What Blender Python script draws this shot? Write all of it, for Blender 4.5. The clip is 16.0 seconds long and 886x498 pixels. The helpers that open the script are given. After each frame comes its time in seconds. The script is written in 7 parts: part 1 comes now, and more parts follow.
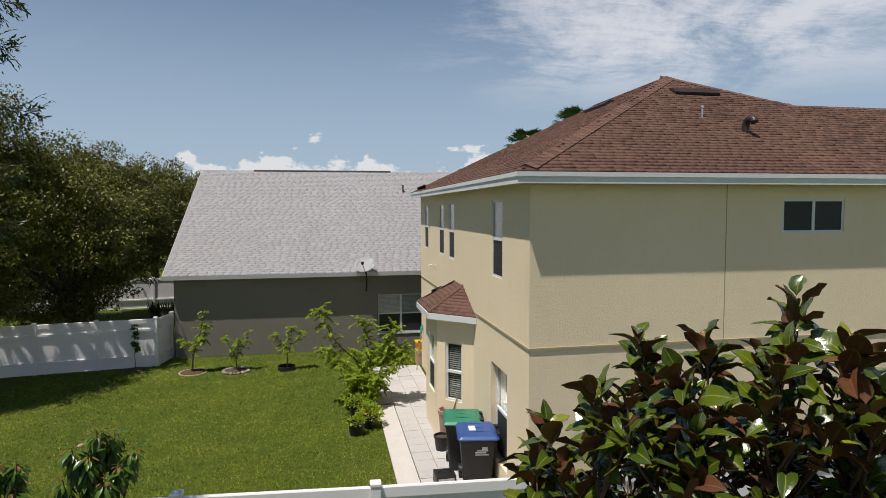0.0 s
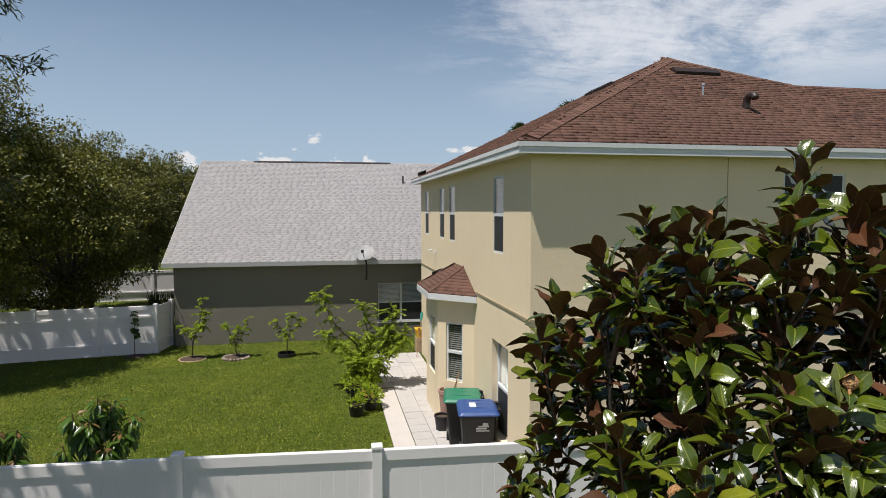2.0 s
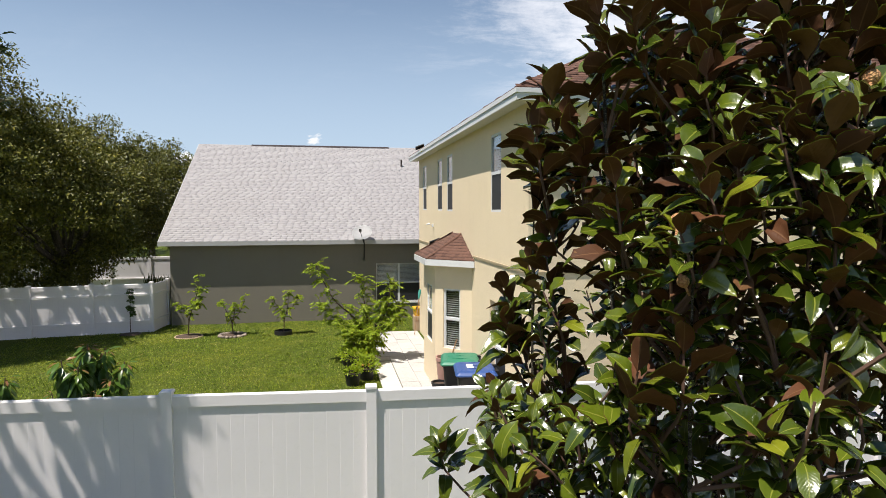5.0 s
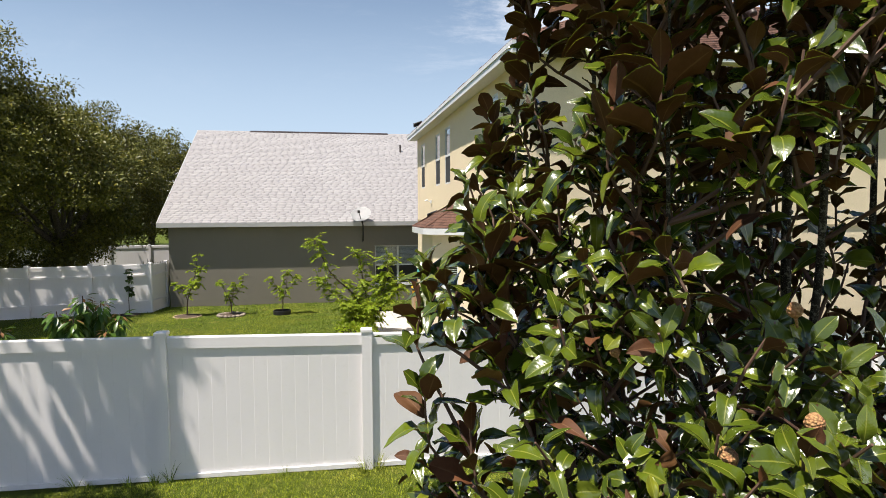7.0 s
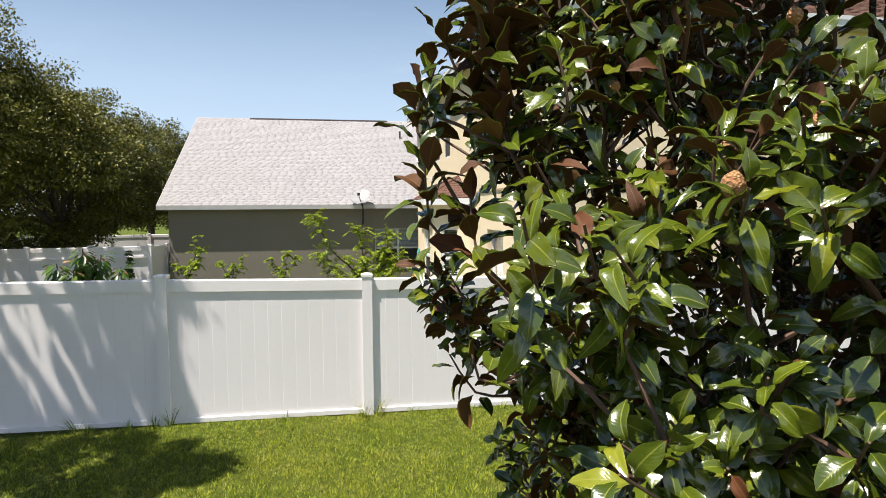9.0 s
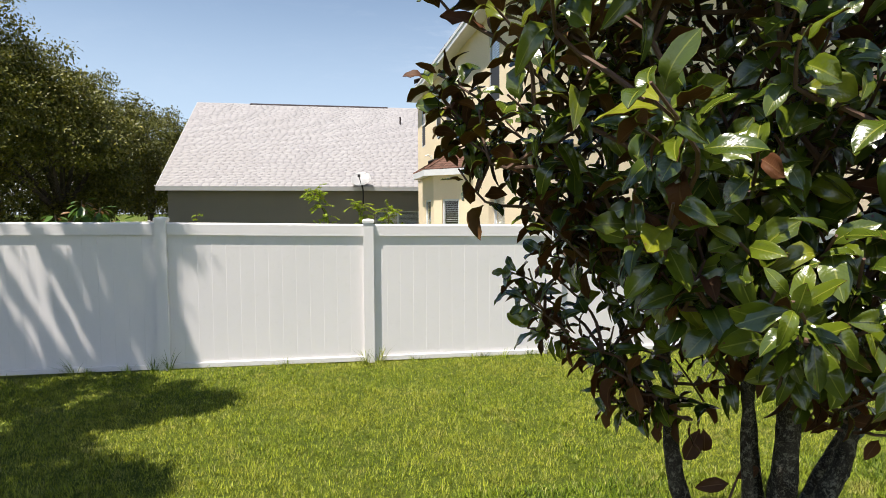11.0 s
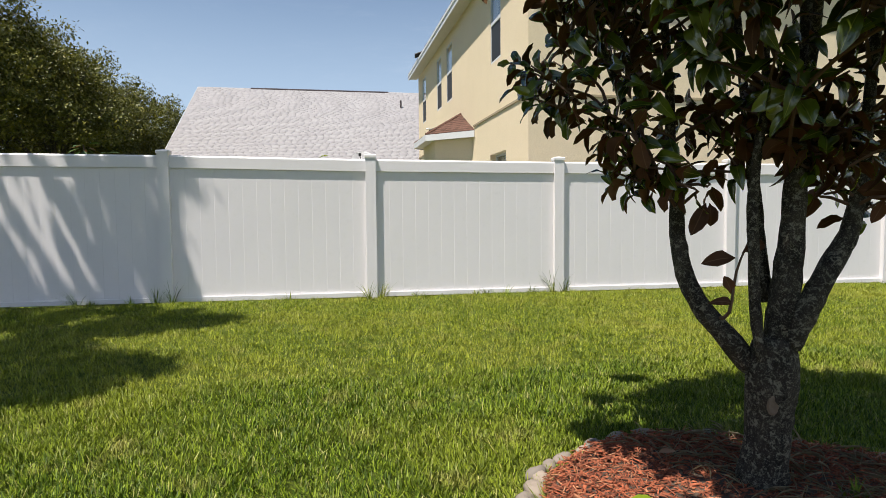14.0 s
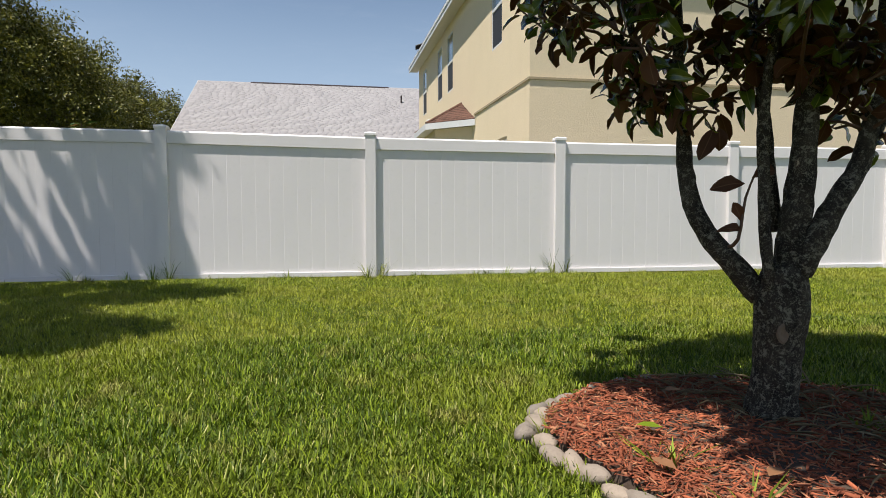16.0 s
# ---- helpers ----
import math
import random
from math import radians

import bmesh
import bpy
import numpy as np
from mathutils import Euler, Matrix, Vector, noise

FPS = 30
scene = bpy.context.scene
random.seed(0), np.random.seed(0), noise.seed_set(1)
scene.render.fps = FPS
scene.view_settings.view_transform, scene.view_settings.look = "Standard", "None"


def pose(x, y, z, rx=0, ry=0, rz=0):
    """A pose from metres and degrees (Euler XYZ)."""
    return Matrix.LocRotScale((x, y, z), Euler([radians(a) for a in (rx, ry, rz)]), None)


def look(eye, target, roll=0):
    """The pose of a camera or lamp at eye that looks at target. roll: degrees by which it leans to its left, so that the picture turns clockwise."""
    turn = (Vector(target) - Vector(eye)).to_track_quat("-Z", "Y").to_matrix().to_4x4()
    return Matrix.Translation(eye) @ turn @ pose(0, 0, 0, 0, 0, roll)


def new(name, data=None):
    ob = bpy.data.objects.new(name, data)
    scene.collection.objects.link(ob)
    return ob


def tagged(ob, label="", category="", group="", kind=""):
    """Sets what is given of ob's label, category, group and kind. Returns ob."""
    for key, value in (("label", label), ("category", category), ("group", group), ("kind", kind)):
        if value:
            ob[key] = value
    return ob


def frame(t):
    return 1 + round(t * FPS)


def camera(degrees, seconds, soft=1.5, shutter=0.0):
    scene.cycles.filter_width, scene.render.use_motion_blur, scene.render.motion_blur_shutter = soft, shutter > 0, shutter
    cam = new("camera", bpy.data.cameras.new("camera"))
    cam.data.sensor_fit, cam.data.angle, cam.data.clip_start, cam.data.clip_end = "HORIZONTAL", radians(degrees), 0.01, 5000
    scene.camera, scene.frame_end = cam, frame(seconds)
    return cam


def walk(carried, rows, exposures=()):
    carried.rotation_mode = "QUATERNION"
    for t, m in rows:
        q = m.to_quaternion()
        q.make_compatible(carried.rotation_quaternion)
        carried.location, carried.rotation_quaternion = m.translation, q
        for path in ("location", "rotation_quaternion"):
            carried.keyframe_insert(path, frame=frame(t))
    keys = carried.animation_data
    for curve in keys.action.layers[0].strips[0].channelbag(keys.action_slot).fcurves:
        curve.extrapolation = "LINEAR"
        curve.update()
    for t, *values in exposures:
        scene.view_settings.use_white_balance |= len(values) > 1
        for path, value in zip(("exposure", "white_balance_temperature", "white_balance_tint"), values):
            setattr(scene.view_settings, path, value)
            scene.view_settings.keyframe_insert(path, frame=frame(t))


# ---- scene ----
cam = camera(72.5, 16.0, soft=0.8)
PATH = [
    (0, (-0.714, 0.358, 5.283), (-0.336, 2.317, 5.154), -0.2),
    (0.5, (-0.742, 0.348, 5.148), (-0.363, 2.307, 5.019), -0.2),
    (1, (-0.733, 0.33, 5.043), (-0.354, 2.29, 4.913), -0.2),
    (1.5, (-0.753, 0.326, 4.938), (-0.373, 2.285, 4.81), -0.2),
    (2, (-0.756, 0.334, 4.788), (-0.375, 2.293, 4.663), -0.1),
    (2.5, (-0.736, 0.342, 4.686), (-0.353, 2.301, 4.56), -0.1),
    (3, (-0.741, 0.361, 4.582), (-0.357, 2.32, 4.457), 0.0),
    (5.5, (-0.671, 0.433, 3.79), (-0.289, 2.392, 3.667), -0.1),
    (6, (-0.652, 0.395, 3.616), (-0.27, 2.355, 3.493), -0.1),
    (6.5, (-0.62, 0.386, 3.438), (-0.24, 2.346, 3.315), -0.2),
    (7, (-0.624, 0.396, 3.246), (-0.244, 2.355, 3.123), -0.3),
    (7.5, (-0.641, 0.367, 3.104), (-0.259, 2.327, 2.982), -0.2),
    (8, (-0.644, 0.353, 2.941), (-0.263, 2.312, 2.817), -0.3),
    (8.5, (-0.649, 0.372, 2.735), (-0.269, 2.332, 2.612), -0.5),
    (9, (-0.637, 0.356, 2.547), (-0.257, 2.316, 2.426), -0.5),
    (9.5, (-0.645, 0.395, 2.374), (-0.264, 2.355, 2.252), -0.4),
    (10, (-0.647, 0.391, 2.199), (-0.266, 2.351, 2.077), -0.4),
    (12.5, (-0.707, 0.377, 1.448), (-0.323, 2.336, 1.328), -0.1),
    (13, (-0.699, 0.361, 1.318), (-0.317, 2.32, 1.197), -0.3),
    (13.5, (-0.694, 0.352, 1.192), (-0.312, 2.311, 1.07), -0.4),
    (14, (-0.706, 0.34, 1.064), (-0.326, 2.3, 0.943), -0.5),
    (14.5, (-0.727, 0.333, 0.945), (-0.346, 2.293, 0.823), -0.5),
    (15, (-0.702, 0.383, 0.803), (-0.321, 2.343, 0.687), -0.1),
    (15.5, (-0.712, 0.389, 0.784), (-0.331, 2.349, 0.667), -0.2),
    (16, (-0.702, 0.388, 0.787), (-0.32, 2.348, 0.67), -0.1),
]
walk(cam, [(t, look(eye, target, roll)) for t, eye, target, roll in PATH],
     exposures=[(0, 0.05, 6500, 10.5), (1.5, 0.11, 6500, 10.5), (3, 0.28, 6550, 11), (5.5, 0.65, 6650, 11.5), (7, 0.76, 6700, 11.5), (9, 0.89, 6700, 11.5), (10, 0.89, 6700, 11.5), (12.5, 0.84, 6650, 11.5), (14.5, 0.58, 6550, 11), (16, 0.5, 6550, 11)])

# ---- world, sun ----
SUN_UP, SUN_FROM = radians(68.5), (-0.855, -0.518)
world = bpy.data.worlds.new("sky")
scene.world = world
world.use_nodes = True


def sky_nodes(nt):
    nt.nodes.clear()
    N, L = nt.nodes.new, nt.links.new
    out, bg = N("ShaderNodeOutputWorld"), N("ShaderNodeBackground")
    sky = N("ShaderNodeTexSky")
    sky.sky_type, sky.sun_disc = "NISHITA", False
    sky.sun_elevation, sky.sun_rotation = SUN_UP, radians(238.8)
    sky.air_density, sky.dust_density, sky.ozone_density = 1.0, 0.7, 1.6
    co, sep = N("ShaderNodeTexCoord"), N("ShaderNodeSeparateXYZ")
    L(co.outputs["Generated"], sep.inputs[0])

    def m(op, a, b=0.0, clamp=False):
        n = N("ShaderNodeMath")
        n.operation, n.use_clamp = op, clamp
        for i, v in enumerate((a, b)):
            if isinstance(v, (int, float)):
                n.inputs[i].default_value = v
            else:
                L(v, n.inputs[i])
        return n.outputs[0]

    def ramp(v, lo, hi):
        n = N("ShaderNodeMapRange")
        n.interpolation_type = "SMOOTHSTEP"
        n.inputs[1].default_value, n.inputs[2].default_value = lo, hi
        L(v, n.inputs[0])
        return n.outputs[0]

    def tex(vec, scale, detail, rough, warp=0.0):
        n = N("ShaderNodeTexNoise")
        n.inputs["Scale"].default_value, n.inputs["Detail"].default_value = scale, detail
        n.inputs["Roughness"].default_value, n.inputs["Distortion"].default_value = rough, warp
        L(vec, n.inputs["Vector"])
        return n.outputs["Fac"]

    x, y, z = sep.outputs[0], sep.outputs[1], sep.outputs[2]
    zz = m("ADD", m("MAXIMUM", z, 0.0), 0.12)
    plane = N("ShaderNodeCombineXYZ")
    L(m("DIVIDE", x, zz), plane.inputs[0])
    L(m("MULTIPLY", m("DIVIDE", y, zz), 0.8), plane.inputs[1])
    streak = N("ShaderNodeCombineXYZ")
    L(m("ADD", m("DIVIDE", x, zz), m("MULTIPLY", m("DIVIDE", y, zz), 0.35)), streak.inputs[0])
    L(m("MULTIPLY", m("DIVIDE", y, zz), 2.2), streak.inputs[1])
    # high thin cloud, thick towards the right-hand sky
    az = m("SUBTRACT", m("MULTIPLY", x, 0.93), m("MULTIPLY", y, 0.36))
    east = ramp(m("ADD", az, m("MULTIPLY", z, 0.75)), -0.12, 0.3)
    high = ramp(z, 0.13, 0.24)
    wisp = m("ADD", m("MULTIPLY", tex(plane.outputs[0], 1.25, 9, 0.66, 0.6), 0.72), m("MULTIPLY", tex(streak.outputs[0], 3.2, 10, 0.7, 0.9), 0.28))
    veil = ramp(m("ADD", wisp, m("MULTIPLY", east, 0.1)), 0.485, 0.69)
    veil = m("MULTIPLY", veil, ramp(m("SUBTRACT", 0.54, z), 0.0, 0.16))
    veil = m("MULTIPLY", m("MULTIPLY", veil, high), m("ADD", m("MULTIPLY", east, 0.95), 0.05))
    # heaped cloud low over the roofs
    flat = N("ShaderNodeCombineXYZ")
    L(m("MULTIPLY", x, 1.0), flat.inputs[0])
    L(m("MULTIPLY", y, 0.25), flat.inputs[1])
    L(m("MULTIPLY", z, 1.5), flat.inputs[2])
    puff = m("ADD", m("MULTIPLY", tex(flat.outputs[0], 9.0, 8, 0.6, 0.2), 1.35), m("MULTIPLY", z, -4.6))
    puff = m("MULTIPLY", ramp(puff, 0.31, 0.37), ramp(z, -0.02, 0.03))
    haze = m("MULTIPLY", ramp(m("SUBTRACT", 0.52, z), 0.0, 0.5), 0.74)
    tint = N("ShaderNodeMix")
    tint.data_type = "RGBA"
    tint.blend_type = "MULTIPLY"
    tint.inputs[0].default_value = 1.0
    L(sky.outputs[0], tint.inputs[6])
    tint.inputs[7].default_value = (0.74, 0.92, 1.05, 1)

    def mix(fac, a, col):
        n = N("ShaderNodeMix")
        n.data_type = "RGBA"
        L(fac, n.inputs[0])
        L(a, n.inputs[6])
        n.inputs[7].default_value = (*col, 1)
        return n.outputs[2]

    c = mix(haze, tint.outputs[2], (7.1, 8.85, 10.9))
    c = mix(m("MULTIPLY", veil, 0.82), c, (11.6, 11.9, 12.6))
    c = mix(m("MULTIPLY", puff, 0.85), c, (12.4, 12.4, 12.4))
    L(c, bg.inputs[0])
    bg.inputs[1].default_value = 0.06
    L(bg.outputs[0], out.inputs[0])


sky_nodes(world.node_tree)
sun = new("sun", bpy.data.lights.new("sun", "SUN"))
sun.data.energy, sun.data.angle, sun.data.color = 5.0, radians(0.55), (1.0, 0.95, 0.87)
sun.matrix_world = look((0, 0, 0), (-SUN_FROM[0] * math.cos(SUN_UP), -SUN_FROM[1] * math.cos(SUN_UP), -math.sin(SUN_UP)))

# ---- materials ----


class Mat:
    """A node material with short ways to add noise, ramps and relief."""

    def __init__(self, name, base=(0.5, 0.5, 0.5), rough=0.6, metal=0.0, spec=0.5):
        self.mat = bpy.data.materials.new(name)
        self.mat.use_nodes = True
        self.nt = self.mat.node_tree
        self.b = self.nt.nodes["Principled BSDF"]
        self.b.inputs["Base Color"].default_value = (*base, 1)
        self.b.inputs["Roughness"].default_value = rough
        self.b.inputs["Metallic"].default_value = metal
        self.b.inputs["Specular IOR Level"].default_value = spec
        self.col = None
        self.base = base
        self.geo = self.N("ShaderNodeNewGeometry")
        self.height = None

    def N(self, kind):
        return self.nt.nodes.new(kind)

    def L(self, a, b):
        self.nt.links.new(a, b)

    def noise(self, scale, detail=4, rough=0.55, stretch=None, warp=0.0, local=False):
        n = self.N("ShaderNodeTexNoise")
        n.inputs["Scale"].default_value, n.inputs["Detail"].default_value = scale, detail
        n.inputs["Roughness"].default_value, n.inputs["Distortion"].default_value = rough, warp
        src = self.geo.outputs["Position"]
        if local:
            src = self.N("ShaderNodeTexCoord").outputs["Object"]
        if stretch:
            v = self.N("ShaderNodeVectorMath")
            v.operation = "MULTIPLY"
            self.L(src, v.inputs[0])
            v.inputs[1].default_value = stretch
            src = v.outputs[0]
        self.L(src, n.inputs["Vector"])
        return n.outputs["Fac"]

    def island(self):
        return self.geo.outputs["Random Per Island"]

    def piece(self):
        return self.N("ShaderNodeObjectInfo").outputs["Random"]

    def span(self, v, lo, hi, a=0.0, b=1.0):
        n = self.N("ShaderNodeMapRange")
        for i, k in enumerate((lo, hi, a, b)):
            n.inputs[i + 1].default_value = k
        self.L(v, n.inputs[0])
        return n.outputs[0]

    def tone(self, fac, col, blend="MIX"):
        """Lay the colour col over what is there, by the factor fac."""
        n = self.N("ShaderNodeMix")
        n.data_type, n.blend_type = "RGBA", blend
        self.L(fac, n.inputs[0])
        if self.col is None:
            n.inputs[6].default_value = (*self.base, 1)
        else:
            self.L(self.col, n.inputs[6])
        n.inputs[7].default_value = (*col, 1)
        self.col = n.outputs[2]
        self.L(self.col, self.b.inputs["Base Color"])
        return self

    def bump(self, h, dist=0.01, strength=1.0):
        n = self.N("ShaderNodeBump")
        n.inputs["Distance"].default_value, n.inputs["Strength"].default_value = dist, strength
        self.L(h, n.inputs["Height"])
        if self.height is not None:
            self.L(self.height, n.inputs["Normal"])
        self.height = n.outputs[0]
        self.L(self.height, self.b.inputs["Normal"])
        return self

    def gloss(self, v, a, b):
        self.L(self.span(v, 0.3, 0.7, a, b), self.b.inputs["Roughness"])
        return self

    def glow_through(self, amount):
        """Thin leaves let light through."""
        t, a = self.N("ShaderNodeBsdfTranslucent"), self.N("ShaderNodeMixShader")
        if self.col is not None:
            self.L(self.col, t.inputs[0])
        else:
            t.inputs[0].default_value = (*self.base, 1)
        a.inputs[0].default_value = amount
        self.L(self.b.outputs[0], a.inputs[1])
        self.L(t.outputs[0], a.inputs[2])
        self.L(a.outputs[0], self.nt.nodes["Material Output"].inputs[0])
        return self


def plain(name, base, rough=0.5, metal=0.0, var=0.12, scale=9.0):
    """A paint, plastic or metal with a little wear."""
    m = Mat(name, base, rough, metal)
    m.tone(m.span(m.noise(scale, 5), 0.35, 0.7, 0, var), tuple(c * 0.45 for c in base))
    m.tone(m.span(m.noise(scale * 7, 3), 0.45, 0.75, 0, var), tuple(min(1, c * 1.3 + 0.02) for c in base))
    m.bump(m.noise(scale * 30, 2), 0.0006, 0.5)
    return m.mat


def stucco(name, base, dark):
    m = Mat(name, base, 0.88, spec=0.25)
    m.tone(m.span(m.noise(0.5, 4), 0.35, 0.7, 0, 0.35), dark)
    m.tone(m.span(m.noise(3.0, 5, 0.6, (1, 1, 0.35)), 0.5, 0.8, 0, 0.35), dark)
    m.tone(m.span(m.noise(60, 3), 0.4, 0.65, 0, 0.18), tuple(c * 0.7 for c in base))
    m.bump(m.noise(5, 4, 0.6, (0.5, 0.5, 1.4), 0.4), 0.02, 0.1)
    m.bump(m.noise(34, 5, 0.65, warp=0.2), 0.011, 0.6)
    m.bump(m.noise(110, 3), 0.004, 0.6)
    return m.mat


M_YELLOW = stucco("cream_stucco", (0.79, 0.66, 0.465), (0.71, 0.59, 0.405))
M_GREY = stucco("grey_stucco", (0.2, 0.184, 0.155), (0.16, 0.148, 0.124))


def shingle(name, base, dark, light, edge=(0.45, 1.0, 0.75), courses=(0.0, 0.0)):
    """Granules, and where courses gives a foot and a rise, the dark shadow band printed in colour along the top of many
    tabs.
    """
    m = Mat(name, base, 0.93, spec=0.2)
    m.tone(m.span(m.island(), edge[0], edge[1], 0, edge[2]), dark)
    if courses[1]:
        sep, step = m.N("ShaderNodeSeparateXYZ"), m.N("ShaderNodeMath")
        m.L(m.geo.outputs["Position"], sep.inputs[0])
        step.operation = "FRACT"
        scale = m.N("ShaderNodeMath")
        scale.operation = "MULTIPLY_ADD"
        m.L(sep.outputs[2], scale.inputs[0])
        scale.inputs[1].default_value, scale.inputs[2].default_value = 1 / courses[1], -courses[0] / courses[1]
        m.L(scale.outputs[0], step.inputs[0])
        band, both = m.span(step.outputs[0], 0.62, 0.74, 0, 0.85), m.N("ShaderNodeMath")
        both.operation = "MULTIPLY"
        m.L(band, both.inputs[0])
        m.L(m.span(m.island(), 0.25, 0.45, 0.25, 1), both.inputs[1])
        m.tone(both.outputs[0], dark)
    m.tone(m.span(m.noise(0.55, 5, 0.6, (1, 1, 0.5)), 0.42, 0.72, 0, 0.6), light)
    m.tone(m.span(m.noise(0.9, 5, 0.6, (1.0, 0.35, 0.5)), 0.52, 0.75, 0, 0.35), dark)
    m.tone(m.span(m.noise(220, 2), 0.4, 0.65, 0, 0.4), dark)
    m.bump(m.noise(260, 2), 0.003, 0.6)
    return m.mat


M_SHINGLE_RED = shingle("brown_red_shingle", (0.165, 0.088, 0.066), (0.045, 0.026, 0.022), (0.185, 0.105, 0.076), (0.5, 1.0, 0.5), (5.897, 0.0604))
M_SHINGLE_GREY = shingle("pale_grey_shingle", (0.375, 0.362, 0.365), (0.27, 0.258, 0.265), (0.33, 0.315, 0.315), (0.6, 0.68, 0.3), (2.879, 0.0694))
M_SHINGLE_GREY.node_tree.nodes["Principled BSDF"].inputs["Roughness"].default_value = 0.9


def vinyl():
    m = Mat("white_vinyl", (0.745, 0.715, 0.72), 0.42, spec=0.4)
    m.tone(m.span(m.noise(1.6, 5, 0.6, (1, 1, 0.4)), 0.45, 0.8, 0, 0.16), (0.55, 0.56, 0.54))
    m.tone(m.span(m.noise(14, 6, 0.7), 0.56, 0.8, 0, 0.2), (0.5, 0.5, 0.45))
    m.bump(m.noise(3.5, 2), 0.004, 0.35)
    return m.mat


M_VINYL = vinyl()
M_TRIM = plain("white_trim_paint", (0.64, 0.65, 0.66), 0.5, var=0.14, scale=3)
M_TRIM_GREY = plain("grey_fascia_paint", (0.40, 0.40, 0.40), 0.6, var=0.12, scale=3)
M_BAND = plain("dark_stucco_band", (0.36, 0.29, 0.18), 0.85, var=0.15, scale=4)
M_SOFFIT = plain("soffit_paint", (0.6, 0.58, 0.52), 0.6)
M_DARK = plain("black_plastic", (0.011, 0.011, 0.012), 0.5, var=0.3)
M_BLIND = plain("white_blind", (0.78, 0.78, 0.77), 0.5, var=0.05)
# the white blind again, shade on the bay-front slats put into its colour
M_BLIND_SHADED = plain("shaded_white_blind", (0.24, 0.24, 0.235), 0.6, var=0.1)
M_SCREEN = plain("dark_insect_screen", (0.016, 0.017, 0.019), 0.6, var=0.1)
M_ROOM = plain("unlit_room_sheet", (0.05, 0.045, 0.04), 0.9)


def glass():
    m = Mat("window_glass", (0.9, 0.95, 0.95), 0.03, spec=0.5)
    m.b.inputs["Transmission Weight"].default_value = 1.0
    m.b.inputs["IOR"].default_value = 1.45
    return m.mat


M_GLASS = glass()


def lawn():
    m = Mat("lawn", (0.096, 0.127, 0.011), 0.9, spec=0.15)
    m.tone(m.span(m.noise(0.35, 5, 0.6), 0.38, 0.68, 0, 0.7), (0.078, 0.108, 0.011))
    m.tone(m.span(m.noise(1.6, 6, 0.65), 0.5, 0.75, 0, 0.6), (0.145, 0.15, 0.025))
    m.tone(m.span(m.noise(38, 4, 0.7), 0.4, 0.62, 0, 0.7), (0.02, 0.034, 0.007))
    m.tone(m.span(m.noise(90, 3, 0.7), 0.5, 0.7, 0, 0.55), (0.18, 0.215, 0.03))
    m.bump(m.noise(45, 4, 0.7), 0.05, 0.9)
    return m.mat


M_LAWN = lawn()


def leaf(name, base, other, third, rough=0.5, thru=0.25, spec=0.4):
    m = Mat(name, base, rough, spec=spec)
    m.tone(m.span(m.island(), 0.0, 0.7, 0, 1), other)
    m.tone(m.span(m.island(), 0.82, 1.0, 0, 1), third)
    m.tone(m.span(m.noise(40, 3), 0.45, 0.7, 0, 0.25), tuple(c * 0.55 for c in base))
    if thru:
        m.glow_through(thru)
    return m.mat


def grass_blade(name, base, dark, patch):
    m = Mat(name, base, 0.5, spec=0.2)
    m.tone(m.span(m.island(), 0.0, 0.65, 0, 1), dark)
    m.tone(m.span(m.noise(0.6, 4, 0.6), 0.45, 0.66, 0, 0.5), patch)
    m.tone(m.span(m.noise(2.6, 5, 0.65), 0.56, 0.7, 0, 0.5), (0.34, 0.285, 0.085))
    m.tone(m.span(m.island(), 0.9, 1.0, 0, 1), (0.42, 0.40, 0.13))
    m.glow_through(0.1)
    return m.mat


M_BLADE = grass_blade("grass_blade", (0.24, 0.315, 0.019), (0.042, 0.08, 0.005), (0.29, 0.3, 0.027))
M_BLADE_DRY = grass_blade("dry_grass_blade", (0.37, 0.415, 0.028), (0.082, 0.126, 0.008), (0.37, 0.355, 0.047))
M_OAK = leaf("oak_leaf", (0.155, 0.155, 0.02), (0.056, 0.065, 0.011), (0.27, 0.24, 0.04), 0.45, 0.14, 0.3)
M_LAUREL = leaf("laurel_oak_leaf", (0.07, 0.1, 0.028), (0.04, 0.065, 0.02), (0.12, 0.12, 0.04), 0.4, 0.2)
M_FEATHER = leaf("light_green_leaflet", (0.33, 0.42, 0.022), (0.19, 0.28, 0.016), (0.46, 0.5, 0.035), 0.45, 0.45)
M_MANGO = leaf("mango_leaf", (0.085, 0.165, 0.022), (0.05, 0.1, 0.014), (0.15, 0.22, 0.035), 0.3, 0.25)
M_MANGO_NEW = leaf("reddish_new_leaf", (0.2, 0.09, 0.045), (0.25, 0.13, 0.05), (0.15, 0.12, 0.04), 0.4, 0.25)


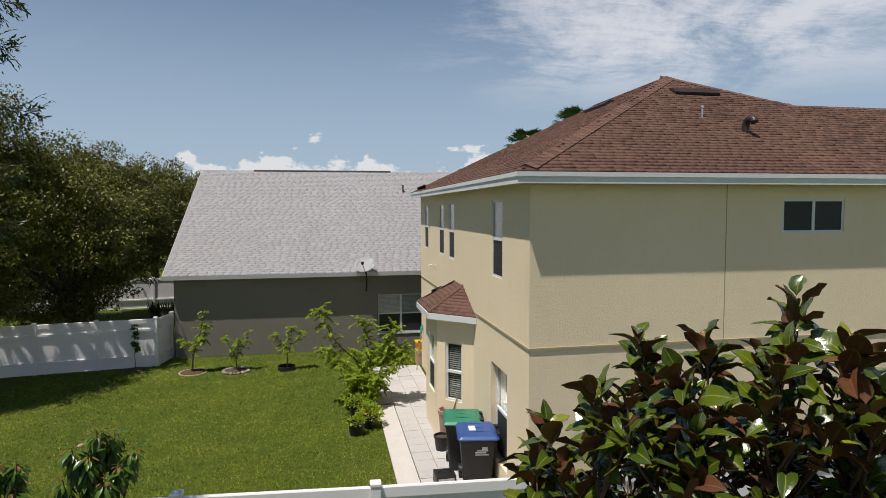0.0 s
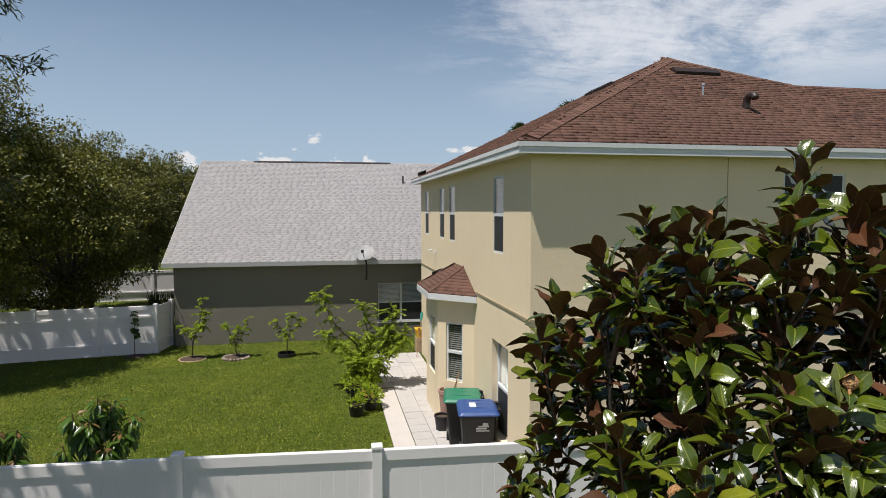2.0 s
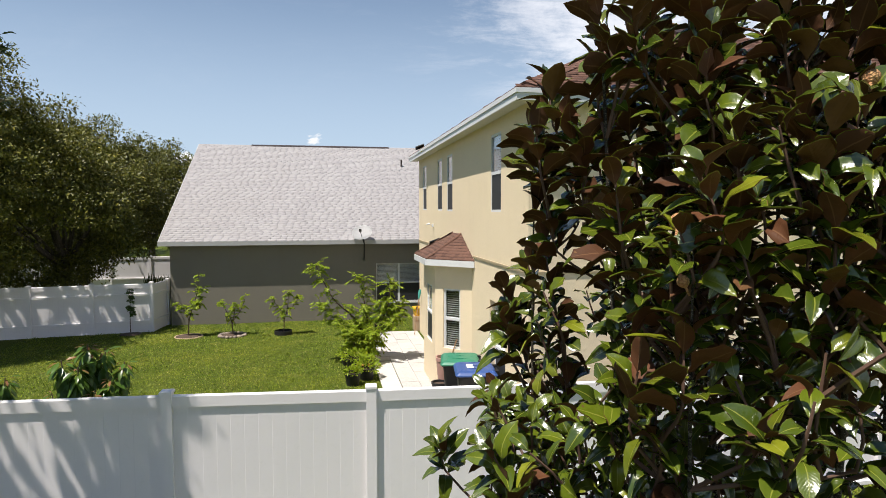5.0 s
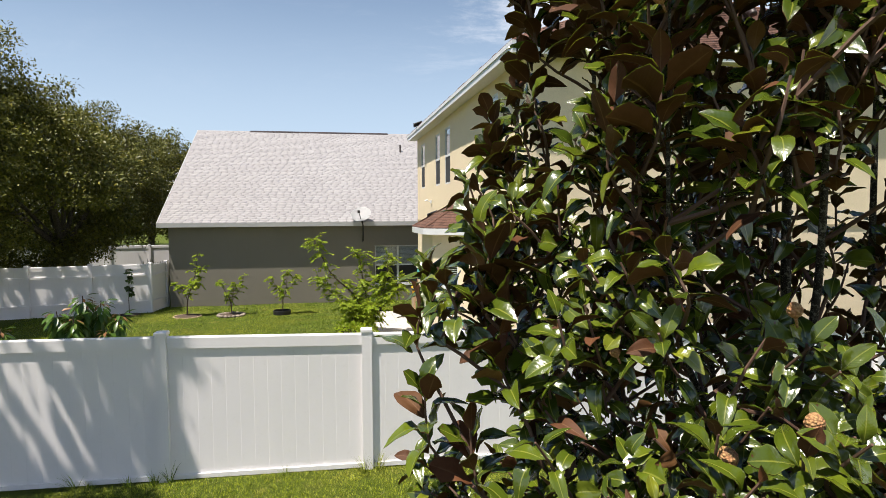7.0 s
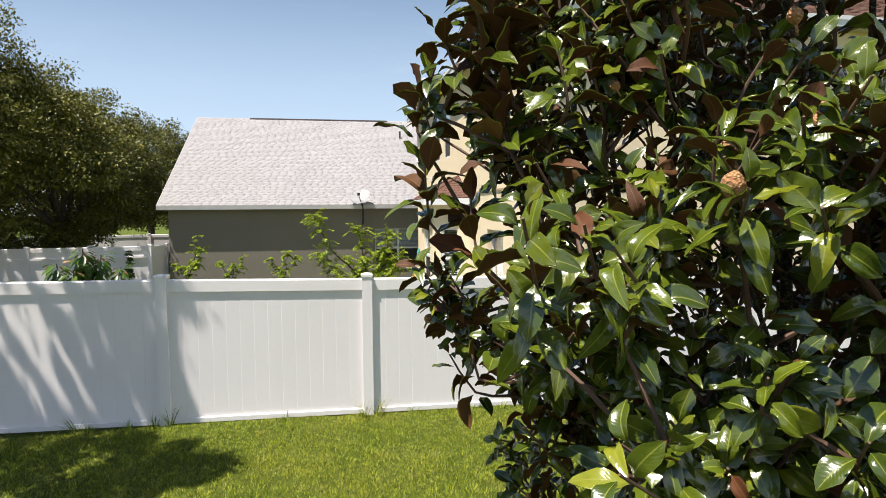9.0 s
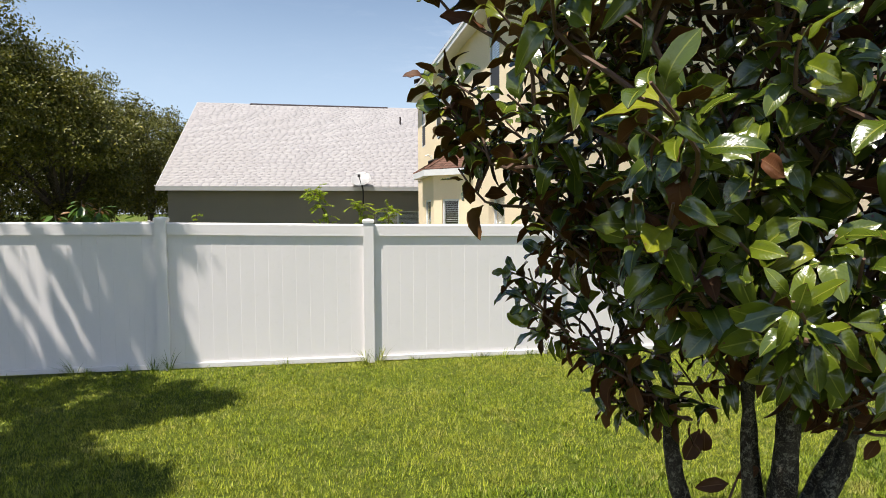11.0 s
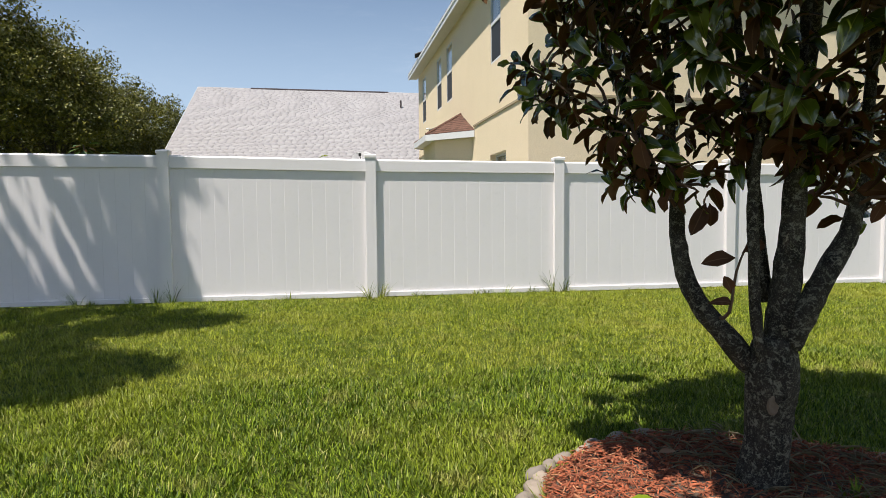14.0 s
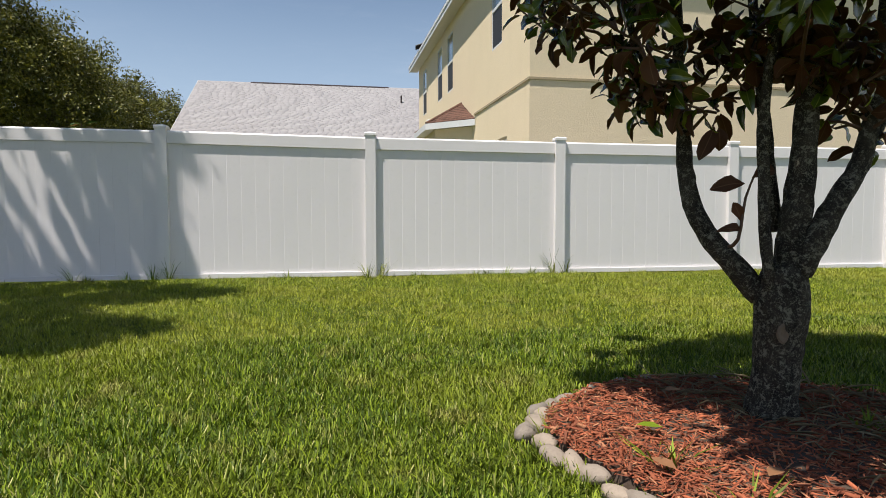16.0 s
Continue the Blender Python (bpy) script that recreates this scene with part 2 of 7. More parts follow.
def blade_leaf(name, base, other, third, rib, rough, thru, spec, rim=0.0):
    """A broad leaf with its midrib, rim and faint side veins drawn along the blade."""
    m = Mat(name, base, rough, spec=spec)
    m.tone(m.span(m.island(), 0.0, 0.7, 0, 1), other)
    m.tone(m.span(m.island(), 0.86, 1.0, 0, 1), third)
    m.tone(m.span(m.noise(40, 3), 0.45, 0.7, 0, 0.3), tuple(c * 0.5 for c in base))
    uv, sep = m.N("ShaderNodeUVMap"), m.N("ShaderNodeSeparateXYZ")
    uv.uv_map = "blade"
    m.L(uv.outputs[0], sep.inputs[0])

    def calc(op, a, b=0.0):
        n = m.N("ShaderNodeMath")
        n.operation = op
        for i, v in enumerate((a, b)):
            if isinstance(v, (int, float)):
                n.inputs[i].default_value = v
            else:
                m.L(v, n.inputs[i])
        return n.outputs[0]

    across = calc("ABSOLUTE", calc("SUBTRACT", sep.outputs[0], 0.5))
    veins = calc("SINE", calc("MULTIPLY", calc("SUBTRACT", sep.outputs[1], calc("MULTIPLY", across, 0.45)), 75.0))
    m.tone(m.span(across, 0.045, 0.015, 0, 0.75), rib)
    if rim:
        m.tone(m.span(across, 0.47, 0.5, 0, rim), rib)
    m.bump(veins, 0.0006, 0.12)
    m.bump(m.noise(55, 3), 0.004, 0.35)
    m.glow_through(thru)
    return m.mat


M_MAG_TOP = blade_leaf("magnolia_leaf_face", (0.135, 0.18, 0.012), (0.058, 0.092, 0.009), (0.27, 0.29, 0.02), (0.3, 0.32, 0.05), 0.24, 0.3, 0.9, 0.4)
M_MAG_TOP.node_tree.nodes["Principled BSDF"].inputs["Coat Weight"].default_value = 0.6
M_MAG_TOP.node_tree.nodes["Principled BSDF"].inputs["Coat Roughness"].default_value = 0.13
M_MAG_UNDER = blade_leaf("magnolia_leaf_back", (0.115, 0.043, 0.016), (0.07, 0.028, 0.011), (0.17, 0.085, 0.03), (0.15, 0.075, 0.035), 0.65, 0.1, 0.25)
M_PALM = leaf("palm_frond", (0.06, 0.09, 0.025), (0.04, 0.07, 0.02), (0.11, 0.12, 0.05), 0.45, 0.15)


def bark(name, base, dark, lichen):
    m = Mat(name, base, 0.92, spec=0.2)
    m.tone(m.span(m.noise(18, 6, 0.65, (1, 1, 0.45)), 0.4, 0.65), dark)
    m.tone(m.span(m.noise(9, 5, 0.6), 0.48, 0.6, 0, 0.5), dark)
    m.tone(m.span(m.noise(46, 10, 0.8, warp=0.4), 0.525, 0.57, 0, 0.75), lichen)
    m.tone(m.span(m.noise(190, 4, 0.7), 0.56, 0.62, 0, 0.5), lichen)
    m.bump(m.noise(26, 6, 0.7, (1, 1, 0.4)), 0.02, 0.9)
    m.bump(m.noise(110, 4, 0.7), 0.006, 0.7)
    return m.mat


M_BARK = bark("mottled_bark", (0.055, 0.045, 0.034), (0.016, 0.013, 0.011), (0.23, 0.215, 0.165))
M_SCAR = plain("pale_branch_scar", (0.16, 0.115, 0.08), 0.9, var=0.3, scale=60)
M_BARK_OAK = bark("oak_bark", (0.09, 0.075, 0.06), (0.04, 0.034, 0.028), (0.16, 0.15, 0.13))
M_TWIG_RED = plain("reddish_brown_twig", (0.1, 0.052, 0.032), 0.75, var=0.3, scale=30)
M_TWIG = plain("brown_twig", (0.085, 0.055, 0.036), 0.8, var=0.3, scale=30)


def mulch():
    m = Mat("red_mulch", (0.42, 0.125, 0.06), 0.9, spec=0.2)
    m.tone(m.span(m.island(), 0.1, 0.75, 0, 0.95), (0.15, 0.05, 0.03))
    m.tone(m.span(m.island(), 0.78, 1.0, 0, 1.0), (0.50, 0.23, 0.12))
    m.tone(m.span(m.noise(120, 4), 0.45, 0.7, 0, 0.5), (0.12, 0.045, 0.025))
    m.bump(m.noise(180, 3), 0.003, 0.7)
    return m.mat


M_MULCH = mulch()
M_SOIL = plain("dark_soil", (0.07, 0.045, 0.03), 0.95, var=0.5, scale=20)


def stone(name, base, dark):
    m = Mat(name, base, 0.88, spec=0.25)
    m.tone(m.span(m.piece(), 0, 1, 0, 0.8), dark)
    m.tone(m.span(m.noise(24, 6, 0.7), 0.45, 0.7, 0, 0.6), tuple(c * 0.55 for c in base))
    m.bump(m.noise(40, 5, 0.7), 0.006, 0.8)
    return m.mat


M_STONE = stone("river_stone", (0.34, 0.275, 0.215), (0.15, 0.135, 0.12))
M_PAVER = stone("pale_concrete_paver", (0.49, 0.465, 0.445), (0.42, 0.395, 0.38))
M_CURB = plain("pale_concrete", (0.52, 0.475, 0.445), 0.85, var=0.15, scale=3)
M_GREEN_LID = plain("green_bin_plastic", (0.022, 0.17, 0.10), 0.42, var=0.15)
M_BLUE_LID = plain("blue_bin_plastic", (0.026, 0.068, 0.225), 0.38, var=0.2)
M_WHITE_INK = plain("white_print", (0.75, 0.75, 0.75), 0.6)
M_YELLOW_PL = plain("yellow_plastic", (0.75, 0.42, 0.03), 0.4)
M_CARD = plain("tan_cardboard", (0.42, 0.31, 0.2), 0.85)
M_TERRACOTTA = plain("faded_pink_plastic", (0.38, 0.22, 0.18), 0.65)
M_TEAL = plain("teal_mesh", (0.05, 0.30, 0.26), 0.7)
M_WOOD = plain("weathered_wood_handle", (0.33, 0.2, 0.11), 0.75)
M_DISH = plain("pale_dish_paint", (0.5, 0.5, 0.51), 0.45)
M_METAL = plain("galvanised_metal", (0.5, 0.5, 0.5), 0.4, 0.8)
M_VENT = plain("brown_vent_metal", (0.032, 0.02, 0.017), 0.5, var=0.2)


def seed_cone():
    """Felted carpels, each a small pointed bump."""
    m = Mat("magnolia_seed_cone", (0.46, 0.27, 0.12), 0.85, spec=0.2)
    cells = m.N("ShaderNodeTexVoronoi")
    cells.inputs["Scale"].default_value = 150
    m.L(m.geo.outputs["Position"], cells.inputs["Vector"])
    m.tone(m.span(cells.outputs["Distance"], 0.3, 0.75, 0, 0.8), (0.2, 0.1, 0.05))
    m.tone(m.span(m.noise(45, 3), 0.45, 0.65, 0, 0.5), (0.42, 0.16, 0.08))
    m.bump(m.span(cells.outputs["Distance"], 0.0, 0.8, 1, 0), 0.004, 1.0)
    return m.mat


M_SEED = seed_cone()
M_FLOWER = plain("orange_flower", (0.7, 0.25, 0.1), 0.6)

# ---- mesh helpers ----
GROUND_FAR = -0.27


def mesh_np(name, verts, faces_by_size, mats, mat_ids=None, smooth=False):
    """A mesh from arrays: faces_by_size is a list of (n, k) index arrays; mat_ids one array for each."""
    me = bpy.data.meshes.new(name)
    verts = np.asarray(verts, dtype=np.float32)
    me.vertices.add(len(verts))
    me.vertices.foreach_set("co", verts.ravel())
    loops = np.concatenate([f.ravel() for f in faces_by_size]).astype(np.int32)
    sizes = np.concatenate([np.full(len(f), f.shape[1]) for f in faces_by_size])
    me.loops.add(len(loops))
    me.loops.foreach_set("vertex_index", loops)
    me.polygons.add(len(sizes))
    me.polygons.foreach_set("loop_start", np.concatenate(([0], np.cumsum(sizes)[:-1])).astype(np.int32))
    for m in mats:
        me.materials.append(m)
    if mat_ids is not None:
        me.polygons.foreach_set("material_index", np.concatenate(mat_ids).astype(np.int32))
    if smooth:
        me.polygons.foreach_set("use_smooth", np.ones(len(sizes), dtype=bool))
    me.update(calc_edges=True)
    me.validate()
    return me


def thing(name, loc=(0, 0, 0), label="", category="", group="", kind="", rz=0.0):
    ob = new(name)
    ob.empty_display_size = 0.1
    ob.matrix_world = pose(*loc, 0, 0, rz)
    return tagged(ob, label, category, group, kind)


def hang(ob, parent):
    if parent is not None:
        ob.parent = parent
    return ob


def part(name, bm, material, parent=None, label="", smooth=False, bevel=0.0):
    """Links a bmesh as one mesh object under a thing or a part (in the parent's own space)."""
    if bevel:
        bmesh.ops.bevel(bm, geom=[e for e in bm.edges if e.is_manifold and e.calc_face_angle(0) > 0.5], offset=bevel, segments=2, affect="EDGES", clamp_overlap=True)
    bmesh.ops.recalc_face_normals(bm, faces=bm.faces)
    me = bpy.data.meshes.new(name)
    bm.to_mesh(me)
    bm.free()
    for m in material if isinstance(material, (list, tuple)) else [material]:
        me.materials.append(m)
    if smooth:
        me.polygons.foreach_set("use_smooth", np.ones(len(me.polygons), dtype=bool))
    return tagged(hang(new(name, me), parent), label)


def box(bm, lo, hi, mat=0, m=None):
    (x0, y0, z0), (x1, y1, z1) = lo, hi
    v = [bm.verts.new((x, y, z)) for z in (z0, z1) for x, y in ((x0, y0), (x1, y0), (x1, y1), (x0, y1))]
    for f in ((0, 3, 2, 1), (4, 5, 6, 7), (0, 1, 5, 4), (1, 2, 6, 5), (2, 3, 7, 6), (3, 0, 4, 7)):
        bm.faces.new([v[i] for i in f]).material_index = mat
    if m is not None:
        bmesh.ops.transform(bm, matrix=m, verts=v)
    return bm


def one_box(lo, hi, m=None):
    return box(bmesh.new(), lo, hi, 0, m)


def loft(bm, rings, cap=True, close=True):
    """Skins rings of points of equal number."""
    vs = [[bm.verts.new(p) for p in r] for r in rings]
    n = len(vs[0])
    for a, b in zip(vs, vs[1:]):
        for i in range(n if close else n - 1):
            bm.faces.new((a[i], a[(i + 1) % n], b[(i + 1) % n], b[i]))
    if cap and n > 2:
        bm.faces.new(list(reversed(vs[0])))
        bm.faces.new(vs[-1])
    return bm


def tube(bm, pts, radii, n=8, wob=0.0, seed=0):
    """A tapered, slightly uneven limb along points."""
    rng = random.Random(seed)
    pts = [Vector(p) for p in pts]
    rings = []
    for i, p in enumerate(pts):
        d = (pts[min(i + 1, len(pts) - 1)] - pts[max(i - 1, 0)]).normalized()
        a = d.orthogonal().normalized() if abs(d.z) < 0.99 else Vector((1, 0, 0))
        a = (Vector((1, 0, 0)) - d * d.x).normalized() if abs(d.x) < 0.9 else (Vector((0, 1, 0)) - d * d.y).normalized()
        b = d.cross(a)
        rings.append([p + (a * math.cos(2 * math.pi * k / n) + b * math.sin(2 * math.pi * k / n)) * radii[i] * (1 + wob * rng.uniform(-1, 1)) for k in range(n)])
    return loft(bm, rings)


def lathe(bm, profile, n=16, centre=(0, 0)):
    """Turns (radius, z) points about an upright axis."""
    return loft(bm, [[(centre[0] + r * math.cos(2 * math.pi * k / n), centre[1] + r * math.sin(2 * math.pi * k / n), z) for k in range(n)] for r, z in profile])


def smooth_line(pts, steps=4):
    """More points along a bent line."""
    pts, out = [Vector(p) for p in pts], []
    for i in range(len(pts) - 1):
        p0, p1, p2, p3 = pts[max(i - 1, 0)], pts[i], pts[i + 1], pts[min(i + 2, len(pts) - 1)]
        for k in range(steps):
            t = k / steps
            out.append(0.5 * ((2 * p1) + (p2 - p0) * t + (2 * p0 - 5 * p1 + 4 * p2 - p3) * t * t + (3 * p1 - p0 - 3 * p2 + p3) * t ** 3))
    return out + [pts[-1]]


def wall_mesh(bm, width, z0, z1, thick, holes):
    """An upright wall along +x from 0, outer face at y = 0, inner at y = thick, with openings (x0, x1, z0, z1) through it."""
    xs = sorted({0.0, width, *[h[0] for h in holes], *[h[1] for h in holes]})
    zs = sorted({z0, z1, *[h[2] for h in holes], *[h[3] for h in holes]})
    pts = {}

    def v(i, k, y):
        return pts.setdefault((i, k, y), bm.verts.new((xs[i], y, zs[k]))) if (i, k, y) not in pts else pts[(i, k, y)]

    def open_at(i, k):
        if not (0 <= i < len(xs) - 1 and 0 <= k < len(zs) - 1):
            return True
        cx, cz = (xs[i] + xs[i + 1]) / 2, (zs[k] + zs[k + 1]) / 2
        return any(h[0] < cx < h[1] and h[2] < cz < h[3] for h in holes)

    for i in range(len(xs) - 1):
        for k in range(len(zs) - 1):
            if open_at(i, k):
                continue
            for y in (0.0, thick):
                bm.faces.new((v(i, k, y), v(i + 1, k, y), v(i + 1, k + 1, y), v(i, k + 1, y)))
            for di, dk, a, b in ((-1, 0, (i, k), (i, k + 1)), (1, 0, (i + 1, k), (i + 1, k + 1)), (0, -1, (i, k), (i + 1, k)), (0, 1, (i, k + 1), (i + 1, k + 1))):
                if open_at(i + di, k + dk):
                    bm.faces.new((v(*a, 0.0), v(*b, 0.0), v(*b, thick), v(*a, thick)))
    return bm


def place(ob, m):
    """Sets a part's pose in its parent's space."""
    ob.matrix_local = m
    return ob


def shingle_field(parent, origin, u, v, inside, u0, u1, length, tab, expo, material, seed, singles=0, near=None, thick=1.0, even=False):
    """Courses of shingles up a slope: u along the eave, v up the slope. inside(a, b) tells whether a place is on the slope.
    The ones nearest to the point near are objects of their own, the rest one part."""
    rng = np.random.default_rng(seed)
    u, v, origin = Vector(u).normalized(), Vector(v).normalized(), Vector(origin)
    n = u.cross(v).normalized()
    if n.z < 0:
        n = -n
    rows = []
    for c in range(int(length / expo) + 1):
        b = c * expo
        a = u0 - rng.uniform(0, tab)
        while a < u1:
            w = tab * rng.uniform(0.75, 1.25)
            lift = rng.choice([0.0, 0.012]) if rng.random() < 0.6 else 0.004
            if even:
                lift = 0.004
            lo, hi = max(a, u0), min(a + w, u1)
            h = min(expo + 0.02, length - b)
            if hi - lo > 0.02 and inside((lo + hi) / 2, b + h * 0.5):
                rows.append((lo, hi, b, h, lift))
            a += w
    rows = np.array(rows)
    if near is not None and singles:
        cen = np.array(origin)[None] + rows[:, :1] * np.array(u)[None] + rows[:, 2:3] * np.array(v)[None]
        order = np.argsort(((cen - np.array(near)[None]) ** 2).sum(1))
    else:
        order = np.arange(len(rows))

    def corners(lo, hi, b, h, lift):
        g, t = 0.002, (0.012 + lift) * thick
        return [(lo + g, b, t), (hi - g, b, t), (hi - g, b + h, 0.004), (lo + g, b + h, 0.004), (lo + g, b, 0.0), (hi - g, b, 0.0)]

    quads = np.array([(0, 1, 2, 3), (4, 5, 1, 0)])
    tris = np.array([(4, 0, 3), (1, 5, 2)])
    U, V, W, O = (np.array(k) for k in (u, v, n, origin))
    rest = order[singles:]
    P = np.array([corners(*r) for r in rows[rest]]).reshape(-1, 3)
    P = O + P[:, :1] * U + P[:, 1:2] * V + P[:, 2:] * W
    off = (np.arange(len(rest)) * 6)[:, None, None]
    ob = new("shingles", mesh_np("shingles", P, [(quads[None] + off).reshape(-1, 4), (tris[None] + off).reshape(-1, 3)], [material]))
    tagged(hang(ob, parent), kind="stuff")
    kinds = {}
    for i in order[:singles]:
        lo, hi, b, h, lift = rows[i]
        key = (round((hi - lo) / 0.03), round(h, 3), round(lift, 3))
        w = key[0] * 0.03
        if key not in kinds:
            Q = np.array(corners(-w / 2, w / 2, 0, h, lift))
            kinds[key] = mesh_np("shingle", Q, [quads, tris], [material])
        piece = hang(new("shingle", kinds[key]), parent)
        at = O + U * (lo + hi) / 2 + V * b
        m = Matrix((u, v, n)).transposed().to_4x4()
        m.translation = at
        piece.matrix_local = m


# ---- ground ----


def ground_z(x, y):
    """Level at the near lawn, a hand lower past the fence, with faint unevenness."""
    t = min(1, max(0, (y - 8.05) / 1.2))
    base = GROUND_FAR * t * t * (3 - 2 * t)
    mound = 0.06 * math.exp(-((x - 0.8) ** 2 + (y - 2.1) ** 2) / 0.5)
    far = 0.9 * min(1, max(0, (y - 42) / 40)) if x < 0 else 0
    return base + mound + 0.012 * math.sin(x * 1.7 + y) * math.cos(y * 1.3) + far


def make_ground():
    def axis(lo, hi, near_lo, near_hi, fine):
        a = list(np.arange(near_lo, near_hi, fine))
        left, right, s = [], [], fine
        x = near_lo
        while x > lo:
            s *= 1.35
            x -= s
            left.append(x)
        x, s = a[-1], fine
        while x < hi:
            s *= 1.35
            x += s
            right.append(x)
        return left[::-1] + a + right

    xs, ys = axis(-1500, 1500, -9, 10, 0.3), axis(-1500, 2500, -2, 26, 0.3)
    V = np.array([(x, y, ground_z(x, y)) for y in ys for x in xs])
    w = len(xs)
    i = np.arange((len(ys) - 1) * w).reshape(-1, w)[:, :-1].ravel()
    me = mesh_np("ground", V, [np.stack([i, i + 1, i + w + 1, i + w], 1)], [M_LAWN], smooth=True)
    tagged(new("ground", me), "mown green lawn running out past the fences", "lawn", kind="structure")


make_ground()

# ---- white vinyl fences ----


def fence_post(parent, x, y, z0, z1, name="post"):
    bm = one_box((-0.0635, -0.0635, z0), (0.0635, 0.0635, z1 - 0.045))
    p = part(name, bm, M_VINYL, parent, bevel=0.006)
    place(p, Matrix.Translation((x, y, 0)))
    c = bmesh.new()
    loft(c, [[(sx * r, sy * r, z) for sx, sy in ((-1, -1), (1, -1), (1, 1), (-1, 1))] for r, z in ((0.073, z1 - 0.05), (0.073, z1 - 0.022), (0.066, z1 - 0.012), (0.012, z1))])
    part("post_cap", c, M_VINYL, p)
    return p


def fence_run(name, start, end, bays, z0, z1, label, group, rails=(0.0,), boards=True, tops=None):
    """A run of posts, rails and upright boards from start to end; rails: heights of rails over the bottom, as shares."""
    a, b = Vector((*start, 0)), Vector((*end, 0))
    L = (b - a).length
    ang = math.degrees(math.atan2(b.y - a.y, b.x - a.x))
    f = thing(name, (*start, 0), label, "fence", group, rz=ang)
    step = L / bays
    tops = tops or [z1] * (bays + 1)
    kinds = {}
    for i in range(bays + 1):
        fence_post(f, i * step, 0, z0 - 0.12, tops[i])
        if i == bays:
            break
        x0, x1 = i * step + 0.0635, (i + 1) * step - 0.0635
        ta, tb = tops[i] - 0.068, tops[i + 1] - 0.068
        # top rail with a sloped shoulder
        r = bmesh.new()
        prof = [(-0.026, -0.15), (-0.026, -0.02), (-0.012, 0.0), (0.012, 0.0), (0.026, -0.02), (0.026, -0.15)]
        loft(r, [[(x, y, z + t) for y, z in prof] for x, t in ((x0 - 0.01, ta), (x1 + 0.01, tb))])
        part("top_rail", r, M_VINYL, f)
        part("bottom_rail", one_box((x0 - 0.01, -0.026, z0 + 0.0), (x1 + 0.01, 0.026, z0 + 0.055)), M_VINYL, f, bevel=0.006)
        for s in rails:
            if s:
                zc = z0 + s * (ta - z0)
                part("middle_rail", one_box((x0 - 0.01, -0.052, zc - 0.035), (x1 + 0.01, 0.02, zc + 0.035)), M_VINYL, f, bevel=0.006)
        if boards:
            n = round((x1 - x0) / 0.165)
            w = (x1 - x0) / n
            for k in range(n):
                key = (round(w, 3), round(min(ta, tb), 2))
                if key not in kinds:
                    bm = bmesh.new()
                    h = min(ta, tb) - 0.1
                    q = w / 2
                    prof = [(-q, 0.0), (-q + 0.0045, -0.0013), (q, 0.0), (q, 0.008), (-q, 0.008)]
                    loft(bm, [[(px, py, z) for px, py in prof] for z in (z0 + 0.03, h)])
                    ob = part("board", bm, M_VINYL, f)
                    kinds[key] = ob.data
                else:
                    ob = hang(new("board", kinds[key]), f)
                place(ob, Matrix.Translation((x0 + (k + 0.5) * w, 0, 0)))
    return f


FDIR = Vector((4.885, -0.219)).normalized()
f0 = Vector((-2.58, 8.08)) - FDIR * 2.44 * 3
f1 = f0 + FDIR * 2.44 * 9
fence_run("fence", f0, f1, 9, 0.01, 1.8, "white vinyl privacy fence with capped posts across the lawn", "fences",
                       tops=[1.90, 1.88, 1.86, 1.84, 1.80, 1.778, 1.765, 1.76, 1.76, 1.76])
fence_run("fence", (-14.2, 22.35), (-6.75, 23.3), 4, GROUND_FAR - 0.03, 1.52, "white vinyl fence with exposed rails in oak shade", "fences", rails=(0.24, 0.78), boards=True)
fence_run("fence", (-6.75, 23.3), (-6.52, 24.55), 1, GROUND_FAR - 0.03, 1.5, "short white vinyl return fence meeting the grey house", "fences", rails=(0.24, 0.78))
fence_run("fence", (-16.5, 36.5), (-4.5, 38.2), 6, -0.3, 1.5, "far white vinyl fence in the shade of oaks", "fences", rails=(0.3,))
fence_run("fence", (-26, 27.0), (-16.5, 36.5), 6, -0.3, 1.45, "far white vinyl fence running off under the oaks", "fences", rails=(0.3,))

# ---- windows ----


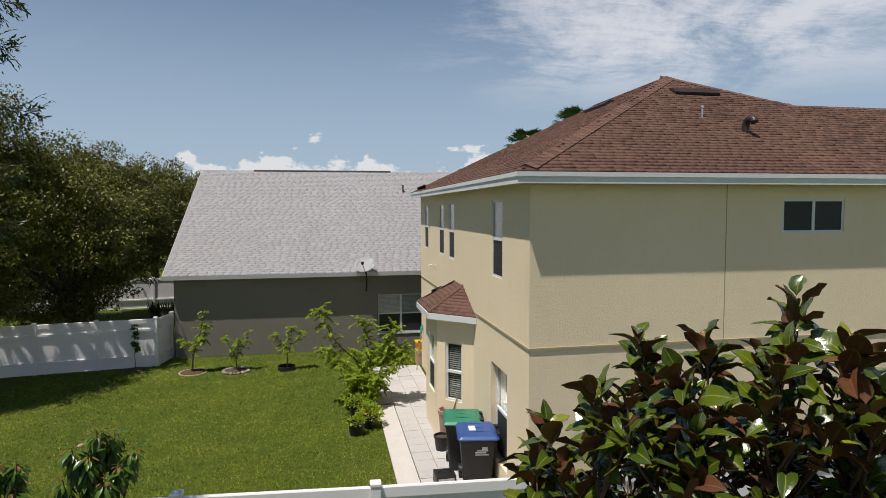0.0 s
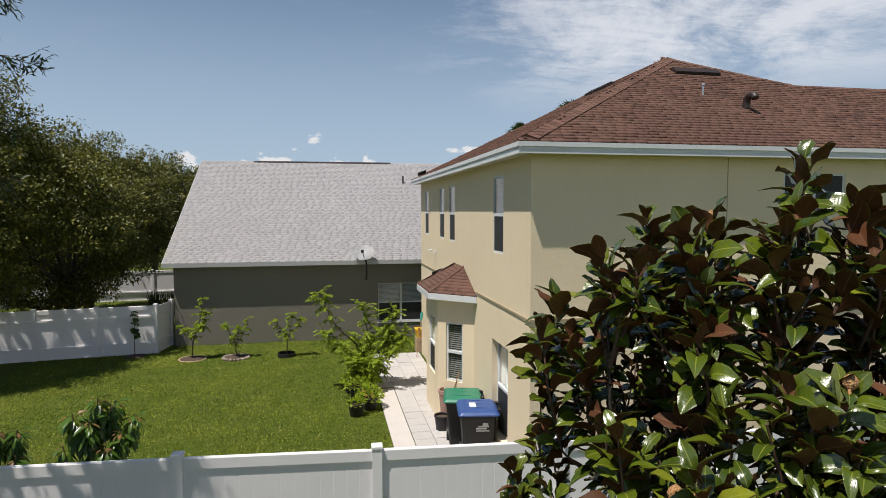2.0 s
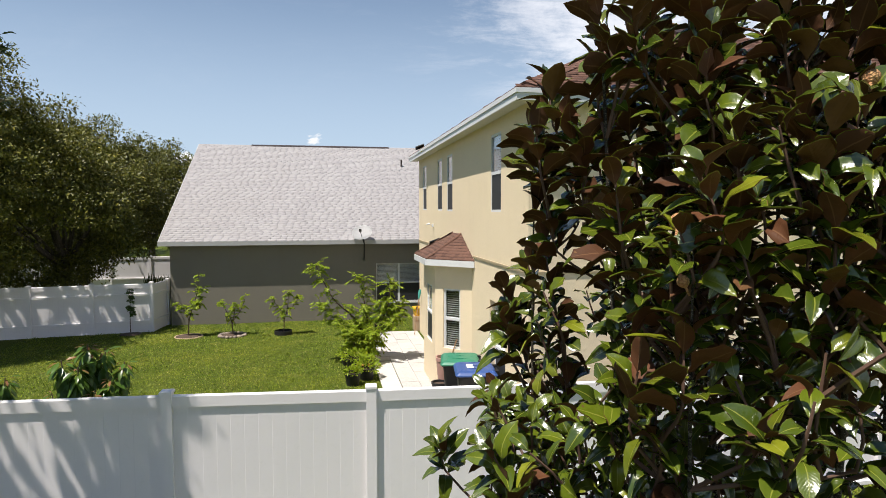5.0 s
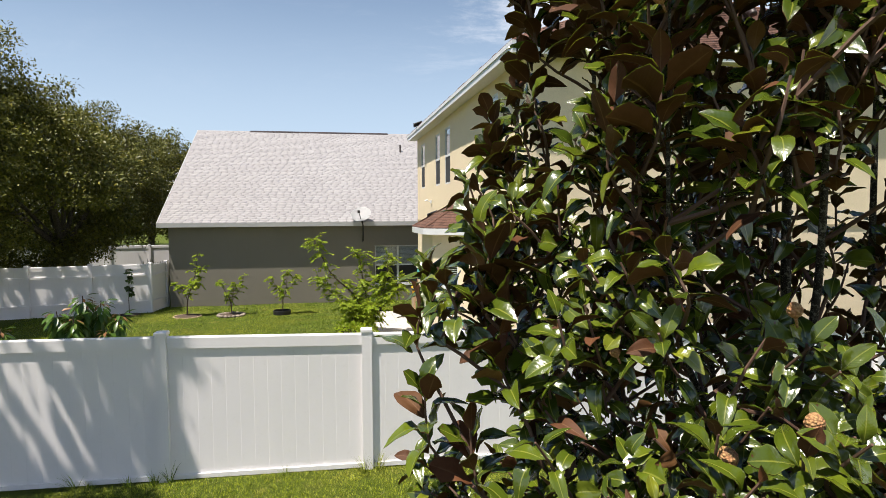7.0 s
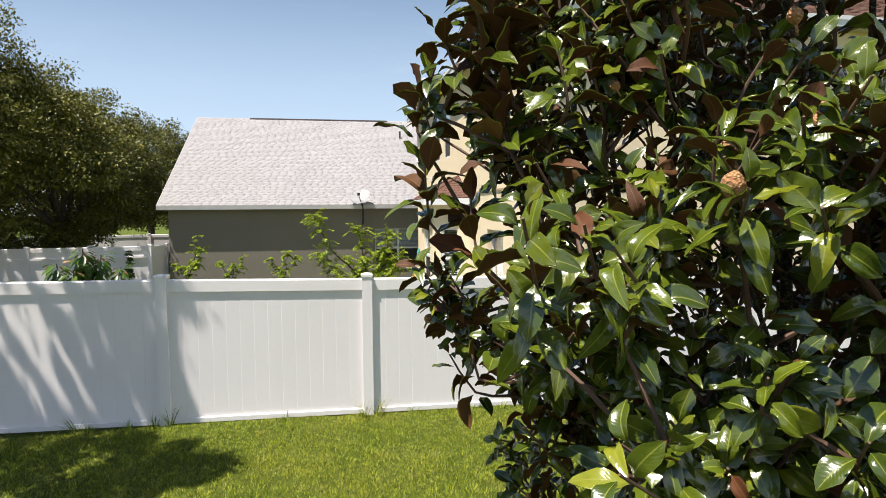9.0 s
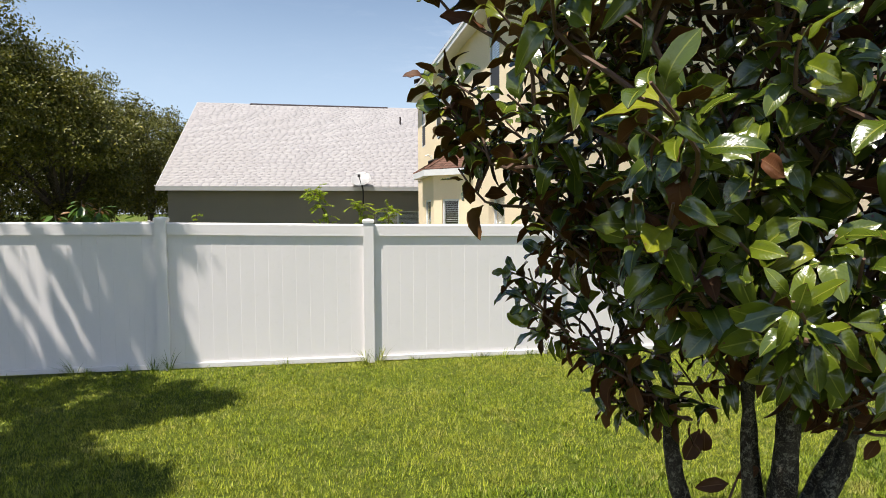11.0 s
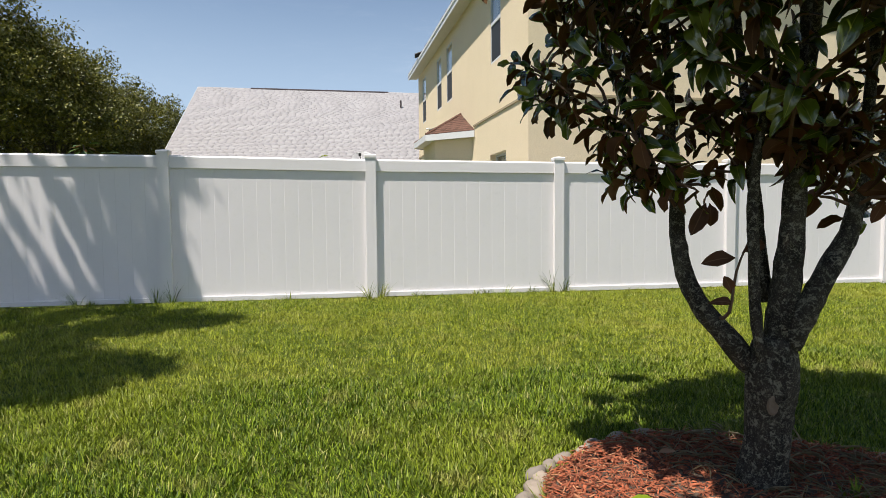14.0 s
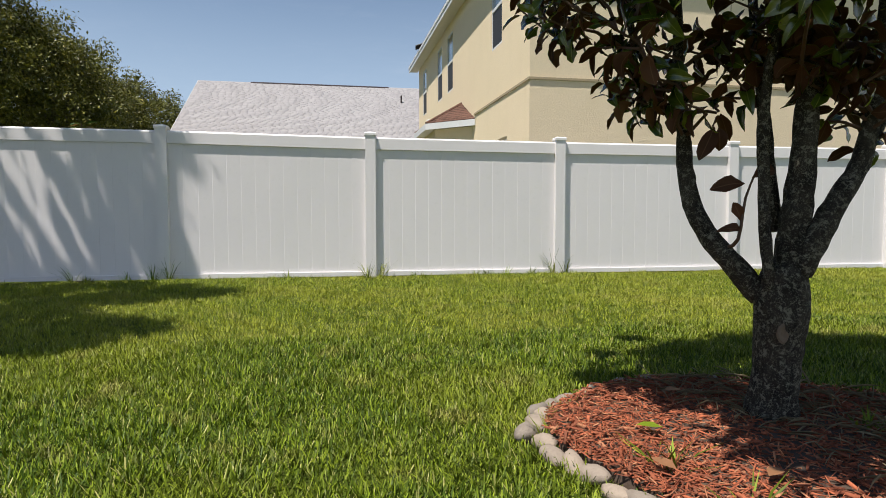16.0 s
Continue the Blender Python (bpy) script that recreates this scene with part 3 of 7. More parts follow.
def window(name, w, h, parent, m, depth=0.1, sash="hung", blind=1.0, lower_blind=False, sill=True, tilt=72, slats=None):
    """A window in an opening of w by h, its origin at the opening's lower left corner, facing -y."""
    win = hang(new(name), parent)
    win.matrix_local = m
    fr = bmesh.new()
    t, d = 0.045, 0.05
    for lo, hi in (((0, depth, 0), (t, depth + d, h)), ((w - t, depth, 0), (w, depth + d, h)), ((t, depth, h - t), (w - t, depth + d, h)), ((t, depth, 0), (w - t, depth + d, t))):
        box(fr, lo, hi)
    part("window_frame", fr, M_TRIM, win, bevel=0.004)
    panes = []
    if sash == "hung":
        part("meeting_rail", one_box((t, depth - 0.012, h / 2 - 0.03), (w - t, depth + 0.03, h / 2 + 0.03)), M_TRIM, win, bevel=0.004)
        panes = [(t, w - t, t, h / 2 - 0.03), (t, w - t, h / 2 + 0.03, h - t)]
    else:
        part("mullion", one_box((w / 2 - 0.028, depth - 0.012, t), (w / 2 + 0.028, depth + 0.03, h - t)), M_TRIM, win, bevel=0.004)
        panes = [(t, w / 2 - 0.028, t, h - t), (w / 2 + 0.028, w - t, t, h - t)]
    for i, (x0, x1, z0, z1) in enumerate(panes):
        p = part("pane", one_box((x0, depth + 0.018, z0), (x1, depth + 0.024, z1)), M_GLASS, win)
        p.visible_shadow = False
        covered = sash != "hung" or (i == 0 and not lower_blind)
        if covered:
            part("insect_screen", one_box((x0, depth + 0.004, z0), (x1, depth + 0.008, z1)), M_SCREEN, win)
        if blind and not (covered and not lower_blind):
            zb = z1 - (z1 - z0) * blind
            b = bmesh.new()
            k = 0
            while z1 - k * 0.05 > zb:
                zz = z1 - k * 0.05
                rot = Matrix.Translation((0, depth + 0.075, zz - 0.025)) @ Matrix.Rotation(radians(tilt), 4, "X")
                box(b, (x0 + 0.005, -0.024, -0.0015), (x1 - 0.005, 0.024, 0.0015), 0, rot)
                k += 1
            part("blind_slats", b, slats or M_BLIND, win)
    # near-black sheet close behind the panes stands in for the unlit room's shade
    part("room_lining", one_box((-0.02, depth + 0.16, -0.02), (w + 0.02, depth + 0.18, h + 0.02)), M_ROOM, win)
    if sill:
        part("window_sill", one_box((-0.03, -0.03, -0.05), (w + 0.03, depth, -0.003)), M_TRIM, win, bevel=0.005)
    return win


# ---- cream two-storey house ----
HX, HY, HX1, HY1, HTOP = 2.56, 9.81, 17.5, 21.4, 5.74
EX, EY, EZ = 2.25, 9.5, 5.88
APEX = Vector((7.29, 13.73, 8.40))


def cream_house():
    h = thing("house", (HX, HY, GROUND_FAR), "two-storey cream stucco house with brown shingle hip roof", "house")
    inv = Matrix.Translation((-HX, -HY, -GROUND_FAR))
    g = GROUND_FAR
    # front wall towards the fence
    front = part("wall", wall_mesh(bmesh.new(), HX1 - HX, 0, HTOP - g, 0.2, [(7.28 - HX, 8.57 - HX, 4.85 - g, 5.46 - g)]), M_YELLOW, h)
    window("window", 1.29, 0.61, h, Matrix.Translation((7.28 - HX, 0, 4.85 - g)), 0.015, "slide", 0.0, sill=False)
    # side wall along the path; runs along +y, faces -x
    side_m = Matrix.Translation((0, HY1 - HY, 0)) @ Matrix.Rotation(radians(-90), 4, "Z")

    def s(y0, y1, z0, z1):
        return (HY1 - y1, HY1 - y0, z0 - g, z1 - g)

    # the window openings, by their y and z
    spec = [(11.38, 12.1, 3.96, 5.47), (15.78, 16.5, 3.98, 5.47), (17.2, 17.92, 4.0, 5.47), (19.85, 20.57, 4.02, 5.47), (11.05, 12.15, 0.3, 2.2)]
    side = part("wall", wall_mesh(bmesh.new(), HY1 - HY - 0.203, 0, HTOP - g, 0.2, [s(*k) for k in spec]), M_YELLOW, h)
    side.matrix_local = side_m
    for y0, y1, z0, z1 in spec:
        big = z1 < 3
        window("window", y1 - y0, z1 - z0, h, side_m @ Matrix.Translation((HY1 - y1, 0, z0 - g)), 0.12 if big else 0.012, "hung", 1.0, sill=False)
    part("wall", one_box((HX1 - HX - 0.2, 0.2, 0), (HX1 - HX, HY1 - HY, HTOP - g)), M_YELLOW, h)
    part("wall", one_box((0.2, HY1 - HY - 0.2, 0), (HX1 - HX - 0.2, HY1 - HY, HTOP - g)), M_YELLOW, h)
    # raised band between the storeys, darker than the walls
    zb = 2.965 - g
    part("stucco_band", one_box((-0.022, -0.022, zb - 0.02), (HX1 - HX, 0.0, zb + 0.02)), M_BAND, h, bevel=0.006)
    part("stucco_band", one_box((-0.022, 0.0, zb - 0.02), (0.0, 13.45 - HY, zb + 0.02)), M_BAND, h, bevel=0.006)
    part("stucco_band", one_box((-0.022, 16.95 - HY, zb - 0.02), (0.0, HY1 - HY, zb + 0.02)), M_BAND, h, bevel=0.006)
    part("control_joint", one_box((6.155 - HX, -0.004, zb + 0.02), (6.17 - HX, 0.001, HTOP - g - 0.03)), M_BAND, h)
    # eaves: soffit, fascia and drip edge
    fz0, fz1 = 5.70 - g, EZ - g
    W, D = HX1 - HX + 0.31, HY1 - HY + 0.31
    so = bmesh.new()
    box(so, (-0.29, -0.29, fz0 + 0.03), (W, 0.0, fz0 + 0.05))
    box(so, (-0.29, 0.0, fz0 + 0.03), (0.0, D, fz0 + 0.05))
    part("soffit", so, M_SOFFIT, h)
    part("fascia", one_box((-0.312, -0.312, fz0), (W, -0.29, fz1 - 0.01)), M_TRIM, h, bevel=0.004)
    part("fascia", one_box((-0.312, -0.29, fz0), (-0.29, D, fz1 - 0.01)), M_TRIM, h, bevel=0.004)
    part("drip_edge", one_box((-0.33, -0.33, fz1 - 0.07), (W, -0.312, fz1 + 0.004)), M_TRIM, h)
    part("drip_edge", one_box((-0.33, -0.312, fz1 - 0.07), (-0.312, D, fz1 + 0.004)), M_TRIM, h)
    # roof deck
    A = APEX
    ridge_z, ridge_y = 7.555, 12.33
    far_y = HY1 + 0.31
    back = Vector((A.x, far_y - (A.y - EY), A.z))
    P = [Vector(p) for p in ((EX, EY, EZ), (HX1, EY, EZ), (HX1, ridge_y, ridge_z), (9.6, ridge_y, ridge_z), A, (EX, far_y, EZ), back, (HX1, far_y, EZ), (13.2, far_y - 2, EZ))]
    bm = bmesh.new()
    vs = [bm.verts.new(inv @ p) for p in P]
    bm.faces.new([vs[i] for i in (0, 1, 2, 3, 4)])
    bm.faces.new([vs[i] for i in (0, 4, 6, 5)])
    # hidden slopes
    low = bm.verts.new(inv @ Vector((HX1, 15.4, EZ)))
    v9 = bm.verts.new(inv @ Vector((13.4, 15.4, EZ)))
    bm.faces.new((vs[3], vs[2], low, v9))
    bm.faces.new((vs[4], vs[3], v9, vs[8], vs[6]))
    bm.faces.new((vs[5], vs[6], vs[8], vs[7]))
    part("roof", bm, M_SHINGLE_RED, h)
    # shingles on the two slopes in view
    sl = (A.z - EZ) / (A.y - EY)
    vf = Vector((0, 1, sl))
    k = vf.length
    of = inv @ Vector((EX, EY, EZ)) + Vector((0, 0, 0.01))

    def in_front(a, b):
        x, y = EX + a, EY + b / k
        hip = (y - EY) / (A.y - EY)
        if x < EX + hip * (A.x - EX):
            return False
        if y > ridge_y:
            t = (y - ridge_y) / (A.y - ridge_y)
            return x < 9.6 + t * (A.x - 9.6)
        return True

    shingle_field(h, of, (1, 0, 0), vf, in_front, 0, HX1 - EX, (A.y - EY) * k, 0.2, 0.118, M_SHINGLE_RED, 3, 200, tuple(inv @ Vector((6.0, 9.5, 6.0))))
    ss = (A.z - EZ) / (A.x - EX)
    vsd = Vector((1, 0, ss))
    ks = vsd.length

    def in_side(a, b):
        x, y = EX + b / ks, EY + a
        t = (x - EX) / (A.x - EX)
        return y > EY + t * (A.y - EY) and y < far_y - t * (A.y - EY)

    shingle_field(h, of, (0, 1, 0), vsd, in_side, 0, far_y - EY, (A.x - EX) * ks, 0.2, 0.135, M_SHINGLE_RED, 4, 80, tuple(inv @ Vector((2.3, 9.5, 6.0))))
    # capping along the hips and the ridge
    cap = bmesh.new()

    def capping(p, q, n1, n2, wd=0.15):
        """Folded pieces laid over the line p to q between two slopes with the normals n1 and n2."""
        p, q = inv @ Vector(p), inv @ Vector(q)
        d = q - p
        n = int(d.length / 0.14)
        d.normalize()
        up = (Vector(n1) + Vector(n2)).normalized()
        s1 = d.cross(Vector(n1)).normalized()
        s2 = d.cross(Vector(n2)).normalized()
        s1 = s1 if s1.dot(up) < 0 else -s1
        s2 = s2 if s2.dot(up) < 0 else -s2
        for i in range(n + 1):
            c = p + d * (i * 0.14)
            e = c + d * 0.165
            hi, lo = 0.034, 0.029
            a = [c + s1 * wd + Vector(n1) * hi, c + up * (hi + 0.006), c + s2 * wd + Vector(n2) * hi]
            b2 = [e + s1 * wd + Vector(n1) * lo, e + up * (lo + 0.006), e + s2 * wd + Vector(n2) * lo]
            w0 = [c + s1 * wd, c, c + s2 * wd]
            va, vb, vw = ([cap.verts.new(x) for x in k] for k in (a, b2, w0))
            for j in range(2):
                cap.faces.new((va[j], va[j + 1], vb[j + 1], vb[j]))
                cap.faces.new((vw[j], vw[j + 1], va[j + 1], va[j]))
            for j in (0, 2):
                cap.faces.new((vw[j], va[j], vb[j]))

    NF, NS = Vector((0, -sl, 1)).normalized(), Vector((-ss, 0, 1)).normalized()
    NB, NE = Vector((0, sl, 1)).normalized(), Vector((ss, 0, 1)).normalized()
    capping(Vector((EX, EY, EZ + 0.01)).lerp(A, 0.035), A, NF, NS, 0.2)
    capping((9.6, ridge_y, ridge_z), A, NF, NE, 0.12)
    capping((HX1, ridge_y, ridge_z), (9.6, ridge_y, ridge_z), NF, NB, 0.12)
    capping(back, A, NS, NE, 0.12)
    part("ridge_capping", cap, M_SHINGLE_RED, h)["kind"] = "stuff"

    # off-ridge vents, pipe and goose-neck vent on the front slope
    def on_front(x, y, dz=0.0):
        return inv @ Vector((x, y, EZ + (y - EY) * sl + dz))

    def slope_m(p, vx, vy):
        n = Vector(vx).cross(Vector(vy)).normalized()
        m = Matrix((Vector(vx).normalized(), Vector(vy).normalized(), n)).transposed().to_4x4()
        m.translation = p
        return m

    def ridge_vent(m, w):
        bm = bmesh.new()
        loft(bm, [[(x, -0.14, 0.0), (x, -0.14, 0.085), (x, 0.06, 0.1), (x, 0.2, 0.015), (x, 0.2, 0.0)] for x in (0, w)])
        v = part("roof_vent", bm, M_VENT, h, "dark low off-ridge vent")
        v.matrix_local = m
        g2 = part("vent_slot", one_box((0.02, -0.15, 0.012), (w - 0.02, -0.139, 0.072)), M_DARK, v)
        return v

    ridge_vent(slope_m(on_front(6.93, 12.86), (1, 0, 0), vf), 1.1)
    ridge_vent(slope_m(inv @ Vector((6.35, 15.9, EZ + (6.35 - EX) * ss)), (0, -1, 0), vsd), 1.2)
    bm = bmesh.new()
    tube(bm, [(0, 0, -0.05), (0, 0, 0.2)], [0.024, 0.022], 10)
    tube(bm, [(0, 0, 0.2), (0.015, 0, 0.24)], [0.034, 0.03], 8)
    pv = part("vent_pipe", bm, M_METAL, h, "thin grey vent pipe")
    pv.matrix_local = Matrix.Translation(on_front(6.86, 11.62))
    bm = bmesh.new()
    pts = smooth_line([(0, 0, -0.02), (0, 0, 0.14), (0.0, -0.06, 0.24), (0.0, -0.2, 0.24), (0, -0.25, 0.17)], 3)
    tube(bm, pts, [0.07] * len(pts), 12)
    gv = part("exhaust_vent", bm, M_VENT, h, "brown goose-neck exhaust vent", smooth=True)
    gv.matrix_local = Matrix.Translation(on_front(7.4, 11.0))
    fl = part("flashing", one_box((-0.22, -0.2, 0.008), (0.22, 0.22, 0.016)), M_VENT, h)
    fl.matrix_local = slope_m(on_front(7.4, 11.0), (1, 0, 0), vf)

    # bay with its own small roof
    B = [Vector((HX, 13.66, 0)), Vector((1.84, 14.38, 0)), Vector((1.84, 16.0, 0)), Vector((HX, 16.72, 0))]
    zt = 2.86
    for i, (a, b) in enumerate(zip(B, B[1:])):
        L = (b - a).length
        ang = math.atan2(-(b.y - a.y), -(b.x - a.x))
        m = inv @ Matrix.Translation((b.x, b.y, g)) @ Matrix.Rotation(ang, 4, "Z")
        o = {0: (L / 2 - 0.27, L / 2 + 0.2), 1: (L / 2 - 0.42, L / 2 + 0.42), 2: (L / 2 - 0.28, L / 2 + 0.28)}[i]
        hole = (*o, 0.78 - g, 2.18 - g)
        bw = part("bay_wall", wall_mesh(bmesh.new(), L - 0.002, 0, zt - g - 0.12, 0.12, [hole]), M_YELLOW, h)
        bw.matrix_local = m
        window("window", hole[1] - hole[0], hole[3] - hole[2], h, m @ Matrix.Translation((hole[0], 0, hole[2])), 0.03, "hung", 1.0, lower_blind=(i == 0), sill=False, tilt=14 if i == 0 else 60, slats=M_BLIND_SHADED if i == 0 else None)
    E_ = [Vector((HX, 13.4, zt)), Vector((1.62, 14.32, zt)), Vector((1.62, 16.08, zt)), Vector((HX, 16.98, zt))]
    T = [Vector((HX, 14.75, 3.42)), Vector((HX, 15.7, 3.42))]
    bm = bmesh.new()
    ev, tv = [bm.verts.new(inv @ p) for p in E_], [bm.verts.new(inv @ p) for p in T]
    bm.faces.new((ev[0], ev[1], tv[0]))
    bm.faces.new((ev[1], ev[2], tv[1], tv[0]))
    bm.faces.new((ev[2], ev[3], tv[1]))
    bm.faces.new(ev[::-1])
    br = part("bay_roof", bm, M_SHINGLE_RED, h)
    for a, b, tp in ((E_[0], E_[1], (T[0],)), (E_[1], E_[2], (T[0], T[1])), (E_[2], E_[3], (T[1],))):
        L = (b - a).length
        ux = (b - a).normalized()
        top = tp[0]
        vv = (top - a) - ux * (top - a).dot(ux)
        Ls = vv.length
        t0 = (tp[0] - a).dot(ux)
        t1 = (tp[-1] - a).dot(ux)

        def ok(p, q, Ls=Ls, t0=t0, t1=t1, L=L):
            s = q / Ls
            return s * t0 - 0.05 < p < L + s * (t1 - L) + 0.05 and s < 1

        shingle_field(br, inv @ a + Vector((0, 0, 0.008)), ux, vv, ok, 0, L, Ls, 0.13, 0.118, M_SHINGLE_RED, 9, 0, thick=0.5, even=True)
    for a, b in ((E_[1], T[0]), (E_[2], T[1])):
        hc = bmesh.new()
        tube(hc, [inv @ (a + Vector((0, 0, 0.012))), inv @ (b + Vector((0, 0, 0.012)))], [0.034, 0.034], 6)
        part("hip_cap", hc, M_SHINGLE_RED, br)
    bf = bmesh.new()
    for a, b in zip(E_, E_[1:]):
        d = (b - a).normalized()
        n = Vector((-d.y, d.x, 0))
        if n.x > 0:
            n = -n
        q = [a, b, b + n * 0.02, a + n * 0.02]
        loft(bf, [[inv @ (p + Vector((0, 0, z))) for p in q] for z in (-0.14, 0.0)])
    part("bay_fascia", bf, M_TRIM, h)
    bs = bmesh.new()
    bs.faces.new([bs.verts.new(inv @ (p + Vector((0, 0, -0.11)))) for p in E_])
    part("bay_soffit", bs, M_SOFFIT, h)
    return h


cream_house()


# ---- grey single-storey house ----
def grey_house():
    gx0, gx1, gy0, gy1 = -6.35, 11.5, 24.3, 39.3
    g = GROUND_FAR
    h = thing("house", (gx0, gy0, g), "single-storey grey stucco house with pale grey shingle gable roof", "house")
    inv = Matrix.Translation((-gx0, -gy0, -g))
    part("wall", wall_mesh(bmesh.new(), gx1 - gx0, 0, 2.78 - g, 0.2, [(1.27 - gx0, 3.1 - gx0, 0.38 - g, 1.93 - g)]), M_GREY, h)
    w = 1.83
    for k in range(2):
        window("window", w / 2, 1.55, h, Matrix.Translation((1.27 - gx0 + k * w / 2, 0, 0.38 - g)), 0.08, "hung", 1.0, sill=True, tilt=52)
    ridge_y, ridge_z, ez = 31.95, 7.28, 2.87
    # gable end walls
    for x in (0, gx1 - gx0 - 0.2):
        bm = bmesh.new()
        loft(bm, [[(x + t, 0.2, 0), (x + t, gy1 - gy0, 0), (x + t, gy1 - gy0, 2.75 - g), (x + t, ridge_y - gy0, ridge_z - g - 0.25), (x + t, 0.2, 2.78 - g)] for t in (0, 0.2)])
        part("wall", bm, M_GREY, h)
    part("wall", one_box((0.2, gy1 - gy0 - 0.2, 0), (gx1 - gx0 - 0.2, gy1 - gy0, 2.75 - g)), M_GREY, h)
    # roof slabs
    ex0, ex1, ey = -6.66, 11.8, 24.0
    sl = (ridge_z - ez) / (ridge_y - ey)
    bm = bmesh.new()
    prof = [(ey, ez), (ridge_y, ridge_z), (2 * ridge_y - ey, ez), (2 * ridge_y - ey, ez - 0.12), (ridge_y, ridge_z - 0.12), (ey, ez - 0.12)]
    loft(bm, [[inv @ Vector((x, y, z)) for y, z in prof] for x in (ex0 + (0.0), ex1)])
    part("roof", bm, M_SHINGLE_GREY, h)
    v = Vector((0, 1, sl))
    shingle_field(h, inv @ Vector((ex0, ey, ez + 0.006)), (1, 0, 0), v, lambda a, b: True, 0, 13.0, (ridge_y - ey) * v.length, 0.3, 0.143, M_SHINGLE_GREY, 12, 0, thick=0.3, even=True)
    part("fascia", one_box(tuple(inv @ Vector((ex0, ey - 0.025, ez - 0.15))), tuple(inv @ Vector((ex1, ey - 0.002, ez + 0.01)))), M_TRIM_GREY, h)
    rk = bmesh.new()
    q = [(ey - 0.02, ez + 0.012), (ridge_y, ridge_z + 0.012), (ridge_y, ridge_z - 0.16), (ey - 0.02, ez - 0.15)]
    loft(rk, [[inv @ Vector((x, y, z)) for y, z in q] for x in (ex0 - 0.025, ex0 - 0.003)])
    part("rake_board", rk, M_TRIM_GREY, h)
    part("soffit", one_box(tuple(inv @ Vector((ex0, ey, ez - 0.13))), tuple(inv @ Vector((ex1, gy0, ez - 0.122)))), M_TRIM_GREY, h)
    rv = bmesh.new()
    loft(rv, [[inv @ Vector((x, ridge_y + y, ridge_z + z)) for y, z in ((-0.13, -0.06), (-0.13, -0.035), (0, 0.035), (0.13, -0.035), (0.13, -0.06))] for x in (-4.2, 2.6)])
    part("ridge_vent", rv, M_VENT, h, "long dark ridge vent")
    bm = bmesh.new()
    tube(bm, [(0, 0, -0.1), (0, 0, 0.36)], [0.04, 0.04], 10)
    pp = part("vent_pipe", bm, M_VENT, h)
    pp.matrix_local = inv @ Matrix.Translation((3.0, 29.9, ez + (29.9 - ey) * sl))
    return h


grey_house()

# ---- paving along the cream house ----
part("path_edging", one_box((0.62, 8.6, GROUND_FAR - 0.06), (1.08, 17.2, GROUND_FAR + 0.035)), M_CURB, None, bevel=0.01)
bpy.data.objects["path_edging"]["kind"] = "structure"
bpy.data.objects["path_edging"]["label"] = "pale concrete edging strip beside the lawn"
bpy.data.objects["path_edging"]["category"] = "edging"


def paving():
    p = thing("pavement", (1.1, 8.7, GROUND_FAR), "pale concrete paver path along the house", "pavement", kind="structure")
    rng = random.Random(5)
    kinds = []
    s = 0.455
    for k in range(3):
        bm = one_box((0.004, 0.004, -0.05), (s - 0.004, s - 0.004, 0.03))
        ob = part("paver", bm, M_PAVER, p, bevel=0.006)
        kinds.append(ob.data)
        bpy.data.objects.remove(ob)
    for j in range(28):
        for i in range(-1, 3):
            y = j * s
            x = i * s
            if i < 0 and y + 8.7 < 17.2:
                continue
            if y + 8.7 > 21.3:
                continue
            if x + 1.1 > 2.1 and y + 8.7 > 21:
                continue
            ob = hang(new("paver", rng.choice(kinds)), p)
            ob.matrix_local = pose(x, y, rng.uniform(-0.004, 0.004), rng.uniform(-0.4, 0.4), rng.uniform(-0.4, 0.4), 0)


paving()

# ---- plants ----
def unit(a):
    return a / np.maximum(np.linalg.norm(a, axis=-1, keepdims=True), 1e-9)


def perp(a, b):
    """b made square to a."""
    return unit(b - a * (a * b).sum(-1, keepdims=True))


def scatter_leaves(name, base, axis, normal, length, width, template, faces, mats, ids=None, parent=None, smooth=False, kind="stuff", label=""):
    """Leaves as one mesh: each a copy of the template (x across, y along, z off the face)."""
    n, k = len(base), len(template)
    side = np.cross(axis, normal)
    T = np.asarray(template)[None]
    P = base[:, None] + T[:, :, :1] * (width[:, None, None] * side[:, None]) + T[:, :, 1:2] * (length[:, None, None] * axis[:, None]) + T[:, :, 2:] * (length[:, None, None] * normal[:, None])
    off = (np.arange(n) * k)[:, None, None]
    fl = [(np.asarray(f)[None] + off).reshape(-1, np.asarray(f).shape[1]) for f in faces]
    mi = None
    if ids is not None:
        mi = [i.reshape(-1) for i in ids]
    ob = hang(new(name, mesh_np(name, P.reshape(-1, 3), fl, mats, mi, smooth)), parent)
    return tagged(ob, label, kind=kind)


DIAMOND = np.array([(0, 0, 0), (0.5, 0.45, 0.06), (0, 1, -0.05), (-0.5, 0.45, 0.06)])
DIAMOND_F = [np.array([(0, 1, 2), (0, 2, 3)])]
LONG = np.array([(0, 0, 0), (0.5, 0.35, 0.05), (0.42, 0.7, 0.0), (0, 1, -0.12), (-0.42, 0.7, 0.0), (-0.5, 0.35, 0.05), (0, 0.35, 0.0), (0, 0.7, -0.04)])
LONG_F = [np.array([(0, 1, 6), (0, 6, 5), (2, 3, 7), (7, 3, 4)]), np.array([(6, 1, 2, 7), (5, 6, 7, 4)])]


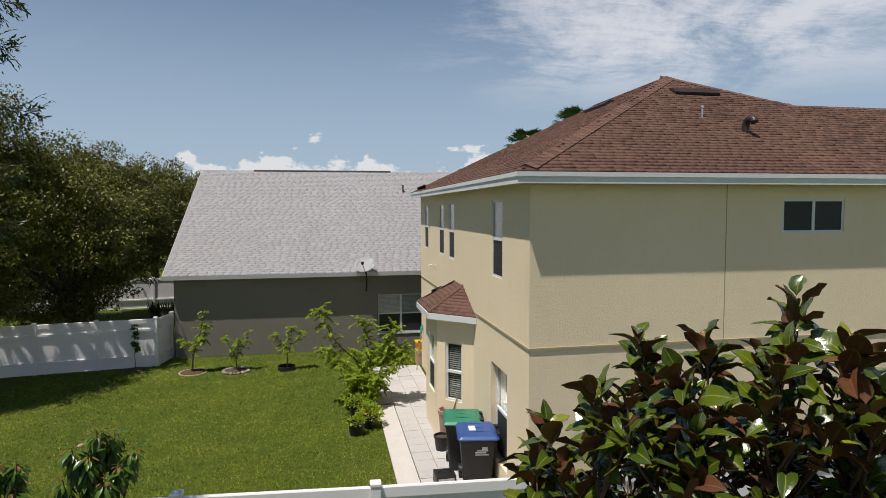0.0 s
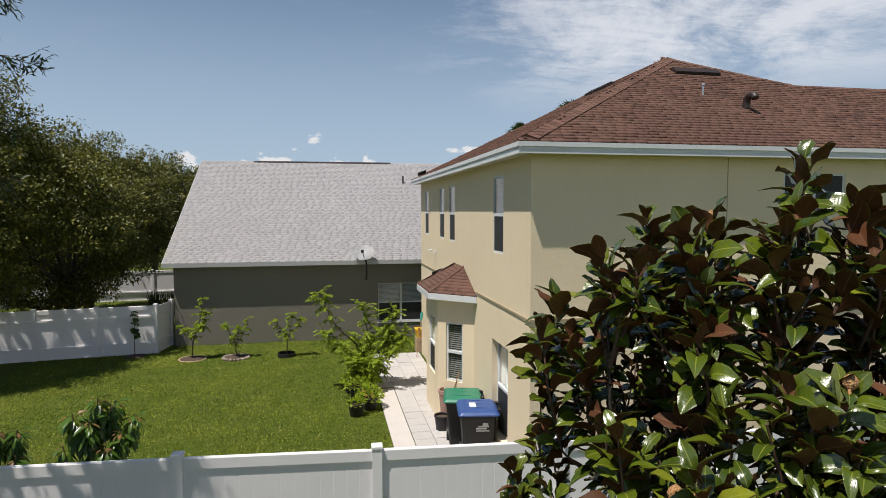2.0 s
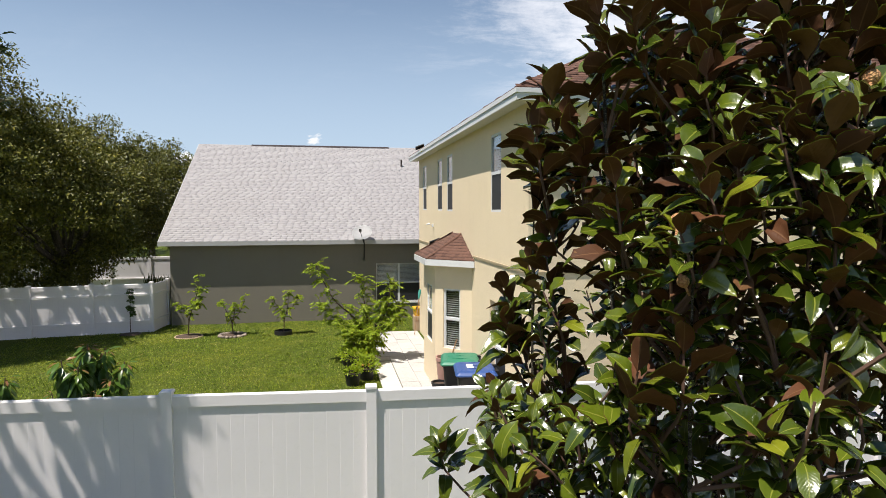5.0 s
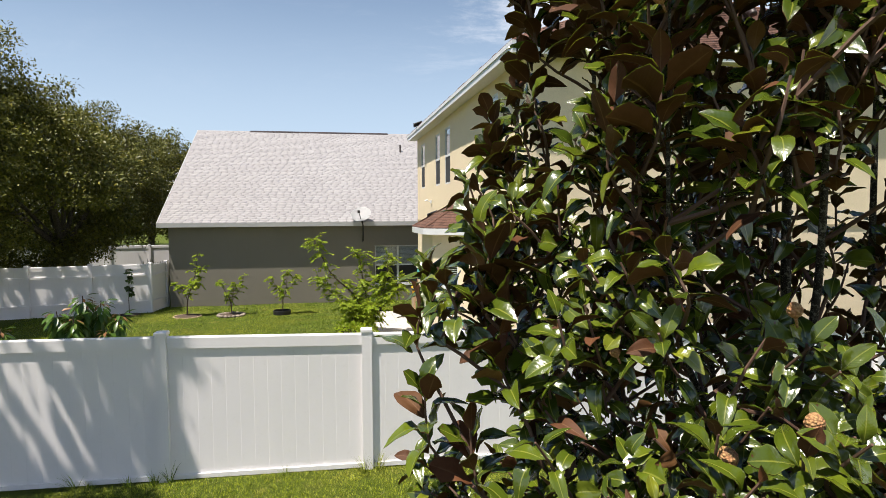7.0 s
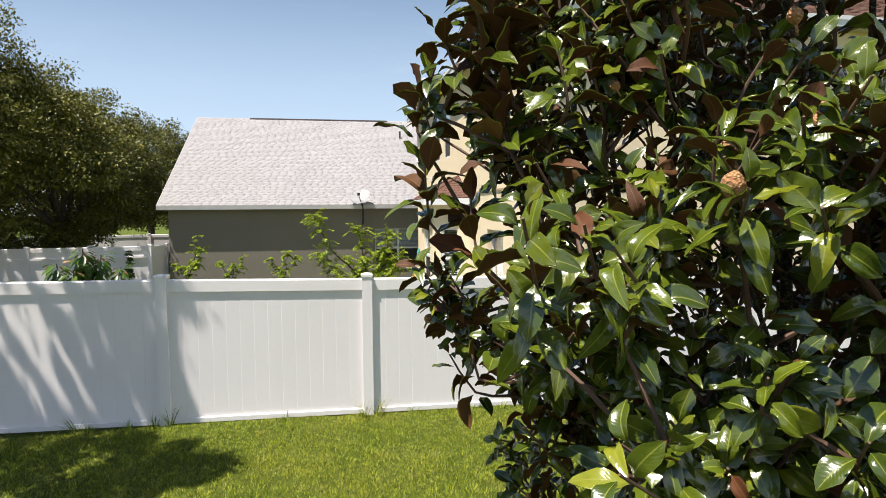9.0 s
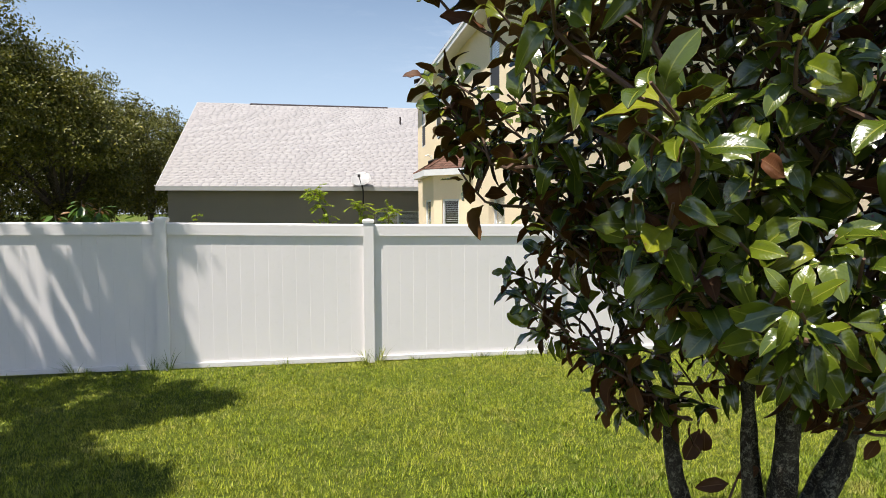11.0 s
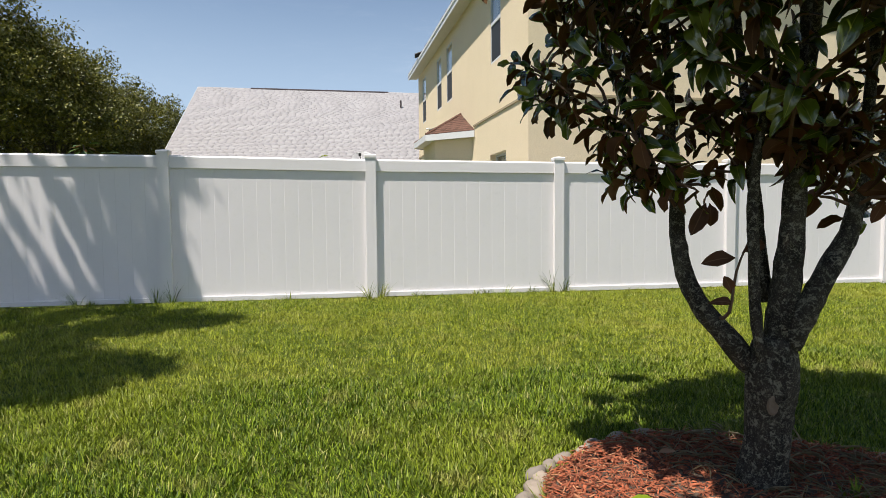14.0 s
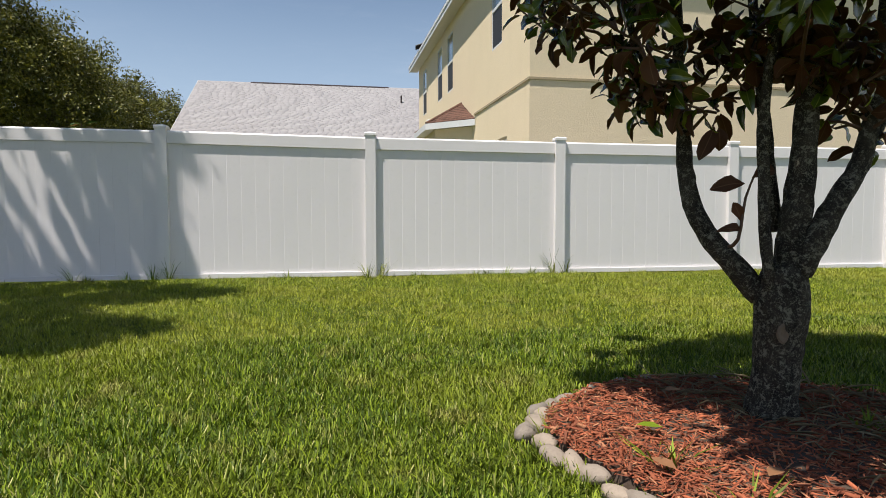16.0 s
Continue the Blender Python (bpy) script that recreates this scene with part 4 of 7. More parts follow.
def crown_leaves(parent, centres, radii, per, size, material, seed, flat=0.62, name="crown", label="", sieve=None):
    """Small leaves in uneven clumps round the centres."""
    rng = np.random.default_rng(seed)
    C, R = np.repeat(centres, per, 0), np.repeat(radii, per)
    d = unit(rng.normal(size=(len(C), 3)))
    r = R * rng.uniform(0.1, 1.0, len(C)) ** 0.5 * rng.uniform(0.75, 1.2, len(C))
    p = C + d * r[:, None] * np.array([1, 1, flat])
    ax = unit(d * 0.7 + rng.normal(size=d.shape) * 0.7 + np.array([0, 0, -0.1]))
    nm = perp(ax, rng.normal(size=d.shape) * 0.5 + d * 0.5 + np.array([-0.3, -0.2, 1.0]))
    ln = size * rng.uniform(0.6, 1.35, len(C))
    if sieve is not None:
        ok = sieve(p)
        p, ax, nm, ln = p[ok], ax[ok], nm[ok], ln[ok]
    return scatter_leaves(name, p, ax, nm, ln, ln * 0.5, DIAMOND, DIAMOND_F, [material], parent=parent, label=label)


def broad_tree(name, base, height, crown, trunk_r, clumps, per, leaf_size, material, seed, label, low=1.6, lean=(0, 0), clump_r=(0.3, 0.68), keep=None, sieve=None):
    """A spreading tree: trunk, forking limbs, and a crown of leaf clumps. crown: centre offset and radii."""
    rng = random.Random(seed)
    t = thing(name, base, label, "tree", "trees")
    (cx, cy, cz), (rx, ry, rz) = crown
    fork = min(2.2, height * 0.28)
    bm = bmesh.new()
    tr = smooth_line([(0, 0, -0.15), (0.03, 0, 0.3), (lean[0] * 0.5, lean[1] * 0.5, fork * 0.6), (lean[0], lean[1], fork)], 3)
    tube(bm, tr, [trunk_r * (1.35 if i == 0 else 1.0 - 0.25 * i / len(tr)) for i in range(len(tr))], 10, 0.07, seed)
    part("trunk", bm, M_BARK_OAK, t)
    tips = []
    for k in range(9):
        a = 2 * math.pi * (k + rng.uniform(-0.3, 0.3)) / 9
        e = rng.uniform(0.15, 0.95)
        end = Vector((cx + rx * 0.72 * math.cos(a) * math.cos(e), cy + ry * 0.72 * math.sin(a) * math.cos(e), cz + rz * 0.75 * math.sin(e) * rng.uniform(0.5, 1)))
        st = Vector((lean[0], lean[1], fork - 0.1 + 0.05 * k / 9))
        if keep is not None and not keep(end + Vector(base)):
            end = st.lerp(end, 0.45)
        mid = st.lerp(end, 0.45) + Vector((rng.uniform(-0.4, 0.4), rng.uniform(-0.4, 0.4), rng.uniform(0.1, 0.7)))
        pts = smooth_line([st, mid, end], 4)
        b2 = bmesh.new()
        tube(b2, pts, [trunk_r * 0.5 * (1 - 0.85 * i / (len(pts) - 1)) for i in range(len(pts))], 6, 0.05, seed + k)
        for q in range(6):
            s = pts[rng.randrange(3, len(pts))]
            o = Vector((rng.gauss(0, 1), rng.gauss(0, 1), rng.gauss(0.2, 0.6))).normalized() * rng.uniform(0.8, 1.9)
            if keep is not None and not keep(s + o + Vector(base)):
                continue
            pp = smooth_line([s, s + o * 0.5 + Vector((0, 0, 0.15)), s + o], 2)
            tube(b2, pp, [trunk_r * 0.13 * (1 - 0.8 * i / (len(pp) - 1)) for i in range(len(pp))], 4)
            tips.append(s + o)
        part("limb", b2, M_BARK_OAK, t)
    C, R = [], []
    n = 0
    while len(C) < clumps and n < clumps * 20:
        n += 1
        d = Vector((rng.gauss(0, 1), rng.gauss(0, 1), rng.gauss(0, 1))).normalized()
        r = rng.uniform(0.45, 1.0) ** 0.5 * (0.86 + 0.28 * noise.noise(d * 1.9 + Vector((seed, 0, 0))))
        p = Vector((cx + d.x * rx * r, cy + d.y * ry * r, cz + d.z * rz * r))
        if p.z < low - base[2] + 0.5 * noise.noise(p * 0.5):
            continue
        if keep is not None and not keep(p + Vector(base)):
            continue
        C.append(p)
        R.append(rng.uniform(*clump_r))
    C += [p for p in tips if p.z > low - base[2] and (keep is None or keep(p + Vector(base)))]
    R += [rng.uniform(*clump_r) * 0.8 for _ in range(len(C) - len(R))]
    crown_leaves(t, np.array([tuple(p) for p in C]), np.array(R), per, leaf_size, material, seed, sieve=(lambda p: sieve(p + np.array(base))) if sieve else None)
    return t


# ---- the magnolia in its mulched bed ----
MX, MY = 0.855, 2.24
RIGHT, AHEAD = Vector((0.982, -0.19, 0)), Vector((0.19, 0.982, 0))
# reach of the crown by height: towards the open lawn, towards the house it faces away from, and round the back
SIDE = [(1.05, 0.3), (1.15, 0.5), (1.5, 0.68), (1.75, 0.85), (2.0, 1.02), (2.3, 1.08), (2.6, 0.95), (3.1, 1.0), (3.5, 0.9), (3.85, 0.88), (4.3, 0.78), (4.6, 0.6), (4.8, 0.36), (5.05, 0.1)]
FRONT = [(1.05, 0.2), (1.2, 0.4), (1.5, 0.58), (1.9, 0.84), (2.1, 0.93), (2.5, 1.06), (2.8, 0.88), (3.0, 0.6), (3.4, 0.5), (3.7, 0.52), (4.0, 0.55), (4.3, 0.48), (4.7, 0.32), (5.05, 0.08)]
BACK = [(1.05, 0.3), (1.2, 0.5), (1.6, 0.86), (2.3, 1.12), (3.0, 1.03), (3.5, 0.94), (4.0, 0.84), (4.3, 0.66), (4.6, 0.45), (5.05, 0.1)]
# tops of the leaders: (right, ahead, height)
LEADERS = [(0.08, 0.0, 5.0), (0.23, -0.08, 4.84), (-0.06, -0.13, 4.74), (-0.4, -0.1, 4.74), (-0.41, 0.3, 4.78), (-0.14, 0.27, 4.78), (-0.68, 0.0, 4.64), (-0.55, -0.02, 4.62),
           (-0.84, 0.36, 4.3), (-0.95, 0.38, 3.56), (-1.08, -0.25, 3.26), (0.42, 0.05, 4.75), (0.5, -0.25, 4.45), (0.15, 0.35, 4.7), (-0.55, -0.55, 4.08), (-0.08, -0.5, 4.3), (0.3, -0.45, 4.25)]
# leafy boughs that stand out from the rest
BOUGHS = [(-0.5, -0.9, 2.6), (-0.9, -0.86, 2.48), (-0.29, -0.88, 2.1), (-0.46, -0.74, 1.9), (-0.6, -0.54, 2.92), (-0.28, -0.78, 2.78), (-0.27, -0.6, 2.9), (-0.26, -0.66, 3.6), (-1.25, 0.02, 2.28),
          (-1.18, 0.1, 2.12), (-1.0, 0.2, 2.2), (-0.82, 0.08, 1.6), (-0.9, -0.12, 2.52), (-0.58, -0.02, 2.44), (-0.73, -0.42, 2.98), (-0.92, -0.06, 3.36), (-0.5, -0.42, 3.86), (-0.05, -0.7, 2.55), (0.1, -0.85, 2.3), (-0.1, -0.88, 1.95),
          (-0.68, -0.66, 2.62), (-0.75, -0.6, 2.3), (-1.02, -0.4, 2.42), (-1.1, -0.2, 3.02), (0.2, -0.8, 2.75), (-0.62, 0.08, 1.34), (-0.56, 0.14, 1.27), (-0.7, 0.0, 1.5), (0.0, 0.15, 1.45), (0.2, 0.12, 1.4), (0.36, 0.15, 1.38), (0.1, -0.2, 1.5), (0.3, -0.15, 1.36), (0.46, 0.2, 1.34), (0.5, 0.0, 1.3), (-0.12, 0.2, 1.42),
          (-0.65, -0.85, 1.75), (-0.48, -0.9, 1.7), (-0.75, -0.95, 2.1), (-0.32, -0.95, 1.72), (-0.15, -0.9, 1.62), (0.1, -0.92, 1.66), (-0.1, -1.02, 1.98), (0.06, -1.0, 2.06), (-0.2, -1.0, 1.88)]


def by_height(table, z):
    for (a, ra), (b, rb) in zip(table, table[1:]):
        if a <= z <= b:
            return ra + (rb - ra) * (z - a) / (b - a)
    return 0.1


def crown_r(phi, z):
    """Reach of the crown at the height z, phi counted from the right towards ahead."""
    side, front = max(0, -math.cos(phi)) ** 2, max(0, -math.sin(phi)) ** 2
    return side * by_height(SIDE, z) + front * by_height(FRONT, z) + (1 - side - front) * by_height(BACK, z)


def magnolia():
    rng = random.Random(21)
    t = thing("magnolia_tree", (MX, MY, 0.05), "multi-stemmed magnolia with glossy dark leaves and brown undersides", "tree", "trees")
    o = Vector((MX, MY, 0.05))
    bm = bmesh.new()

    def at(r, a, z):
        return RIGHT * r * 0.95 + AHEAD * a + Vector((0, 0, z - 0.05))

    pts = smooth_line([at(-0.005, 0, -0.03), at(-0.005, 0, 0.06), at(0.0, 0, 0.15), at(0.01, 0, 0.27), at(0.018, 0, 0.38), at(0.02, 0, 0.47), at(0.03, 0, 0.6)], 3)
    rad = (0.118, 0.108, 0.098, 0.092, 0.088, 0.084, 0.082, 0.08, 0.079, 0.079, 0.08, 0.082, 0.085, 0.088, 0.09, 0.088, 0.082, 0.076, 0.07)
    tube(bm, pts, rad[:len(pts)], 18, 0.06, 2)
    part("trunk", bm, M_BARK, t, smooth=True)
    knot = bmesh.new()
    lathe(knot, [(0.026, -0.01), (0.031, 0.004), (0.024, 0.011), (0.016, 0.005), (0.008, -0.002)], 14)
    kn = part("knot", knot, M_SCAR, t, "pale round branch scar")
    kn.matrix_local = Matrix.Translation(at(-0.02, -0.082, 0.378)) @ Matrix.Rotation(radians(90), 4, "X") @ Matrix.Rotation(radians(11), 4, "Y") @ Matrix.Diagonal((1, 1.15, 0.45, 1))
    # stems: (right, ahead, height) and the thickness at the foot and further up
    stems = [
        ([(-0.04, 0.03, 0.49), (-0.135, 0.05, 0.6), (-0.2, 0.08, 0.68), (-0.255, 0.12, 0.79), (-0.275, 0.16, 0.92), (-0.28, 0.18, 1.03), (-0.28, 0.19, 1.12), (-0.3, 0.2, 1.32), (-0.33, 0.16, 1.6), (-0.42, 0.1, 2.2), (-0.56, 0.02, 3.0), (-0.66, 0.0, 4.5)], 0.05, 0.034),
        ([(-0.28, 0.19, 1.1), (-0.33, 0.19, 1.15), (-0.42, 0.18, 1.3), (-0.6, 0.16, 1.7), (-0.8, 0.2, 2.3), (-0.85, 0.3, 3.2), (-0.84, 0.36, 4.15)], 0.02, 0.016),
        ([(-0.035, -0.03, 0.52), (-0.053, -0.03, 0.62), (-0.064, -0.02, 0.77), (-0.066, -0.01, 0.92), (-0.068, 0.0, 1.07), (-0.055, 0.0, 1.26), (-0.04, -0.02, 1.5), (-0.12, -0.1, 2.2), (-0.3, -0.12, 3.2), (-0.4, -0.1, 4.6)], 0.023, 0.023),
        ([(0.04, 0.0, 0.5), (0.05, 0.0, 0.62), (0.062, 0.0, 0.77), (0.09, 0.01, 0.98), (0.11, 0.02, 1.2), (0.13, 0.02, 1.4), (0.13, 0.02, 2.2), (0.1, 0.02, 3.4), (0.08, 0.0, 4.85)], 0.078, 0.047),
        ([(0.03, 0.07, 0.72), (0.015, 0.1, 0.92), (0.01, 0.12, 1.08), (0.0, 0.15, 1.3), (-0.05, 0.22, 2.0), (-0.1, 0.28, 3.2), (-0.14, 0.27, 4.65)], 0.034, 0.025),
        ([(0.11, 0.05, 0.8), (0.145, 0.08, 1.05), (0.165, 0.1, 1.3), (0.2, 0.15, 2.0), (0.2, 0.3, 3.2), (0.15, 0.35, 4.6)], 0.034, 0.026),
        ([(0.06, -0.03, 0.58), (0.12, -0.05, 0.72), (0.2, -0.03, 0.84), (0.285, 0.0, 0.94), (0.335, 0.02, 1.07), (0.36, 0.02, 1.2), (0.37, 0.02, 1.4), (0.4, 0.0, 2.2), (0.42, 0.02, 3.4), (0.42, 0.05, 4.6)], 0.053, 0.034),
        ([(0.07, 0.07, 0.48), (0.13, 0.1, 0.56), (0.22, 0.14, 0.68), (0.32, 0.18, 0.82), (0.42, 0.2, 0.96), (0.53, 0.22, 1.13), (0.68, 0.26, 1.5), (0.78, 0.3, 2.2), (0.75, 0.3, 3.2)], 0.037, 0.031),
        ([(0.13, 0.0, 1.5), (0.02, -0.22, 1.8), (-0.2, -0.5, 2.1), (-0.45, -0.75, 2.45)], 0.022, 0.018),
        ([(-0.07, -0.05, 1.6), (-0.3, -0.25, 1.9), (-0.6, -0.5, 2.2), (-0.8, -0.68, 2.38)], 0.02, 0.016),
        ([(0.13, 0.0, 1.9), (0.05, -0.3, 2.3), (-0.1, -0.55, 2.6), (-0.22, -0.65, 2.75)], 0.018, 0.014),
        ([(-0.12, -0.1, 2.2), (-0.3, -0.3, 2.6), (-0.5, -0.45, 3.0), (-0.55, -0.52, 3.9)], 0.016, 0.013),
        ([(0.13, 0.0, 2.4), (0.05, -0.25, 3.0), (-0.05, -0.42, 3.6), (-0.08, -0.48, 4.15)], 0.018, 0.013),
        ([(-0.36, 0.15, 1.75), (-0.65, 0.08, 1.95), (-0.95, 0.05, 2.1), (-1.15, 0.03, 2.22)], 0.016, 0.011),
        ([(-0.5, 0.08, 2.4), (-0.75, -0.05, 2.6), (-0.98, -0.18, 2.85), (-1.06, -0.24, 3.1)], 0.014, 0.01),
    ]
    poly = []
    for k, (line, r0, r1) in enumerate(stems):
        p = smooth_line([at(*q) for q in line], 4)
        b2 = bmesh.new()
        n = len(p) - 1
        tube(b2, p, [0.85 * r0 + 0.85 * (r1 - r0) * min(1, i / (n * 0.45)) - (r1 * 0.7) * max(0, i / n - 0.45) / 0.55 for i in range(n + 1)], 12 if k < 8 else 8, 0.09, 30 + k)
        part("stem", b2, M_BARK, t, smooth=True)
        poly += [q for q in p if q.z > 1.0]
    # leafy shoots, gathered in clusters: (tip, height that sets their habit, how strongly the leaves cover)
    tips = []

    def shoots(c, n, spread, tall):
        for k in range(n):
            d = Vector((rng.gauss(0, 1), rng.gauss(0, 1), rng.gauss(0, tall))) * spread
            p = c + d
            if p.z > 1.08:
                tips.append((p, p.z + 0.05))

    for r, a, z in LEADERS:
        tips.append((at(r, a, z - 0.02), 4.8))
        for k in range(6):
            f = 0.1 + 0.11 * k
            sp = 0.05 + 0.24 * f
            tips.append((at(r + rng.gauss(0, sp), a + rng.gauss(0, sp), z - f), 4.6))
    for q in BOUGHS:
        shoots(at(*q), 5, 0.08, 0.8)
    centres = []
    tries = 0
    while len(centres) < 88 and tries < 6000:
        tries += 1
        z = rng.uniform(1.3, 4.45)
        if (z > 3.6 or z < 1.7) and rng.random() < 0.4:
            continue
        phi = rng.uniform(0, 2 * math.pi)
        R = crown_r(phi, z)
        if rng.random() > R / 1.2:
            continue
        r = R * (0.4 + 0.5 * rng.random() ** 0.7)
        if z < 1.5 and r < 0.35:
            continue
        c = at(r * math.cos(phi), r * math.sin(phi), z)
        if -0.9 < r * math.cos(phi) < -0.5 and abs(r * math.sin(phi)) < 0.45 and 2.3 < z < 2.75:
            continue
        if all((c - q).length > 0.2 for q in centres):
            centres.append(c)
            shoots(c, rng.randint(3, 5), 0.085, 0.9)
    # a fuller outer layer towards the open lawn
    for k in range(44):
        z = rng.uniform(1.7, 4.2)
        phi = radians(rng.uniform(150, 300))
        if 2.85 < z < 3.7 and phi > 3.9 or 2.3 < z < 2.75 and phi < 3.7:
            continue
        R = crown_r(phi, z) * rng.uniform(0.82, 1.0)
        shoots(at(R * math.cos(phi), R * math.sin(phi), z), 4, 0.075, 0.9)
    # the heavy low bough that shades the bed
    for k in range(15):
        z = rng.uniform(1.75, 2.6)
        shoots(at(rng.uniform(-0.5 - 0.48 * (z - 1.75) / 0.85, -0.35), rng.uniform(-0.88, -0.5), z), 4, 0.075, 0.8)
    # sparse inner shoots round the stems
    for k in range(45):
        z = rng.uniform(1.9, 3.8)
        phi = rng.uniform(0, 2 * math.pi)
        r = crown_r(phi, z) * rng.uniform(0.1, 0.6)
        tips.append((at(r * math.cos(phi), r * math.sin(phi), z), z))
    tips.sort(key=lambda q: q[0].x ** 2 + q[0].y ** 2)
    tw = bmesh.new()
    base, axis, norm, length, width, brown = [], [], [], [], [], []
    ga = math.pi * (3 - math.sqrt(5))
    for p, z in tips:
        out = Vector((p.x, p.y, 0))
        out = out.normalized() if out.length > 0.05 else Vector((-0.6, -0.6, 0))
        rel = min(1.0, (z - 1.0) / 3.6)
        d = (out * (0.9 - 0.75 * rel) + Vector((0, 0, 0.2 + 1.1 * rel)) + Vector((rng.gauss(0, 0.26), rng.gauss(0, 0.26), rng.gauss(0, 0.16)))).normalized()
        drop = 0.12 + 0.25 * rel
        src = min(poly, key=lambda q: (q - p).length + 2.0 * max(0, q.z - p.z + drop))
        span = rng.uniform(0.16, 0.27)
        if (src - p).length > 0.05:
            mid = src.lerp(p - d * span, 0.55) + Vector((0, 0, 0.02))
            ln = smooth_line([src, mid, p - d * span * 0.8, p - d * 0.01], 2)
            poly += [ln[len(ln) // 2], p - d * 0.12]
            tube(tw, ln, [0.0075 - 0.0042 * i / (len(ln) - 1) for i in range(len(ln))], 5)
        e1 = d.orthogonal().normalized()
        e2 = d.cross(e1)
        n = rng.randint(10, 15) if rel > 0.9 else rng.randint(7, 11)
        ph = rng.uniform(0, 6.28)
        for k in range(n):
            f = (k + 0.3) / n
            an = ph + k * ga
            # close and upright at the tip, spreading further down the shoot
            tilt = radians((14 + 60 * f ** 0.8 if rel > 0.9 else 26 + 78 * f ** 0.75) + rng.uniform(-15, 15))
            e = e1 * math.cos(an) + e2 * math.sin(an)
            ax = d * math.cos(tilt) + e * math.sin(tilt)
            ax = (ax + Vector((0, 0, -0.06 - 2.3 * (0.3 + 0.7 * f) * rng.uniform(0.2, 1.2) * max(0, 0.5 - rel)))).normalized()
            nm = (d - ax * d.dot(ax)) + Vector((0, 0, 0.12))
            nm = (nm - ax * nm.dot(ax)).normalized()
            nm = (nm + ax.cross(nm) * rng.uniform(-0.45, 0.45)).normalized()
            s = rng.uniform(0.076, 0.116) * (0.72 + 0.28 * min(1, f * 4)) * (1.28 if rel > 0.9 else 1.0)
            base.append(p - d * (span * f) + e * 0.012)
            axis.append(ax)
            norm.append(nm)
            length.append(s)
            width.append(s * (rng.uniform(0.47, 0.56) if rel > 0.9 else rng.uniform(0.4, 0.5)))
            brown.append(rng.random() < (0.1 if z > 4.0 else 0.03))
    # a thin shoot low among the stems, with a few hanging leaves
    foot, bend, head = (Vector(q) - o for q in ((0.711, 2.268, 0.647), (0.748, 2.272, 0.841), (0.798, 2.269, 0.96)))
    tube(tw, smooth_line([at(-0.17, 0.06, 0.66), foot.lerp(bend, 0.25), bend, head], 3), [0.008, 0.0075, 0.007, 0.0065, 0.006, 0.0055, 0.005, 0.004, 0.004, 0.003], 5)
    for p0, p1 in (((0.745, 2.276, 0.891), (0.636, 2.296, 0.881)), ((0.732, 2.27, 0.758), (0.709, 2.279, 0.822)), ((0.731, 2.268, 0.723), (0.669, 2.282, 0.742)),
                   ((0.796, 2.26, 0.792), (0.809, 2.255, 0.745)), ((0.644, 2.307, 1.089), (0.594, 2.31, 0.98)), ((0.658, 2.305, 1.089), (0.663, 2.299, 1.01)), ((0.77, 2.272, 0.91), (0.85, 2.25, 0.95))):
        p0, p1 = Vector(p0) - o, Vector(p1) - o
        ax = (p1 - p0).normalized()
        nm = -AHEAD * 0.8 + Vector((0, 0, 0.5))
        base.append(p0)
        axis.append(ax)
        norm.append((nm - ax * nm.dot(ax)).normalized())
        length.append((p1 - p0).length * 1.05)
        width.append((p1 - p0).length * 0.45)
        brown.append(True)
    part("fine_branching", tw, M_TWIG_RED, t)["kind"] = "stuff"
    base, axis, norm = (np.array([tuple(v) for v in q]) for q in (base, axis, norm))
    length, width, brown = np.array(length), np.array(width), np.array(brown)

    # arched, folded and twisted leaves with waved edges, fuller ones for the nearest
    def leaf_shape(arch, fold, wave, twist, fine):
        ys = [0.0, 0.05, 0.14, 0.26, 0.4, 0.55, 0.7, 0.83, 0.93, 1.0] if fine else [0.0, 0.09, 0.24, 0.42, 0.6, 0.78, 0.92, 1.0]
        ws = [0.025, 0.07, 0.24, 0.39, 0.48, 0.5, 0.45, 0.34, 0.19, 0.01] if fine else [0.025, 0.14, 0.37, 0.49, 0.49, 0.38, 0.19, 0.01]
        n = len(ys)
        top, flat = [], []
        for i, (y, w) in enumerate(zip(ys, ws)):
            z = 0.3 * arch * math.sin(math.pi * y) - arch * y * y
            for s in (-1, -0.55, 0, 0.55, 1):
                # the halves rise from the midrib and roll over at the rim
                lift = fold * w * (1.9 * abs(s) - 1.3 * s * s)
                top.append((s * w, y, z + lift + abs(s) ** 1.5 * wave * math.sin(12 * y + 2.2 * s) * (w > 0.1) + s * w * twist * y))
                flat.append((0.5 + 0.5 * s, y))
        c = 5
        back = range(n)
        F = [(q, q + 1, q + c + 1, q + c) for i in range(n - 1) for q in range(i * c, i * c + c - 1)]
        k = n * c
        B = [(k + q, k + q + 3, k + q + 4, k + q + 1) for i in range(len(back) - 1) for q in (i * 3, i * 3 + 1)]
        V = top + [(x * 0.97, y, z - 0.018) for r in back for x, y, z in top[r * c:r * c + c:2]]
        return np.array(V), np.array(F + B), len(F), len(B), np.array(flat + [uv for r in back for uv in flat[r * c:r * c + c:2]])

    def lay_flat(me, uv, faces, n):
        """Leaf coordinates: across and along the blade."""
        layer = me.uv_layers.new(name="blade")
        layer.data.foreach_set("uv", np.tile(uv[faces.ravel()], (n, 1)).astype(np.float32).ravel())

    forms = ((0.18, 0.3, 0.04, 0.3), (0.42, 0.42, 0.03, -0.4), (0.06, 0.2, 0.055, 0.55), (0.28, 0.08, 0.04, -0.2), (0.6, 0.35, 0.035, 0.35), (0.12, 0.45, 0.05, -0.6))
    d2 = ((base + np.array(o) - np.array((-0.3, 1.0, 2.5))) ** 2).sum(1)
    order = np.argsort(d2)
